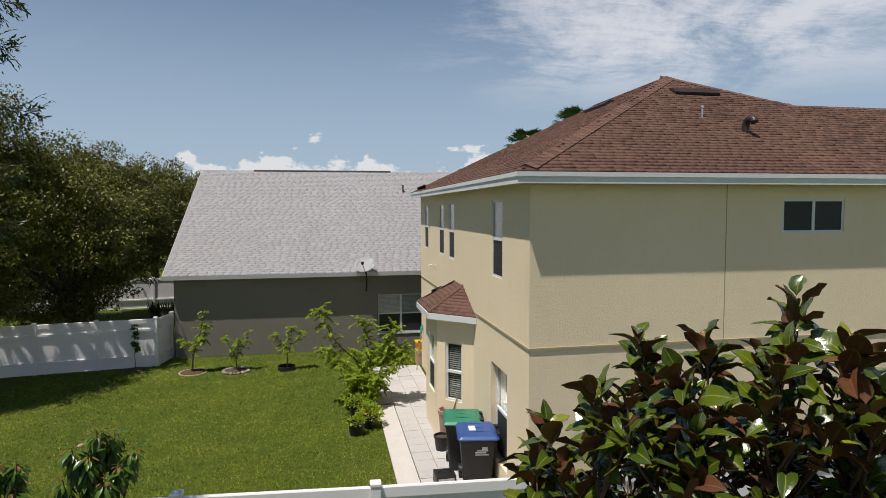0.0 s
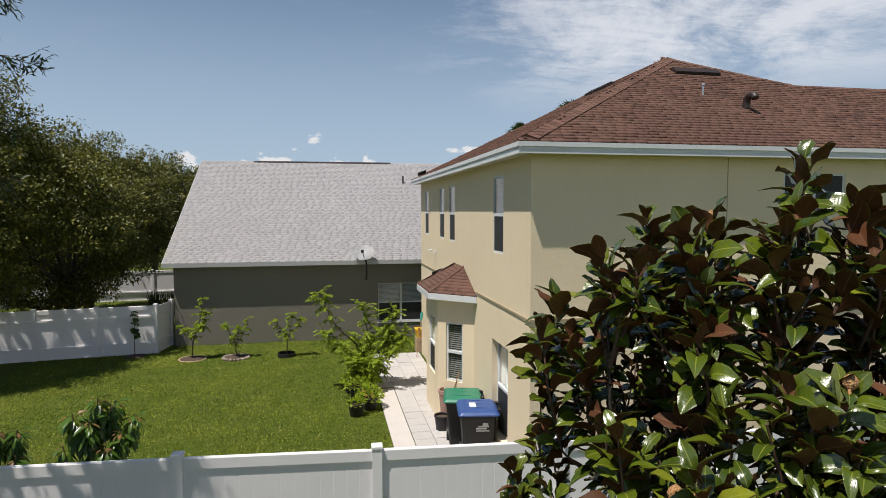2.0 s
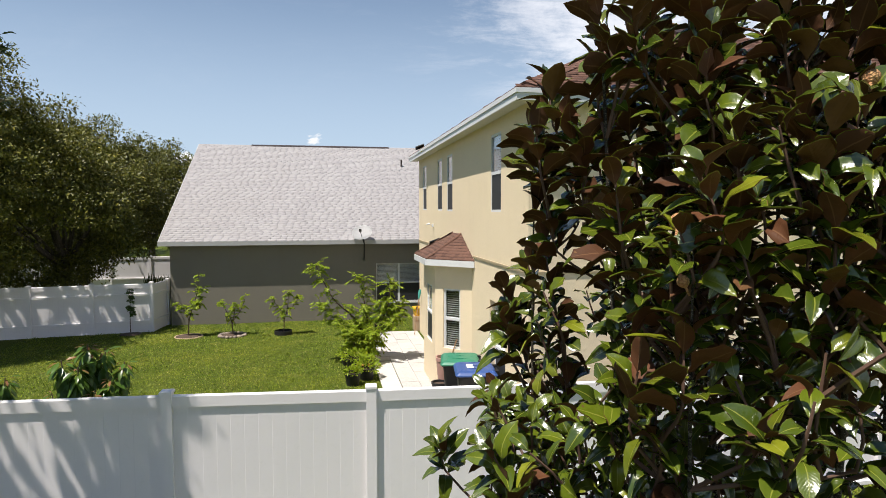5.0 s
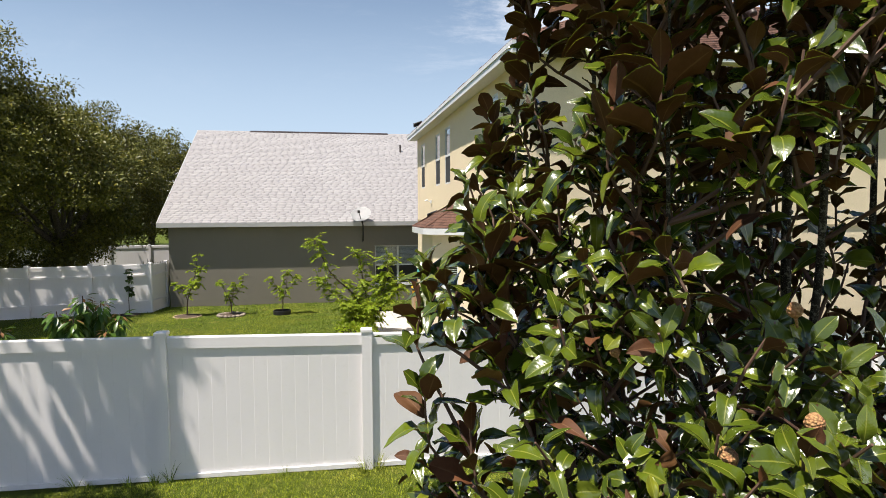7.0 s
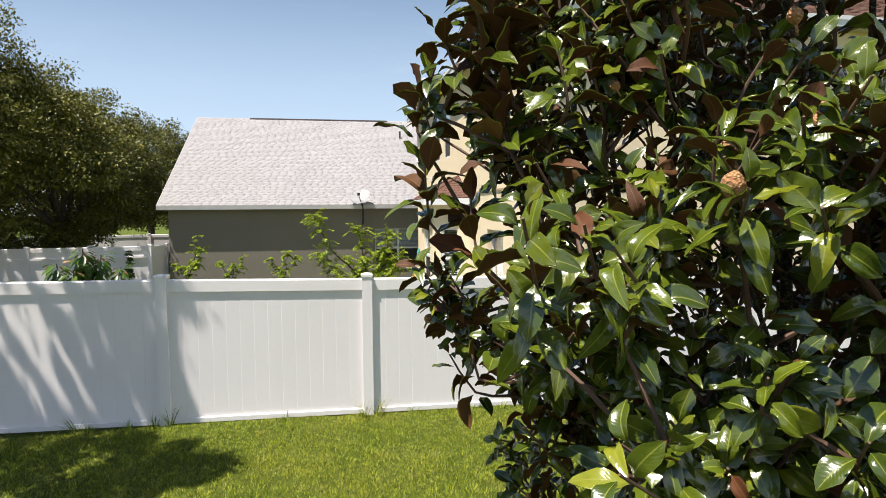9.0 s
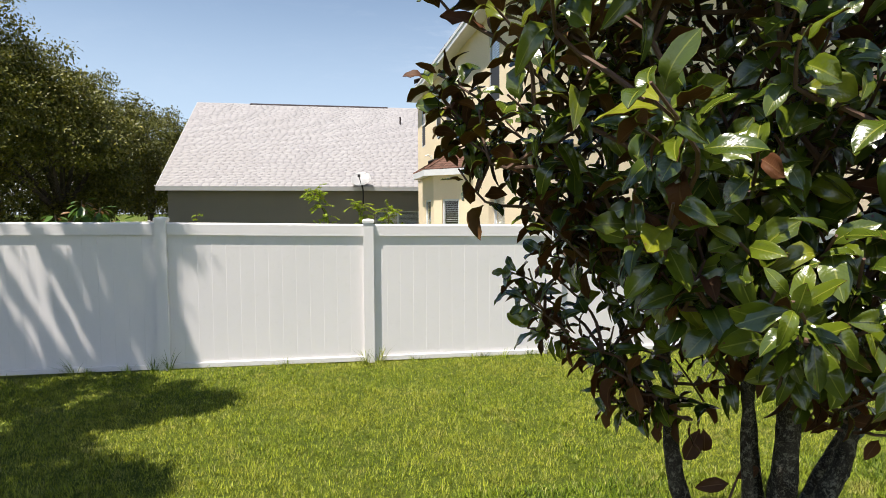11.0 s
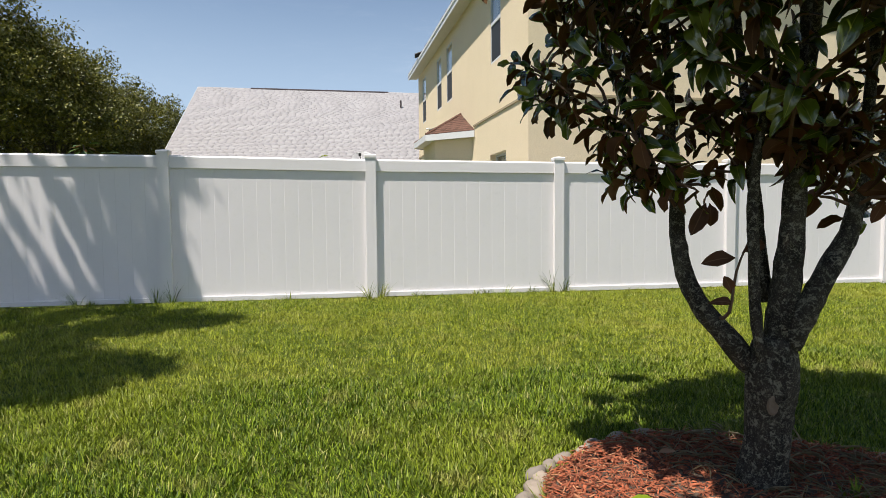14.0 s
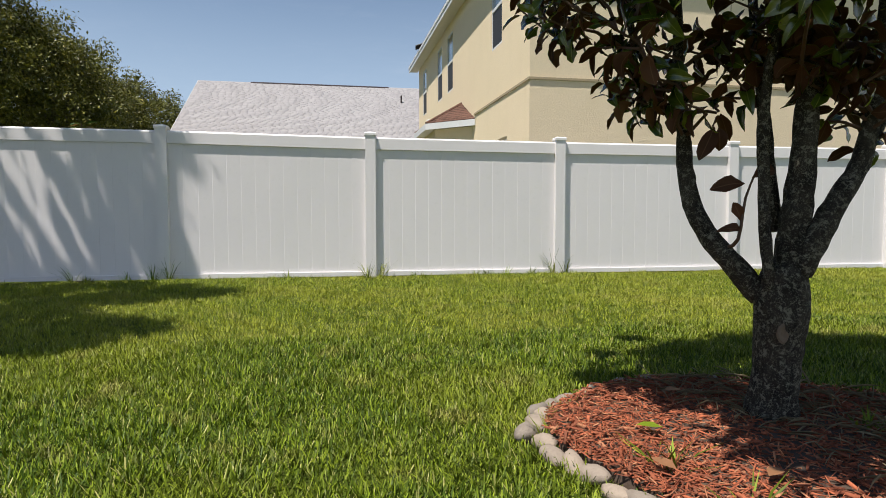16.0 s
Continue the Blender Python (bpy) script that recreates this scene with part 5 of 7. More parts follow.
    which = np.random.default_rng(5).integers(0, len(forms), len(base))
    kinds = [[], []]
    for g, form in enumerate(forms):
        T, FA, nf, nb, uv = leaf_shape(*form, False)
        rest = order[300:][which[order[300:]] == g]
        ids = np.ones((len(rest), nf + nb), dtype=int)
        ids[:, :nf] = brown[rest, None]
        ob = scatter_leaves("foliage", base[rest], axis[rest], norm[rest], length[rest], width[rest], T, [FA], [M_MAG_TOP, M_MAG_UNDER], [ids], t, True)
        lay_flat(ob.data, uv, FA, len(rest))
        T, FA, nf, nb, uv = leaf_shape(*form, True)
        for b in range(2):
            me = mesh_np("leaf", T, [FA], [M_MAG_TOP_1, M_MAG_UNDER_1], [np.array([b] * nf + [1] * nb)], True)
            lay_flat(me, uv, FA, 1)
            kinds[b].append(me)
    for i in order[:300]:
        ob = hang(new("leaf", kinds[int(brown[i])][which[i]]), t)
        a, nrm = Vector(axis[i]), Vector(norm[i])
        m = Matrix((a.cross(nrm) * width[i], a * length[i], nrm * length[i])).transposed().to_4x4()
        m.translation = Vector(base[i])
        ob.matrix_local = m
    # seed cones: knobbly, on short stalks
    for x, y, z, s in ((0.278, 1.6, 2.67, 1.0), (0.178, 1.458, 2.587, 1.1), (0.43, 1.525, 2.765, 0.95), (0.49, 1.7, 2.83, 0.8), (-0.01, 1.59, 2.45, 0.9), (-0.17, 1.635, 2.47, 0.85), (-0.129, 2.6, 2.2, 0.75), (-0.28, 2.5, 2.157, 0.7),
                       (0.262, 1.93, 3.93, 1.05), (0.34, 1.92, 3.92, 0.8), (0.72, 2.33, 4.3, 0.95), (0.473, 1.64, 3.0, 0.8), (0.9, 1.5, 3.3, 0.9), (0.7, 1.35, 2.1, 0.9), (0.68, 1.75, 4.3, 0.9), (0.22, 1.83, 3.78, 0.7), (0.12, 1.85, 2.87, 0.6)):
        bm = bmesh.new()
        rings = []
        for k in range(17):
            v = k / 16
            r = 0.028 * math.sin(math.pi * min(0.985, max(0.03, v))) ** 0.6 * (1.06 - 0.12 * v)
            rings.append([(r * q * math.cos(j * math.pi / 11), r * q * math.sin(j * math.pi / 11), (v - 0.3) * 0.066) for j in range(22) for q in (1 + 0.05 * math.cos(j * math.pi / 2 + k * math.pi / 2),)])
        loft(bm, rings)
        tube(bm, [(0, 0, -0.06), (0, 0, -0.015)], [0.005, 0.007], 6)
        sc = part("seed_cone", bm, M_SEED, t, smooth=True)
        sc.matrix_local = Matrix.Translation(Vector((x, y, z)) - o) @ Euler((rng.uniform(-0.6, 0.6), rng.uniform(-0.6, 0.6), 0)).to_matrix().to_4x4() @ Matrix.Scale(s * 0.82, 4)
    for q in (LEADERS[1], LEADERS[4], LEADERS[5]):
        bm = bmesh.new()
        lathe(bm, [(0.004, -0.02), (0.011, -0.006), (0.015, 0.006), (0.014, 0.02), (0.009, 0.034), (0.002, 0.042)], 10)
        b = part("bud", bm, M_SEED, t, smooth=True)
        b.matrix_local = Matrix.Translation(at(*q) + Vector((0, 0, -0.03)))
    return t


def by_object(mat):
    """The same leaf, its colour varied from piece to piece."""
    c = mat.copy()
    nt = c.node_tree
    info = nt.nodes.new("ShaderNodeObjectInfo")
    for ln in list(nt.links):
        if ln.from_socket.name == "Random Per Island":
            to = ln.to_socket
            nt.links.remove(ln)
            nt.links.new(info.outputs["Random"], to)
    return c


M_MAG_TOP_1, M_MAG_UNDER_1 = by_object(M_MAG_TOP), by_object(M_MAG_UNDER)
magnolia()

# ---- oaks past the back fence ----
def dapples(p):
    """Thin streaks in the leaves through which the sun reaches the fence before the oaks."""
    x, y, z = p[:, 0], p[:, 1], p[:, 2]
    yf = 22.4 + 0.127 * (x + 14.2)
    for _ in range(2):
        xf = x + 1.65 * (yf - y)
        yf = 22.4 + 0.127 * (xf + 14.2)
    zf = z - (yf - y) / 0.204
    hits = (yf > y) & (zf > -0.6) & (zf < 2.2) & (xf > -14.5)
    q = xf + 0.35 * zf
    wave = np.sin(q * 11 + 2.2 * np.sin(q * 2.3 + zf)) + 0.7 * np.sin(q * 4.1 + 1.7 * zf) + 0.35 * np.sin(zf * 5 + q * 2)
    return ~hits | (wave > 0.35)


OAK = "dense spreading oak with small olive-green leaves behind the fence"
broad_tree("oak_tree", (-10.4, 25.6, GROUND_FAR), 9, ((-0.4, -1.2, 4.5), (3.6, 4.8, 4.1)), 0.24, 950, 90, 0.125, M_OAK, 1, "oak whose low branches hang over a white fence", low=0.9,
           keep=lambda p: p.y > 24.2 or p.z > (1.9 if p.x < -10.4 else 3.5), sieve=dapples)
broad_tree("oak_tree", (-15.0, 19.5, GROUND_FAR), 11, ((1.3, 1.2, 6.1), (5.1, 4.6, 4.9)), 0.3, 900, 95, 0.12, M_OAK, 2, "tall broad oak with a dark dense crown", low=1.2, sieve=dapples)
broad_tree("oak_tree", (-12.2, 32.5, GROUND_FAR), 9, ((0.2, 0, 4.9), (4.0, 4.0, 4.2)), 0.24, 540, 100, 0.135, M_OAK, 3, OAK, low=1.8)
broad_tree("oak_tree", (-11.2, 40.5, -0.2), 9, ((-0.1, 0, 5.0), (4.2, 4.2, 4.0)), 0.24, 480, 95, 0.15, M_OAK, 4, OAK, low=1.9)
broad_tree("oak_tree", (-10.8, 50.0, 0), 9, ((-0.3, 0, 5.0), (4.8, 4.5, 3.9)), 0.24, 240, 90, 0.16, M_OAK, 5, OAK, low=1.9)
broad_tree("oak_tree", (-24.5, 38.0, 0), 10, ((0, 0, 5.8), (5.5, 5.0, 4.5)), 0.28, 240, 90, 0.17, M_OAK, 6, OAK, low=2.6)
broad_tree("oak_tree", (-21.0, 60.0, 0.3), 10, ((0, 0, 5.8), (7.0, 5.0, 4.6)), 0.28, 200, 80, 0.2, M_OAK, 7, "distant oak past a far lawn", low=2.0)

# ---- laurel oak beside the near lawn ----


def on_fence(x, y, z):
    """Where the sun's ray through a place meets the fence: along it and up it."""
    return x + 1.65 * (8.1 - y), z - (8.1 - y) / 0.204


def streaks(xf, zf):
    """Slanting bands of shade on the fence, closed towards the post and its foot."""
    q = (xf + 0.45 * zf) * 2 * math.pi / 0.27 + 2.6 * noise.noise(Vector((xf * 1.7, zf * 0.9, 5.5)))
    s = 0.85 * math.sin(q) + 1.9 * noise.noise(Vector((xf * 2.3, zf * 1.7, 2.5))) + 0.6 * math.sin(2.1 * q + 3 * noise.noise(Vector((xf * 3, zf * 2, 1.5))))
    return s > 0.5 - 1.2 * max(0, xf + 2.8) - 8.0 * max(0, xf + 2.58) - 1.0 * max(0, 0.35 - zf)


def lawn_shade(gx, gy):
    """Lobes of shade that reach over the lawn."""
    w = 0.45 * noise.noise(Vector((gx * 1.1, gy * 2.6, 3.0))) + 0.2 * noise.noise(Vector((gx * 4, gy * 5, 1.0)))
    reach = max(-3.6, -1.45 - 1.3 * abs(gy - 6.75), -1.55 - 1.25 * abs(gy - 4.75))
    return gx < reach + w


def beside_view(x, y):
    """Off to the side of the open lawn's view."""
    dx, dy = x + 0.70, y - 0.38
    dep, rt = dx * 0.19 + dy * 0.982, dx * 0.982 - dy * 0.19
    return dep <= 0 or rt <= -0.745 * dep - 0.35


def clear_of_view(p):
    """Keeps the crown beside the lawn, and its shade to the left-hand fence bays and the lawn's edge."""
    if p.z < 3.6 and p.y < 7.5 or not beside_view(p.x, p.y):
        return False
    xf, zf = on_fence(*p)
    if zf > -0.3:
        return xf < -3.85 and streaks(xf, zf) and noise.noise(p * 1.7) > 0.1
    gx, gy = p.x + 0.337 * p.z, p.y + 0.204 * p.z
    return lawn_shade(gx, gy)


def fence_side():
    """Small unseen sprigs added to shade the fence, with slanting gaps between them."""
    rng = random.Random(77)
    out = []
    while len(out) < 2700:
        x, y, z = rng.uniform(-9.5, -3.9), rng.uniform(6.4, 7.75), rng.uniform(4.2, 8.9)
        xf, zf = on_fence(x, y, z)
        if -0.3 < zf < 2.2 and -6.2 < xf < -2.8 + 0.6 * max(0, 1 - zf / 1.05) ** 0.5 and streaks(xf, zf) and beside_view(x, y):
            out.append((x, y, z))
    return out


LAUREL = broad_tree("laurel_oak_tree", (-7.0, 4.6, 0), 9, ((1.1, 0.6, 6.2), (4.2, 4.2, 3.0)), 0.2, 950, 85, 0.085, M_LAUREL, 8, "laurel oak with drooping leafy sprays over the lawn", low=3.4, clump_r=(0.1, 0.26), keep=clear_of_view)
SHADE_SPRIGS = np.array(fence_side()) - np.array((-7.0, 4.6, 0))
crown_leaves(LAUREL, SHADE_SPRIGS, np.random.default_rng(9).uniform(0.02, 0.05, len(SHADE_SPRIGS)), 14, 0.05, M_LAUREL, 78, 1.0)


def spray(parent_name, pts, seed):
    """A drooping spray of narrow leaves."""
    rng = np.random.default_rng(seed)
    bm = bmesh.new()
    p = smooth_line(pts, 5)
    tube(bm, p, [0.012 - 0.009 * i / (len(p) - 1) for i in range(len(p))], 5)
    base, ax = [], []
    for i in range(2, len(p)):
        for k in range(6):
            d = (p[i] - p[i - 1]).normalized()
            o = Vector(rng.normal(size=3))
            o = (o - d * o.dot(d)).normalized()
            q = p[i].lerp(p[i - 1], rng.random())
            tw = q + (d * 0.6 + o * 0.8) * rng.uniform(0.08, 0.3)
            tube(bm, [q, tw], [0.004, 0.002], 4)
            for j in range(7):
                s = q.lerp(tw, 0.2 + 0.8 * j / 6)
                base.append(tuple(s))
                ax.append(tuple((d * 0.7 + o * 0.5 + Vector(rng.normal(size=3)) * 0.5).normalized()))
    base, ax = np.array(base), np.array(ax)
    nm = perp(ax, rng.normal(size=ax.shape) + np.array([0, 0, 1.2]))
    ln = rng.uniform(0.05, 0.085, len(base))
    tree = bpy.data.objects[parent_name]
    inv = tree.matrix_world.inverted()
    br = part("branch", bm, M_TWIG, tree)
    br.matrix_local = inv
    lf = scatter_leaves("leaf_spray", base, ax, nm, ln, ln * 0.3, DIAMOND, DIAMOND_F, [M_LAUREL], parent=tree)
    lf.matrix_local = inv


bpy.context.view_layer.update()
for k, (a, b) in enumerate((((-4.6, 6.9, 7.2), (-3.75, 7.25, 7.35)), ((-4.7, 6.8, 6.9), (-3.8, 7.2, 6.9)), ((-4.7, 6.8, 6.2), (-3.62, 7.3, 6.28)), ((-4.8, 6.9, 5.7), (-3.9, 7.4, 5.6)), ((-5.0, 7.0, 5.6), (-4.0, 7.5, 5.1)))):
    m = tuple((Vector(a) + Vector(b)) / 2 + Vector((0, 0, 0.12)))
    spray("laurel_oak_tree", [a, m, b], 40 + k)

# ---- palms behind the cream house ----


def palm(base, height, seed):
    rng = random.Random(seed)
    t = thing("palm_tree", base, "palm with a round head of fan fronds behind the roof", "palm", "palms")
    bm = bmesh.new()
    tube(bm, [(0, 0, 0), (0.1, 0, height * 0.5), (0.05, 0, height)], [0.2, 0.16, 0.15], 10, 0.04, seed)
    part("trunk", bm, M_BARK_OAK, t)
    for k in range(34):
        a, e = rng.uniform(0, 6.28), rng.uniform(-0.7, 1.2)
        d = Vector((math.cos(a) * math.cos(e), math.sin(a) * math.cos(e), math.sin(e)))
        s = Vector((0.05, 0, height))
        tip = s + d * 0.9
        b2 = bmesh.new()
        tube(b2, [s, tip], [0.02, 0.012], 4)
        side = d.cross(Vector((0, 0, 1))).normalized()
        for j in range(15):
            an = (j - 7) / 7 * 1.35
            ld = (d * math.cos(an) + side * math.sin(an)).normalized()
            w = ld.cross(d.cross(side)).normalized() * 0.05
            e1 = tip + ld * 0.45
            e2 = tip + ld * rng.uniform(0.75, 0.95) + Vector((0, 0, -0.22))
            v = [b2.verts.new(q) for q in (tip, e1 + w, e2, e1 - w)]
            b2.faces.new(v)
        part("frond", b2, M_PALM, t)


palm((12.1, 38.0, 0), 9.25, 1)
palm((15.3, 38.5, 0), 10.7, 2)

# ---- young trees and shrubs on the far lawn ----


def feather_tree(name, base, stems, spread, leaf_len, n_spray, material, seed, label, flowers=False, cat="tree"):
    """A slight tree whose twigs carry paired leaflets. stems: lists of points from the foot."""
    rng = random.Random(seed)
    t = thing(name, base, label, cat, "young trees")
    nodes = []
    for line, r in stems:
        p = smooth_line(line, 4)
        bm = bmesh.new()
        tube(bm, p, [max(0.003, r * (1 - 0.8 * i / (len(p) - 1))) for i in range(len(p))], 6, 0.05, seed)
        part("stem", bm, M_TWIG, t)
        nodes += [(q, i / (len(p) - 1)) for i, q in enumerate(p)]
    nodes = [n for n in nodes if n[1] > 0.35]
    tw = bmesh.new()
    base_, ax_, nm_ = [], [], []
    for k in range(n_spray):
        q, f = rng.choice(nodes)
        d = Vector((rng.gauss(0, 1), rng.gauss(0, 1), rng.gauss(0.25, 0.5))).normalized()
        L = spread * rng.uniform(0.35, 1.0)
        mid = q + d * L * 0.55 + Vector((0, 0, 0.05 * L))
        end = q + d * L + Vector((0, 0, -0.18 * L))
        pl = smooth_line([q, mid, end], 4)
        tube(tw, pl, [0.004, 0.0035, 0.003, 0.003, 0.0025, 0.002, 0.002, 0.0015, 0.001], 3)
        for i in range(2, len(pl)):
            dd = (pl[i] - pl[i - 1]).normalized()
            sd = dd.cross(Vector((0, 0, 1))).normalized()
            for s in (-1, 1):
                for rep in range(2):
                    base_.append(tuple(pl[i].lerp(pl[i - 1], rep * 0.5)))
                    ax_.append(tuple((sd * s + dd * 0.6 + Vector((rng.gauss(0, 0.2), rng.gauss(0, 0.2), rng.gauss(-0.15, 0.25)))).normalized()))
                    nm_.append((rng.gauss(0, 0.35), rng.gauss(0, 0.35), 1.0))
        base_.append(tuple(pl[-1]))
        ax_.append(tuple((pl[-1] - pl[-2]).normalized()))
        nm_.append((rng.gauss(0, 0.3), rng.gauss(0, 0.3), 1.0))
    part("fine_branching", tw, M_TWIG, t)["kind"] = "stuff"
    A = np.array(ax_)
    ln = leaf_len * np.random.default_rng(seed).uniform(0.65, 1.25, len(A))
    scatter_leaves("foliage", np.array(base_), A, perp(A, np.array(nm_)), ln, ln * 0.42, LONG, LONG_F, [material], parent=t)
    return t


G = GROUND_FAR
feather_tree("young_tree", (-5.3, 22.1, G), [([(0, 0, 0), (0.02, 0, 0.5), (0.12, 0, 0.9), (0.3, 0.05, 1.5), (0.38, 0, 2.2)], 0.025), ([(0.03, 0, 0.5), (-0.1, 0, 0.9), (-0.35, 0.05, 1.1)], 0.014), ([(0.12, 0, 0.9), (0.35, 0, 1.2), (0.5, 0, 1.6)], 0.014)],
             0.3, 0.085, 60, M_FEATHER, 51, "slender young tree with light green leaflets on the lawn")
feather_tree("young_tree", (-3.85, 21.95, G), [([(0, 0, 0), (0.0, 0, 0.4), (-0.15, 0, 0.8), (-0.42, 0, 1.2)], 0.022), ([(0, 0, 0.4), (0.08, 0, 0.8), (0.1, 0.05, 1.1)], 0.016), ([(0.02, 0, 0.5), (0.3, 0, 0.9), (0.45, 0, 1.35)], 0.014)],
             0.26, 0.075, 52, M_FEATHER, 52, "low young tree with light green leaflets in a rock-edged bed")
feather_tree("young_tree", (-2.15, 21.8, G), [([(0, 0, 0), (0.03, 0, 0.5), (-0.1, 0, 0.9), (-0.4, 0, 1.25)], 0.022), ([(0.03, 0, 0.5), (0.15, 0, 0.9), (0.2, 0.05, 1.5)], 0.016), ([(0.1, 0, 0.7), (0.35, 0, 1.0), (0.5, 0, 1.4)], 0.012)],
             0.28, 0.08, 58, M_FEATHER, 53, "young tree with light green leaflets in a black ring")
feather_tree("feathery_tree", (0.4, 17.6, G), [
    ([(0, 0, 0), (0.05, 0, 0.5), (-0.3, 0.1, 1.2), (-0.9, 0.1, 1.8), (-1.35, 0.0, 2.75)], 0.04),
    ([(0.05, 0, 0.3), (0.1, 0, 0.9), (0.0, 0.2, 1.6), (-0.1, 0.2, 2.3)], 0.035),
    ([(0.1, 0, 0.4), (0.4, 0, 1.0), (0.65, -0.1, 1.6), (0.7, -0.1, 2.25)], 0.035),
    ([(0.1, 0, 0.4), (0.5, -0.1, 0.8), (0.85, -0.2, 1.2), (1.05, -0.1, 1.6)], 0.025),
    ([(0.0, 0, 0.3), (-0.3, -0.2, 0.7), (-0.8, -0.2, 1.2), (-1.3, -0.1, 1.7)], 0.025),
    ([(0.0, -0.1, 0.2), (0.1, -0.4, 0.6), (0.3, -0.6, 1.0)], 0.02), ([(0, 0, 0.1), (0.15, -0.1, 0.35), (0.3, -0.15, 0.7)], 0.02), ([(0, 0, 0.1), (-0.15, -0.1, 0.35), (-0.3, -0.1, 0.75)], 0.02), ([(0, 0, 0.1), (0.0, -0.2, 0.35), (-0.05, -0.3, 0.8)], 0.02), ([(0.0, -0.1, 0.2), (-0.3, -0.4, 0.5), (-0.4, -0.5, 0.9)], 0.02)],
    0.46, 0.078, 640, M_FEATHER, 54, "small spreading tree with bright green feathery leaves beside the path")
feather_tree("sapling", (-7.35, 22.85, G), [([(0, 0, 0), (0.0, 0, 0.6), (0.02, 0, 1.0), (0.0, 0, 1.6)], 0.016)], 0.16, 0.1, 26, M_MANGO, 55, "thin dark-leaved sapling before a white fence")


def drooping_bush(base, height, heads, seed, label):
    """A bush of upright shoots with hanging leaves and reddish new growth."""
    rng = random.Random(seed)
    t = thing("mango_bush", base, label, "bush", "bushes")
    old, fresh = ([], [], []), ([], [], [])
    for hx, hy, hz in heads:
        bm = bmesh.new()
        p = smooth_line([(hx * 0.15, hy * 0.15, 0), (hx * 0.6, hy * 0.6, hz * 0.5), (hx, hy, hz)], 4)
        tube(bm, p, [0.02 - 0.012 * i / (len(p) - 1) for i in range(len(p))], 6)
        part("shoot", bm, M_TWIG, t)
        for k in range(60):
            f = k / 59
            q = p[-1].lerp(p[len(p) // 2], f * 0.42)
            a = k * 2.4 + rng.uniform(-0.4, 0.4)
            drop = 0.3 - 1.7 * min(1, f * 1.5) ** 0.5
            ax = Vector((math.cos(a), math.sin(a), drop + rng.uniform(-0.35, 0.2))).normalized()
            tgt = fresh if (f < 0.13 and rng.random() < 0.7) else old
            tgt[0].append(tuple(q + Vector((ax.x, ax.y, 0)) * 0.06))
            tgt[1].append(tuple(ax))
            tgt[2].append((rng.gauss(0, 0.2) + ax.x * 0.8, rng.gauss(0, 0.2) + ax.y * 0.8, 0.8))
    for name, (b, a, n), mat, sz in (("foliage", old, M_MANGO, 0.19), ("new_growth", fresh, M_MANGO_NEW, 0.12)):
        if b:
            A = np.array(a)
            ln = sz * np.random.default_rng(seed).uniform(0.75, 1.2, len(A))
            scatter_leaves(name, np.array(b), A, perp(A, np.array(n)), ln, ln * 0.34, LONG, LONG_F, [mat], parent=t)
    return t


drooping_bush((-4.1, 9.85, G), 2.1, [(0.03, 0, 2.34), (-0.28, -0.1, 2.14), (0.22, 0.15, 2.24), (0.52, 0.0, 2.06), (-0.42, -0.1, 1.68), (0.2, -0.25, 1.7), (-0.05, -0.15, 2.05), (0.06, 0.1, 2.2), (-0.15, 0.1, 1.7), (0.36, -0.1, 1.84), (-0.1, 0.3, 1.9)], 61, "mango bush with drooping dark leaves and reddish tips")
drooping_bush((-5.5, 10.1, G), 1.7, [(0, 0, 1.85), (-0.4, 0.05, 1.6), (0.24, 0, 1.85), (0.3, -0.2, 1.5), (0.1, 0.3, 1.4), (-0.1, -0.3, 1.45)], 62, "dark green mango bush beside the lawn fence")

# ---- things on the path ----
PATH_Z = GROUND_FAR + 0.031


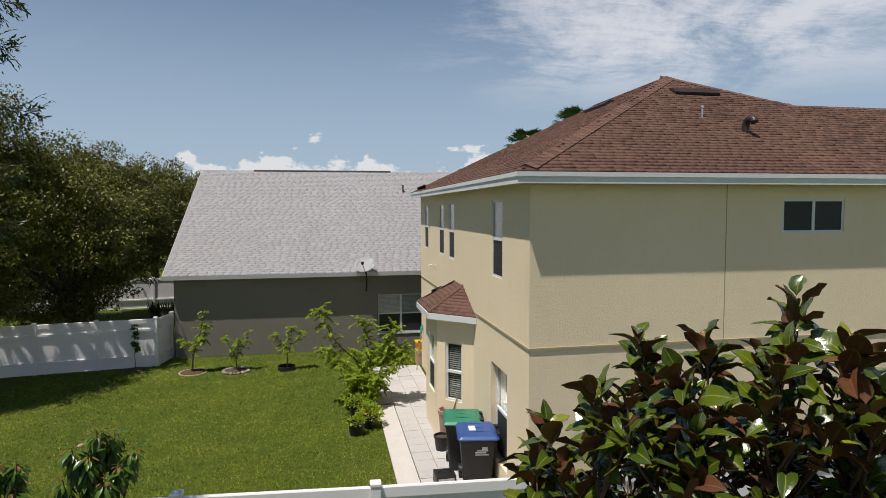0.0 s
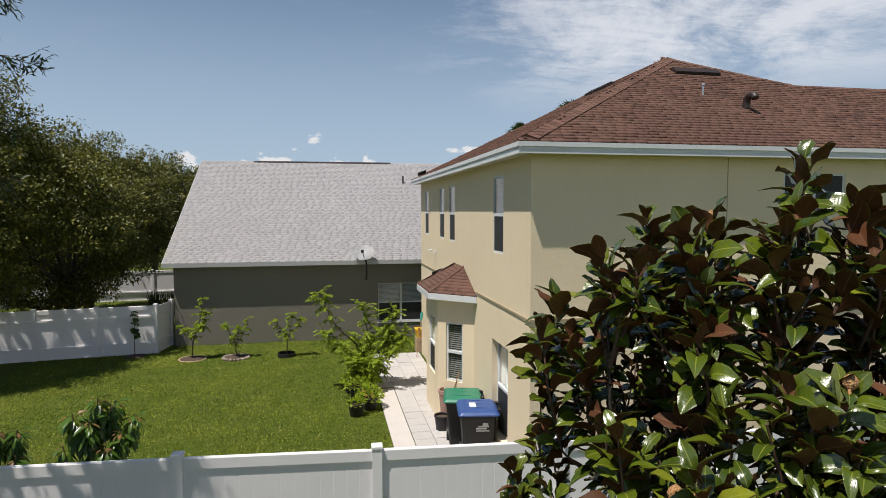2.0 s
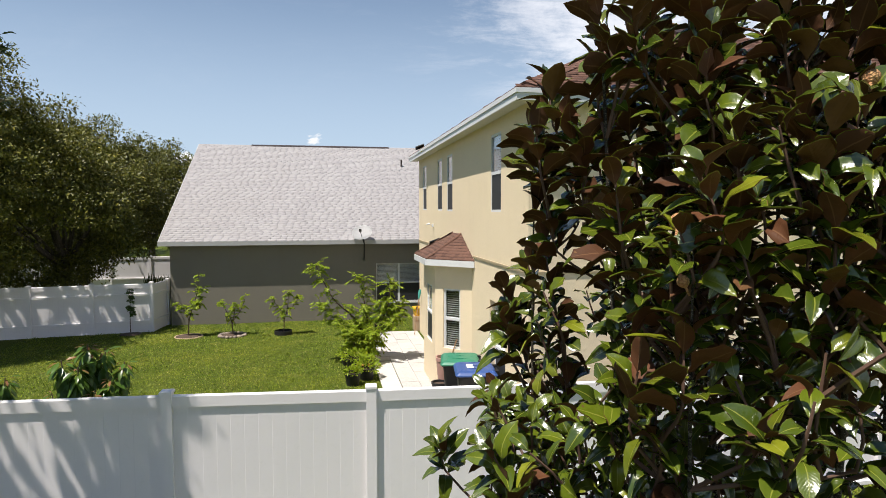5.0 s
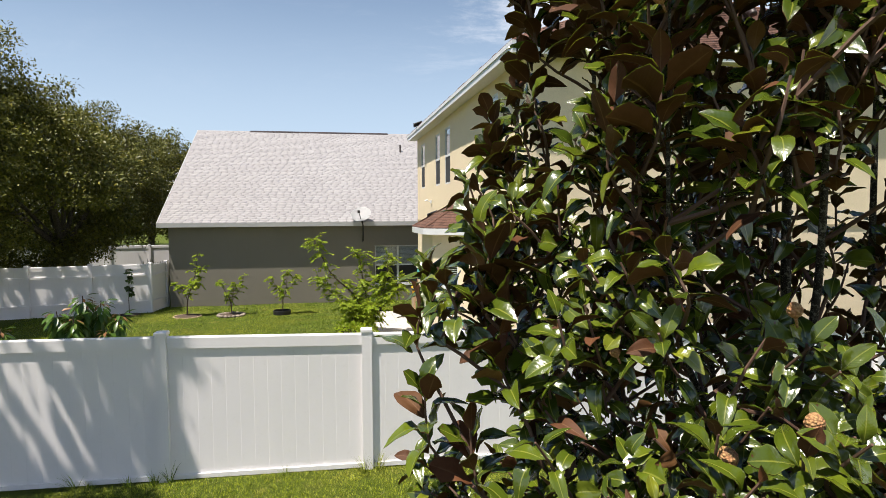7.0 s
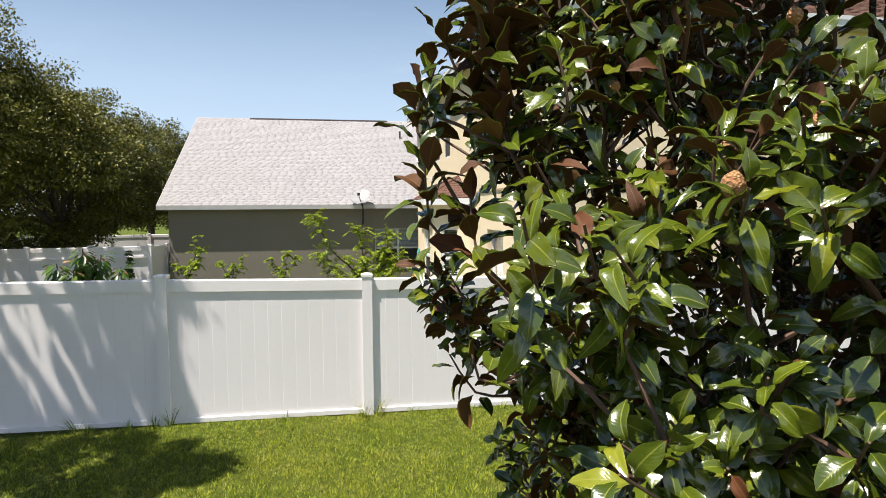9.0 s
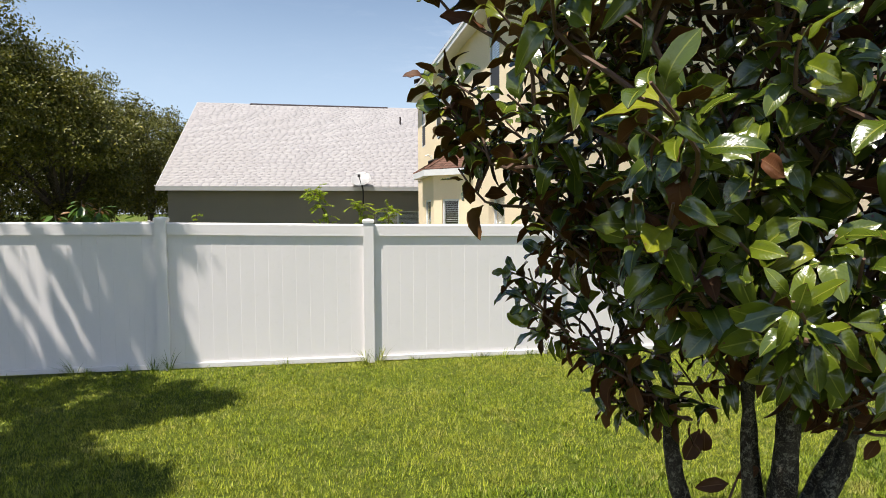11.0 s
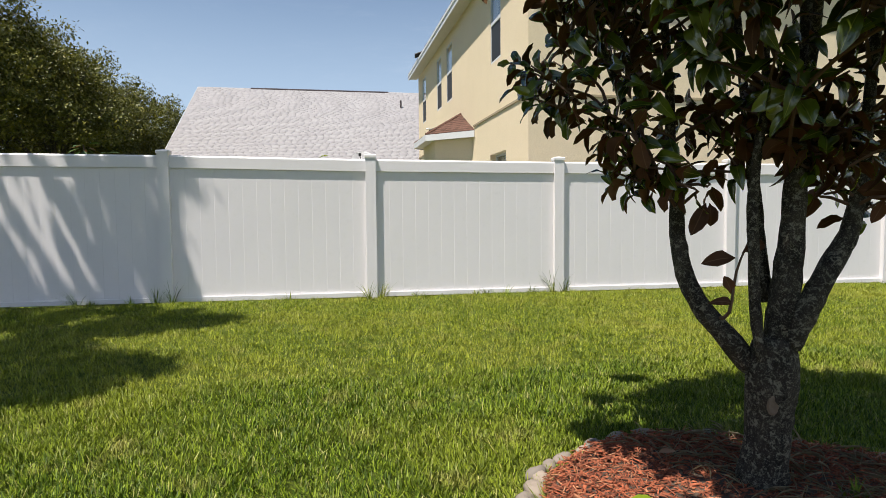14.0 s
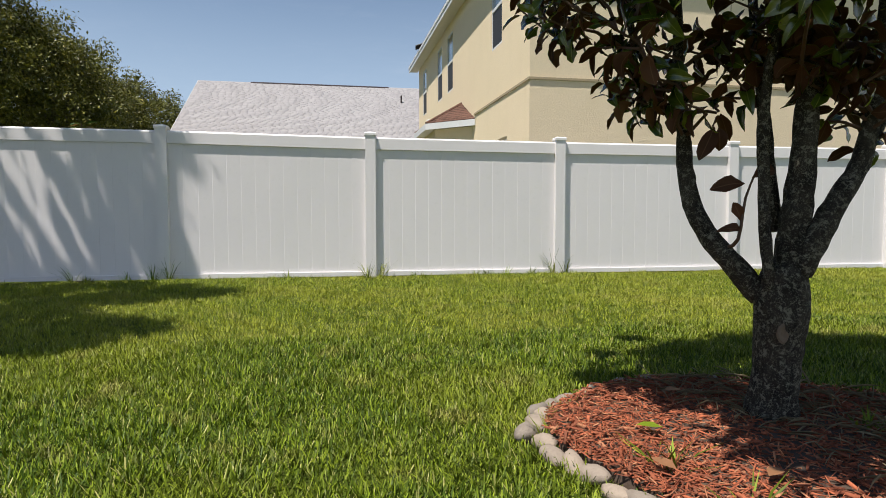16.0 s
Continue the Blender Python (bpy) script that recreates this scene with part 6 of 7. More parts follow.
def wheelie_bin(loc, rz, lid_mat, label, print_mark):
    t = thing("wheelie_bin", loc, label, "bin", "wheelie bins", rz=rz)

    def ring(w, d, z, y=0.0, r=0.05):
        pts = []
        for sx, sy, a0 in ((1, -1, -90), (1, 1, 0), (-1, 1, 90), (-1, -1, 180)):
            for k in range(4):
                a = radians(a0 + k * 30)
                pts.append((sx * (w / 2 - r) + r * math.cos(a), y + sy * (d / 2 - r) + r * math.sin(a), z))
        return pts

    bm = bmesh.new()
    loft(bm, [ring(0.46, 0.50, 0.03, 0.02), ring(0.48, 0.54, 0.2, 0.01), ring(0.58, 0.70, 0.9, -0.01), ring(0.58, 0.70, 0.93, -0.01), ring(0.63, 0.75, 0.935, -0.01), ring(0.63, 0.75, 0.985, -0.01)])
    part("body", bm, M_DARK, t, smooth=False)
    bm = bmesh.new()
    loft(bm, [ring(0.66, 0.80, 0.97, -0.03), ring(0.68, 0.82, 0.985, -0.03), ring(0.67, 0.81, 1.0, -0.03), ring(0.61, 0.74, 1.035, -0.03), ring(0.48, 0.6, 1.062, -0.03), ring(0.26, 0.36, 1.074, -0.03)])
    lid = part("lid", bm, lid_mat, t)
    for y in (-0.24, -0.04, 0.16):
        rib = bmesh.new()
        loft(rib, [[(x, y - 0.013, z - 0.03), (x, y - 0.009, z), (x, y + 0.009, z), (x, y + 0.013, z - 0.03)] for x, z in ((-0.3, 1.035), (-0.22, 1.066), (0.0, 1.084), (0.22, 1.066), (0.31, 1.036))])
        part("lid_rib", rib, lid_mat, lid)
    for y in (-0.22, 0.16):
        part("hinge", one_box((0.3, y - 0.05, 0.95), (0.375, y + 0.05, 1.035)), M_DARK, t, bevel=0.01)
    hb = bmesh.new()
    tube(hb, [(0.37, -0.27, 0.98), (0.37, 0.21, 0.98)], [0.018, 0.018], 8)
    part("handle", hb, M_DARK, t)
    for x in (-0.26, 0.26):
        w = bmesh.new()
        tube(w, [(x - 0.03, 0.27, 0.12), (x + 0.03, 0.27, 0.12)], [0.12, 0.12], 18)
        part("wheel", w, M_DARK, t)
    if print_mark:
        for k, (x0, x1, z0, z1) in enumerate(((-0.02, 0.16, 0.75, 0.775), (-0.05, 0.13, 0.71, 0.74), (0.06, 0.15, 0.78, 0.83), (-0.05, 0.17, 0.67, 0.69))):
            part("print_mark", one_box((x0, -0.362 + (0.85 - z1) * 0.1, z0), (x1, -0.345, z1)), M_WHITE_INK, t)
        part("lid_sticker", one_box((-0.14, -0.19, 1.0745), (-0.03, 0.03, 1.078)), M_WHITE_INK, lid)
    t.scale = (1.2, 1.15, 1.08)
    return t


wheelie_bin((2.2, 11.95, PATH_Z), -9, M_BLUE_LID, "black wheelie bin with a blue lid beside the wall", True)
wheelie_bin((2.09, 12.8, PATH_Z), -12, M_GREEN_LID, "black wheelie bin with a green lid beside the wall", False)


def pot(name, loc, r0, r1, h, mat, label, cat="pot", group="plant pots"):
    t = thing(name, loc, label, cat, group)
    bm = bmesh.new()
    lathe(bm, [(r0, 0), (r1, h * 0.9), (r1 + 0.015, h * 0.9), (r1 + 0.015, h), (r1 - 0.012, h), (r1 - 0.02, h - 0.06)], 20)
    part("pot_shell", bm, mat, t)
    s = bmesh.new()
    lathe(s, [(r1 - 0.02, h - 0.075), (r1 - 0.02, h - 0.05)], 16)
    part("soil", s, M_SOIL, t)
    return t


def leafy(t, z, r, n, size, mat, seed, flat=0.8, flowers=0):
    rng = np.random.default_rng(seed)
    d = unit(rng.normal(size=(n, 3)))
    d[:, 2] = np.abs(d[:, 2])
    p = d * (r * rng.uniform(0.2, 1, n) ** 0.5)[:, None] * np.array([1, 1, flat]) + np.array([0, 0, z])
    ax = unit(d + rng.normal(size=d.shape) * 0.4)
    nm = perp(ax, rng.normal(size=d.shape) * 0.5 + np.array([0, 0, 1.0]))
    ln = size * rng.uniform(0.6, 1.3, n)
    scatter_leaves("foliage", p, ax, nm, ln, ln * 0.42, LONG, LONG_F, [mat], parent=t)
    st = bmesh.new()
    for k in range(9):
        tube(st, [(0, 0, z - 0.1), tuple(p[k * (n // 9)])], [0.006, 0.003], 4)
    part("stalk_growth", st, M_TWIG, t)["kind"] = "stuff"
    for k in range(flowers):
        b = bmesh.new()
        bmesh.ops.create_icosphere(b, subdivisions=1, radius=0.035)
        f = part("flower", b, M_FLOWER, t)
        f.matrix_local = Matrix.Translation(tuple(p[k] * np.array([1, 1, 1.06])))


a = pot("plant_pot", (-0.07, 15.15, G), 0.15, 0.19, 0.32, M_DARK, "black plastic pot with a low green plant")
leafy(a, 0.3, 0.2, 160, 0.09, M_FEATHER, 1)
b = pot("plant_pot", (0.3, 15.6, G), 0.16, 0.2, 0.3, M_DARK, "black plastic pot with a leafy flowering plant")
leafy(b, 0.25, 0.36, 420, 0.09, M_FEATHER, 2, 1.1, 5)
for k, (x, y) in enumerate(((0.02, 16.6), (0.42, 17.0), (-0.1, 17.15))):
    c = pot("plant_pot", (x, y, G), 0.16, 0.2, 0.32, M_DARK, "black plastic nursery pot under the feathery tree")
    leafy(c, 0.3, 0.3, 200, 0.1, M_FEATHER, 10 + k)
d = pot("plant_pot", (1.15, 21.7, G), 0.14, 0.17, 0.26, M_DARK, "small black pot with a dark leafy plant")
leafy(d, 0.35, 0.28, 150, 0.13, M_MANGO, 4, 1.8)
pot("plant_pot", (1.83, 13.75, PATH_Z), 0.14, 0.18, 0.34, M_DARK, "black plastic pot beside the bins")
e = pot("planter", (2.04, 14.05, PATH_Z), 0.17, 0.23, 0.84, M_TERRACOTTA, "faded pink plastic planter behind the bins", "planter")


def long_tool(name, foot, top, mat, head_mat, label, cat, spread=0.09):
    t = thing(name, foot, label, cat, "garden tools")
    v = Vector(top) - Vector(foot)
    bm = bmesh.new()
    tube(bm, [v * 0.0, v], [0.014, 0.014], 8)
    part("handle", bm, mat, t)
    h = bmesh.new()
    rings = []
    for f, w in ((0.78, 0.33), (0.84, 0.78), (0.92, 1.0), (0.98, 0.67), (1.0, 0.22)):
        c, r = v * f, spread * w
        rings.append([(c.x + r * math.cos(k), c.y + r * 0.5 * math.sin(k), c.z) for k in np.arange(0, 6.2, 0.785)])
    loft(h, rings)
    part("head" if spread > 0.05 else "grip", h, head_mat, t)


long_tool("garden_tool", (2.06, 14.05, PATH_Z + 0.5), (2.28, 13.98, PATH_Z + 1.25), M_WOOD, M_WOOD, "wooden tool handle standing in a planter", "tool", 0.024)
long_tool("garden_net", (2.28, 20.75, PATH_Z), (2.5, 20.9, PATH_Z + 1.55), M_WOOD, M_TEAL, "long-handled teal net leaning on the wall", "tool", 0.055)


def crates():
    t = thing("cardboard_box", (2.66, 21.75, G), "tan cardboard box standing on the ground beside the house", "box")
    part("carton", one_box((-0.27, -0.22, 0), (0.27, 0.22, 0.52)), M_CARD, t, bevel=0.012)
    part("flap", one_box((-0.27, -0.235, 0.4), (0.27, -0.222, 0.52)), M_CARD, t)
    y = thing("storage_tub", (2.64, 21.73, G + 0.525), "yellow plastic tub on a cardboard box", "tub")
    bm = bmesh.new()
    loft(bm, [[(sx * w, sy * w * 0.75, z) for sx, sy in ((-1, -1), (1, -1), (1, 1), (-1, 1))] for w, z in ((0.22, 0), (0.255, 0.26), (0.275, 0.262), (0.275, 0.31), (0.25, 0.312))])
    part("tub", bm, M_YELLOW_PL, y, bevel=0.01)
    for x in (-0.15, 0.12):
        part("clip", one_box((x - 0.03, -0.215, 0.26), (x + 0.03, -0.19, 0.35)), M_DARK, y)


crates()


def tool_box():
    t = thing("tool_box", (1.55, 12.0, PATH_Z), "black plastic case with a silver front on the path", "case")
    part("case", one_box((-0.2, -0.2, 0), (0.2, 0.2, 0.24)), M_DARK, t, bevel=0.02)
    part("panel", one_box((-0.16, -0.206, 0.1), (0.16, -0.198, 0.2)), M_METAL, t)
    h = bmesh.new()
    tube(h, smooth_line([(-0.12, 0, 0.23), (-0.1, 0, 0.3), (0.1, 0, 0.3), (0.12, 0, 0.23)], 3), [0.014] * 10, 8)
    part("handle", h, M_DARK, t)


tool_box()

def spiky_pot(loc, h, seed):
    """A dark pot with a stiff strap-leaved plant."""
    rng = np.random.default_rng(seed)
    t = thing("plant_pot", loc, "dark pot with a spiky dark plant before the far fence", "pot", "plant pots")
    bm = bmesh.new()
    lathe(bm, [(0.2, 0.0), (0.27, 0.45), (0.29, 0.47), (0.27, 0.49), (0.24, 0.44), (0.02, 0.43)], 18)
    part("pot", bm, M_DARK, t)
    n = 46
    a = rng.uniform(0, 6.283, n)
    ax = unit(np.stack([np.cos(a) * rng.uniform(0.1, 0.7, n), np.sin(a) * rng.uniform(0.1, 0.7, n), np.ones(n)], 1))
    nm = perp(ax, np.stack([np.cos(a), np.sin(a), np.full(n, -0.3)], 1))
    base = np.stack([0.06 * np.cos(a), 0.06 * np.sin(a), np.full(n, 0.43)], 1)
    scatter_leaves("foliage", base, ax, nm, (h - 0.45) * rng.uniform(0.6, 1.1, n), np.full(n, 0.05), LONG, LONG_F, [M_LAUREL], parent=t)


spiky_pot((-8.9, 31.4, -0.27), 1.35, 5)
spiky_pot((-8.3, 31.6, -0.27), 1.25, 6)

# ---- planting rings on the far lawn ----


def lumpy(r, seed, squash=0.65):
    rng = random.Random(seed)
    bm = bmesh.new()
    bmesh.ops.create_icosphere(bm, subdivisions=2, radius=r)
    o = Vector((rng.uniform(0, 50), 0, 0))
    for v in bm.verts:
        v.co *= 1 + 0.3 * noise.noise(v.co * (1.2 / r) + o)
        v.co.z *= squash
    return bm


STONE_KINDS = []
for k in range(6):
    ob = part("stone", lumpy(1.0, 80 + k), M_STONE, None, smooth=True)
    STONE_KINDS.append(ob.data)
    bpy.data.objects.remove(ob)


def ring_bed(name, loc, r, kind, label, seed):
    rng = random.Random(seed)
    t = thing(name, loc, label, "planting ring", "planting rings")
    s = bmesh.new()
    lathe(s, [(r, -0.03), (r * 0.95, 0.025), (r * 0.4, 0.05), (0.02, 0.055)], 24)
    part("soil", s, M_SOIL, t)
    if kind == "stones":
        n = int(2 * math.pi * r / 0.13)
        for k in range(n):
            a = 2 * math.pi * k / n
            ob = hang(new("stone", rng.choice(STONE_KINDS)), t)
            q = rng.uniform(0.06, 0.085)
            ob.matrix_local = pose(r * math.cos(a), r * math.sin(a), 0.03, 0, 0, rng.uniform(0, 360)) @ Matrix.Diagonal((q, q * 0.8, q, 1))
    elif kind == "ring":
        b = bmesh.new()
        lathe(b, [(r, -0.02), (r, 0.15), (r - 0.015, 0.155), (r - 0.02, 0.02)], 28)
        part("ring", b, M_DARK, t)
    elif kind == "edge":
        b = bmesh.new()
        lathe(b, [(r + 0.05, -0.01), (r + 0.04, 0.022), (r, 0.022), (r - 0.02, 0.0)], 28)
        part("edging", b, M_CARD, t)


ring_bed("planting_ring", (-5.3, 22.1, G), 0.42, "edge", "tan edged round bed on the lawn", 1)
ring_bed("planting_ring", (-3.85, 21.95, G), 0.42, "stones", "round bed edged with pale stones", 2)
ring_bed("planting_ring", (-2.15, 21.8, G), 0.3, "ring", "round bed in a black plastic ring", 3)
ring_bed("planting_ring", (-7.35, 22.85, G), 0.36, "bare", "bare soil round a thin sapling", 4)

# ---- fixtures on the houses ----


def satellite_dish():
    t = thing("satellite_dish", (0.72, 24.05, 2.4), "pale grey satellite dish on a dark wall bracket", "satellite dish")
    bm = bmesh.new()
    tube(bm, smooth_line([(0.08, 0.6, -0.3), (0.08, 0.1, -0.27), (0.08, -0.06, -0.16), (0.08, -0.06, 0.3), (0.02, -0.1, 0.68)], 3), [0.03] * 13, 8)
    part("mast", bm, M_DARK, t)
    part("wall_plate", one_box((0.0, 0.585, -0.46), (0.16, 0.6, -0.14)), M_DARK, t)
    d = bmesh.new()
    rings = []
    for k in range(6):
        r = 0.37 * k / 5
        rings.append([(max(r, 0.004) * math.cos(a) * 1.0, max(r, 0.004) * math.sin(a) * 0.92, 0.32 * r * r) for a in np.arange(0, 6.28, math.pi / 14)])
    loft(d, rings, cap=False)
    bmesh.ops.solidify(d, geom=list(d.faces), thickness=0.012)
    dish = part("reflector", d, M_DISH, t, smooth=True)
    dish.matrix_local = Matrix.Translation((0.0, -0.12, 0.75)) @ Matrix.Scale(1.08, 4) @ Euler((radians(46), radians(-14), 0)).to_matrix().to_4x4()
    arm = bmesh.new()
    tube(arm, [(0.04, -0.12, 0.42), (-0.1, -0.5, 0.84)], [0.015, 0.012], 6)
    part("feed_arm", arm, M_DARK, t)
    part("feed_horn", one_box((-0.15, -0.56, 0.81), (-0.05, -0.46, 0.92)), M_DARK, t, bevel=0.015)


satellite_dish()


def eave_light(loc, label):
    t = thing("solar_light", loc, label, "light", "solar lights")
    p = part("solar_panel", one_box((-0.14, -0.1, 0.1), (0.14, 0.1, 0.125)), M_DARK, t, bevel=0.006)
    p.matrix_local = Euler((radians(-25), radians(-20), 0)).to_matrix().to_4x4()
    b = bmesh.new()
    tube(b, [(0.05, 0, 0.0), (0.0, 0, 0.11)], [0.015, 0.015], 6)
    part("bracket", b, M_DARK, t)


eave_light((2.3, 19.3, 5.9), "small dark solar light on the roof edge")
eave_light((2.15, 15.9, 3.1), "small dark solar light on the bay roof")


def wall_bracket():
    t = thing("wall_camera", (2.54, 18.6, 3.55), "small pale camera on a wall bracket", "camera")
    part("base", one_box((-0.02, -0.05, -0.05), (0.02, 0.05, 0.05)), M_TRIM, t, bevel=0.006)
    b = bmesh.new()
    tube(b, [(0, 0, 0), (-0.12, -0.05, 0.03)], [0.009, 0.009], 6)
    tube(b, [(-0.1, -0.08, 0.05), (-0.2, -0.05, 0.03)], [0.024, 0.024], 8)
    part("arm", b, M_TRIM, t)


wall_bracket()

# ---- mulched bed under the magnolia ----
BX, BY, BR = 0.75, 2.05, 0.77


def bed_r(a):
    return BR * (1 + 0.06 * math.sin(3 * a + 1) + 0.04 * math.sin(5 * a))


def mulch_bed():
    rng = random.Random(31)
    g0 = 0.05
    t = thing("mulch_bed", (BX, BY, g0), "round red wood-mulch bed edged with river stones", "mulch bed")
    bm = bmesh.new()
    rings = [[(bed_r(a) * f * math.cos(a), bed_r(a) * f * math.sin(a), z) for a in np.arange(0, 6.28, math.pi / 20)] for f, z in ((0.96, -0.05), (0.93, 0.0), (0.7, 0.012), (0.3, 0.02), (0.01, 0.022))]
    loft(bm, rings)
    part("soil", bm, M_SOIL, t)
    n = 54
    for k in range(n):
        a = 2 * math.pi * k / n + rng.uniform(-0.05, 0.05)
        r = bed_r(a) + rng.uniform(-0.02, 0.03)
        ob = hang(new("stone", rng.choice(STONE_KINDS)), t)
        s = rng.uniform(0.036, 0.058)
        ob.matrix_local = pose(r * math.cos(a), r * math.sin(a), -0.02, rng.uniform(-15, 15), rng.uniform(-15, 15), math.degrees(a) + 90 + rng.uniform(-30, 30)) @ Matrix.Diagonal((s * rng.uniform(1.1, 1.5), s * 0.78, s * rng.uniform(0.75, 0.95), 1))
    # shredded wood chips
    r2 = np.random.default_rng(32)
    m = 14000
    a, r = r2.uniform(0, 6.283, m), np.sqrt(r2.uniform(0, 1, m))
    R = np.array([bed_r(q) for q in a]) * 0.95 * r
    p = np.stack([R * np.cos(a), R * np.sin(a), 0.006 + 0.026 * r2.random(m)], 1)
    ax = unit(np.stack([r2.normal(size=m), r2.normal(size=m), r2.normal(size=m) * 0.22], 1))
    nm = perp(ax, r2.normal(size=(m, 3)) * 0.5 + np.array([0, 0, 1.0]))
    ln = r2.uniform(0.012, 0.05, m)
    wd = r2.uniform(0.0009, 0.0028, m) * r2.choice([1.0, 1.0, 1.0, 2.2], m)
    T = np.array([(-1, -0.5, 0), (1, -0.5, 0), (0.8, 0.5, 0), (-0.7, 0.55, 0), (-1, -0.5, -0.06), (1, -0.5, -0.06), (0.8, 0.5, -0.06), (-0.7, 0.55, -0.06)])
    F = np.array([(0, 1, 2, 3), (0, 4, 5, 1), (1, 5, 6, 2), (2, 6, 7, 3), (3, 7, 4, 0)])
    scatter_leaves("chip_litter", p, ax, nm, ln, wd, T, [F], [M_MULCH], parent=t)
    # dry straw among the chips
    m = 700
    a, r = r2.uniform(-1.6, 1.9, m), np.sqrt(r2.uniform(0, 1, m))
    p = np.stack([BR * 0.9 * r * np.cos(a), BR * 0.9 * r * np.sin(a), 0.03 + 0.02 * r2.random(m)], 1)
    ax = unit(np.stack([r2.normal(size=m), r2.normal(size=m), r2.normal(size=m) * 0.15], 1))
    nm = perp(ax, r2.normal(size=(m, 3)) * 0.3 + np.array([0, 0, 1.0]))
    scatter_leaves("straw", p, ax, nm, r2.uniform(0.05, 0.16, m), np.full(m, 0.0035), LONG, LONG_F, [M_STRAW], parent=t)
    return t


M_STRAW = leaf("dry_straw", (0.30, 0.24, 0.14), (0.20, 0.16, 0.09), (0.38, 0.32, 0.2), 0.7, 0.1)
M_DEAD = leaf("fallen_brown_leaf", (0.30, 0.16, 0.06), (0.22, 0.1, 0.05), (0.35, 0.2, 0.08), 0.6, 0.1)
mulch_bed()

for k, (x, y, rz, mat, lab) in enumerate(((0.36, 2.13, 70, M_FEATHER, "fallen green magnolia leaf on the mulch"), (0.22, 1.83, 20, M_DEAD, "fallen brown magnolia leaf on the mulch"), (0.5, 1.78, 120, M_DEAD, "fallen brown magnolia leaf on the mulch"), (0.66, 2.5, 100, M_DEAD, "fallen brown magnolia leaf on the mulch"))):
    me = mesh_np("fallen_leaf", LONG * np.array([0.04, 0.085, 0.07]), LONG_F, [mat], smooth=True)
    ob = tagged(new("fallen_leaf", me), lab, "leaf", "fallen leaves")
    ob.matrix_world = pose(x, y, 0.098, 8, -6, rz)

# ---- grass ----
BLADE = np.array([(-0.5, 0, 0), (0.5, 0, 0), (0.42, 0.55, 0.06), (-0.42, 0.55, 0.06), (0, 1, 0.26)])
BLADE_F = [np.array([(0, 1, 2, 3)]), np.array([(3, 2, 4)])]
BLUNT = np.array([(-0.5, 0, 0), (0.5, 0, 0), (0.34, 1, 0.2), (-0.26, 0.93, 0.18)])
BLUNT_F = [np.array([(0, 1, 2, 3)])]
SHORT, SHORT_F = np.array([(-0.5, 0, 0), (0.5, 0, 0), (0, 1, 0.15)]), [np.array([(0, 1, 2)])]


def ground_np(x, y):
    t = np.clip((y - 8.05) / 1.2, 0, 1)
    return GROUND_FAR * t * t * (3 - 2 * t) + 0.06 * np.exp(-((x - 0.8) ** 2 + (y - 2.1) ** 2) / 0.5) + 0.012 * np.sin(x * 1.7 + y) * np.cos(y * 1.3)


def grass(name, x0, x1, y0, y1, density, height, width, seed, lean=0.45, keep=None, label="", per=22, shape=None, mat=None, flare=15):
    rng = np.random.default_rng(seed)
    # tufts, each a spray of blades leaning outwards
    m = max(1, int((x1 - x0) * (y1 - y0) * density / per))
    tx, ty = rng.uniform(x0, x1, m), rng.uniform(y0, y1, m)
    size = rng.uniform(0.55, 1.3, m) * (1 + 0.2 * np.sin(tx * 5.1 + 1.3 * np.sin(ty * 3.7)) * np.sin(ty * 6.3))
    lx, ly = rng.normal(0, 0.22, m), rng.normal(0, 0.22, m)
    x = np.repeat(tx, per) + rng.normal(0, 0.016, m * per)
    y = np.repeat(ty, per) + rng.normal(0, 0.016, m * per)
    size, lx, ly, cx, cy = (np.repeat(q, per) for q in (size, lx, ly, tx, ty))
    if keep is not None:
        ok = keep(x, y)
        x, y, size, lx, ly, cx, cy = (q[ok] for q in (x, y, size, lx, ly, cx, cy))
    n = len(x)
    p = np.stack([x, y, ground_np(x, y) - 0.006], 1)
    out = np.stack([(x - cx) * flare + lx, (y - cy) * flare + ly], 1) + rng.normal(0, lean * 0.7, (n, 2))
    ax = unit(np.concatenate([out, np.full((n, 1), 1.0)], 1))
    a = np.arctan2(out[:, 1], out[:, 0])
    nm = perp(ax, np.stack([np.cos(a), np.sin(a), np.full(n, -0.3)], 1) + rng.normal(size=(n, 3)) * 0.25)
    ln = height * rng.uniform(0.55, 1.25, n) * size
    ob = scatter_leaves(name, p, ax, nm, ln, width * rng.uniform(0.7, 1.3, n), *(shape or (BLADE, BLADE_F)), [mat or M_BLADE], kind="stuff", label=label)
    ob["category"] = "grass"
    return ob


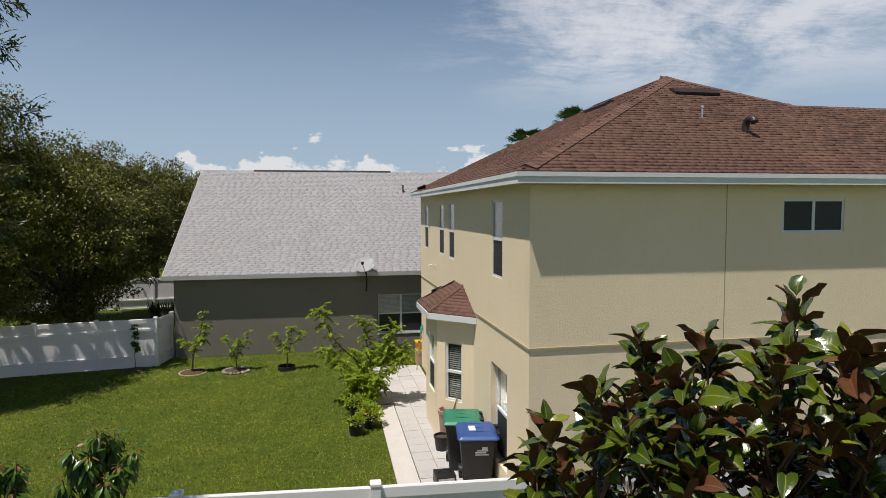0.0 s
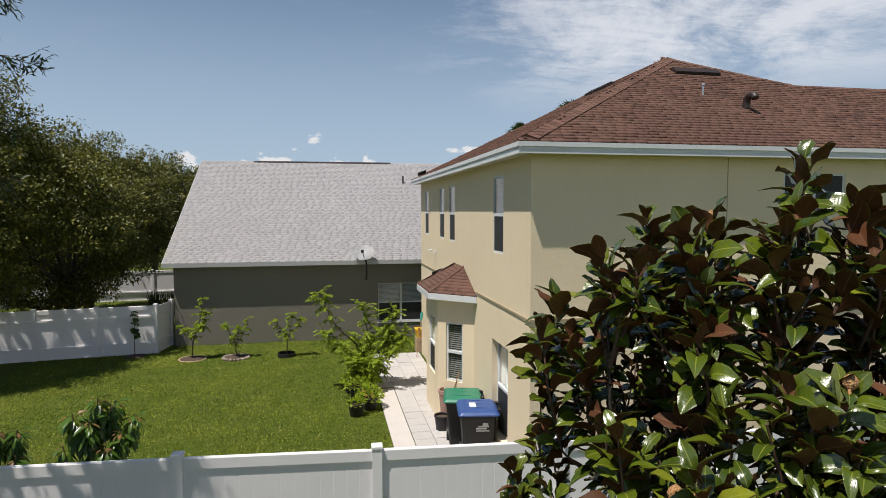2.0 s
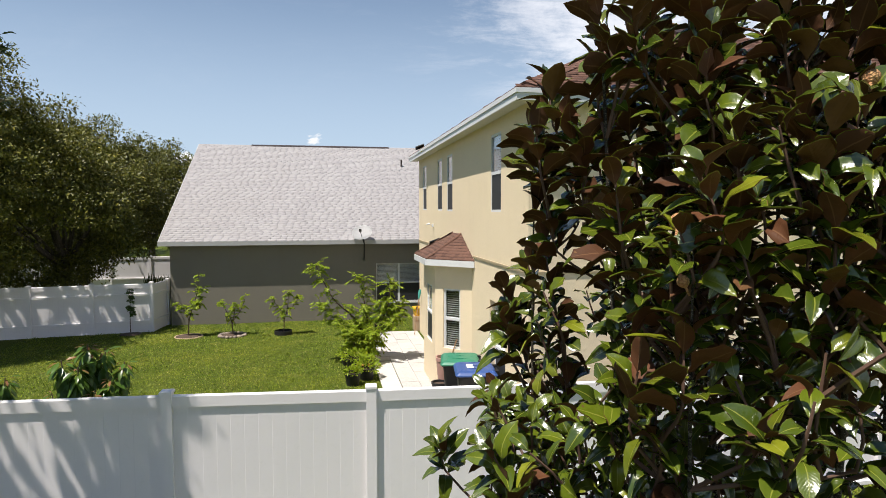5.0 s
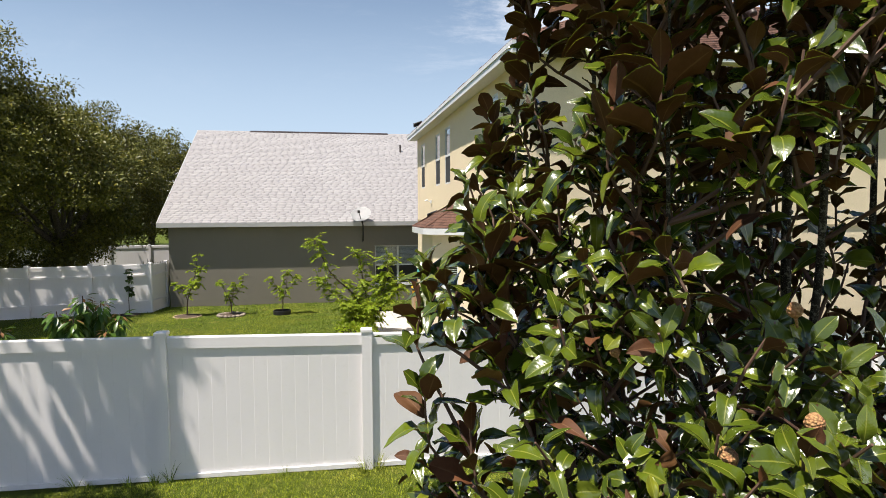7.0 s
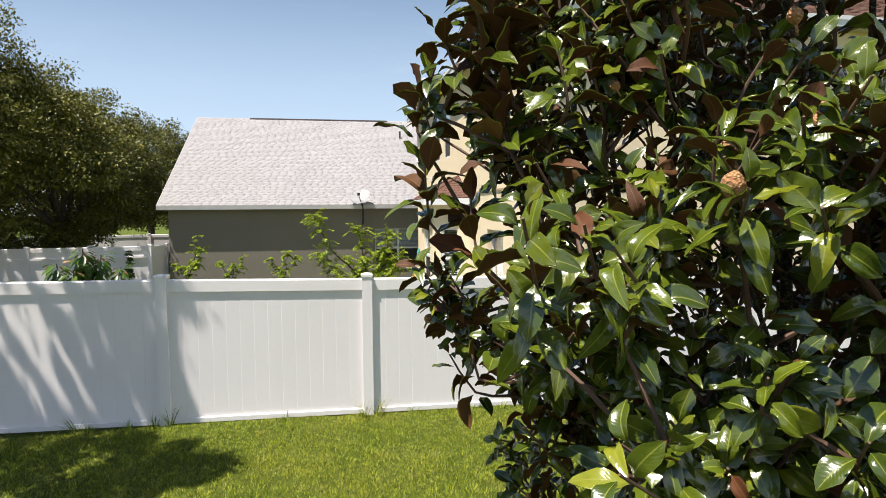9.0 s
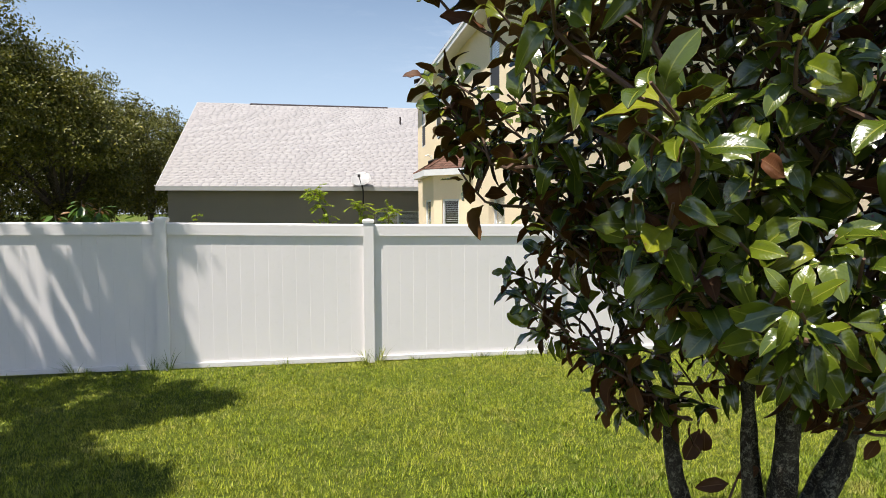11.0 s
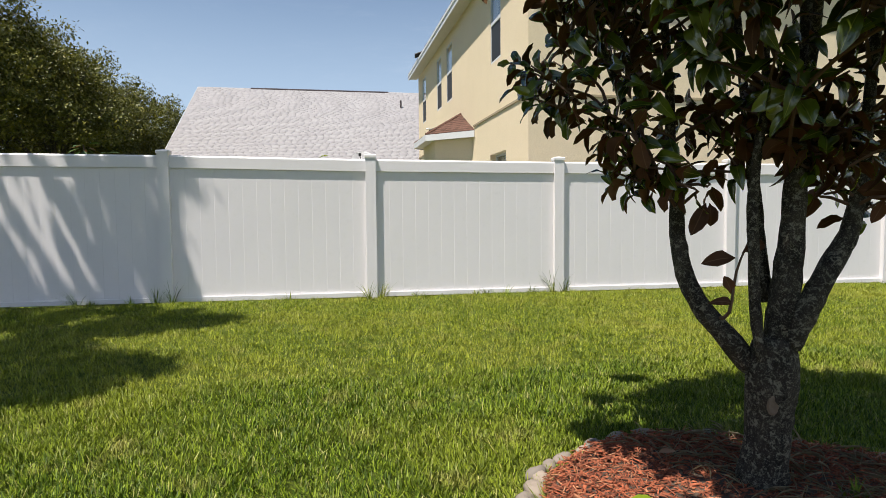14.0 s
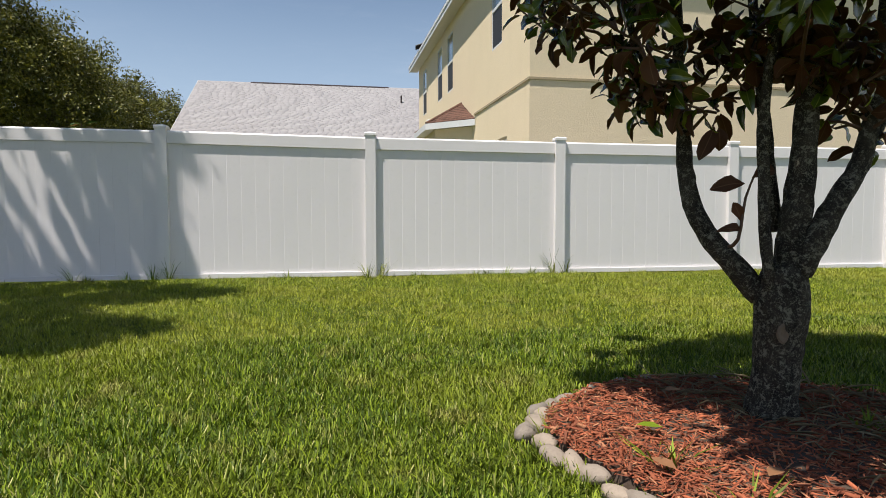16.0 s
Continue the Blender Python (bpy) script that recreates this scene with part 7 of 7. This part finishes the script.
def outside_bed(x, y):
    a = np.arctan2(y - BY, x - BX)
    r = BR * (1 + 0.06 * np.sin(3 * a + 1) + 0.04 * np.sin(5 * a)) - 0.04
    return (x - BX) ** 2 + (y - BY) ** 2 > r * r


def seen_near(x, y):
    """The wedge of lawn before the low viewpoint."""
    dx, dy = x + 0.7, y - 0.39
    dep, rt = dx * 0.19 + dy * 0.982, dx * 0.982 - dy * 0.19
    return (np.abs(rt) < 0.78 * dep + 0.15) & (dep > 1.2) & outside_bed(x, y)


grass("grass", -3.5, 5.0, 1.2, 4.2, 16500, 0.043, 0.0048, 71, 0.5, seen_near, "dense mown grass blades on the near lawn", 6, (BLUNT, BLUNT_F), None, 11)
grass("grass", -6.5, 8.5, 4.2, 7.98, 8000, 0.042, 0.006, 72, 0.5, seen_near, "mown grass running up to the white fence", 6, (SHORT, SHORT_F), M_BLADE_DRY)
grass("grass", -10.5, 2.4, 9.3, 24.4, 1500, 0.05, 0.018, 73, 0.9, lambda x, y: (x < 0.6) | (y > 21.4), "mown grass on the lawn between the houses", 3, (SHORT, SHORT_F))
grass("tall_grass", -6.5, 8.5, 7.75, 8.25, 420, 0.13, 0.006, 74, 0.4, lambda x, y: np.abs(y - (8.08 - 0.0448 * (x + 2.58)) + 0.09) < 0.05, "uncut grass along the foot of the fence")
grass("weeds", 0.05, 1.4, 1.4, 2.05, 260, 0.13, 0.009, 75, 0.6, lambda x, y: (x - BX) ** 2 + (y - BY) ** 2 < 0.62, "long weed blades growing in the mulch")
grass("weeds", -0.1, 0.6, 1.35, 2.7, 900, 0.075, 0.0045, 76, 0.6, lambda x, y: ((x - BX) ** 2 + (y - BY) ** 2 < 0.7) & (x < 0.3), "sparse grass growing through the mulch")
grass("weeds", 0.6, 2.0, 2.5, 3.0, 260, 0.07, 0.004, 77, 0.8, None, "long grass flopping over the bed's edge")
for k, (x, y) in enumerate(((-2.68, 7.95), (-2.5, 7.95), (-0.2, 7.86), (-0.07, 7.86), (2.22, 7.76), (2.36, 7.76), (-3.6, 8.0))):
    grass("grass_tuft", x - 0.04, x + 0.04, y - 0.03, y + 0.03, 1800, 0.26, 0.007, 90 + k, 0.3, None, "tall green grass tuft at a fence post")
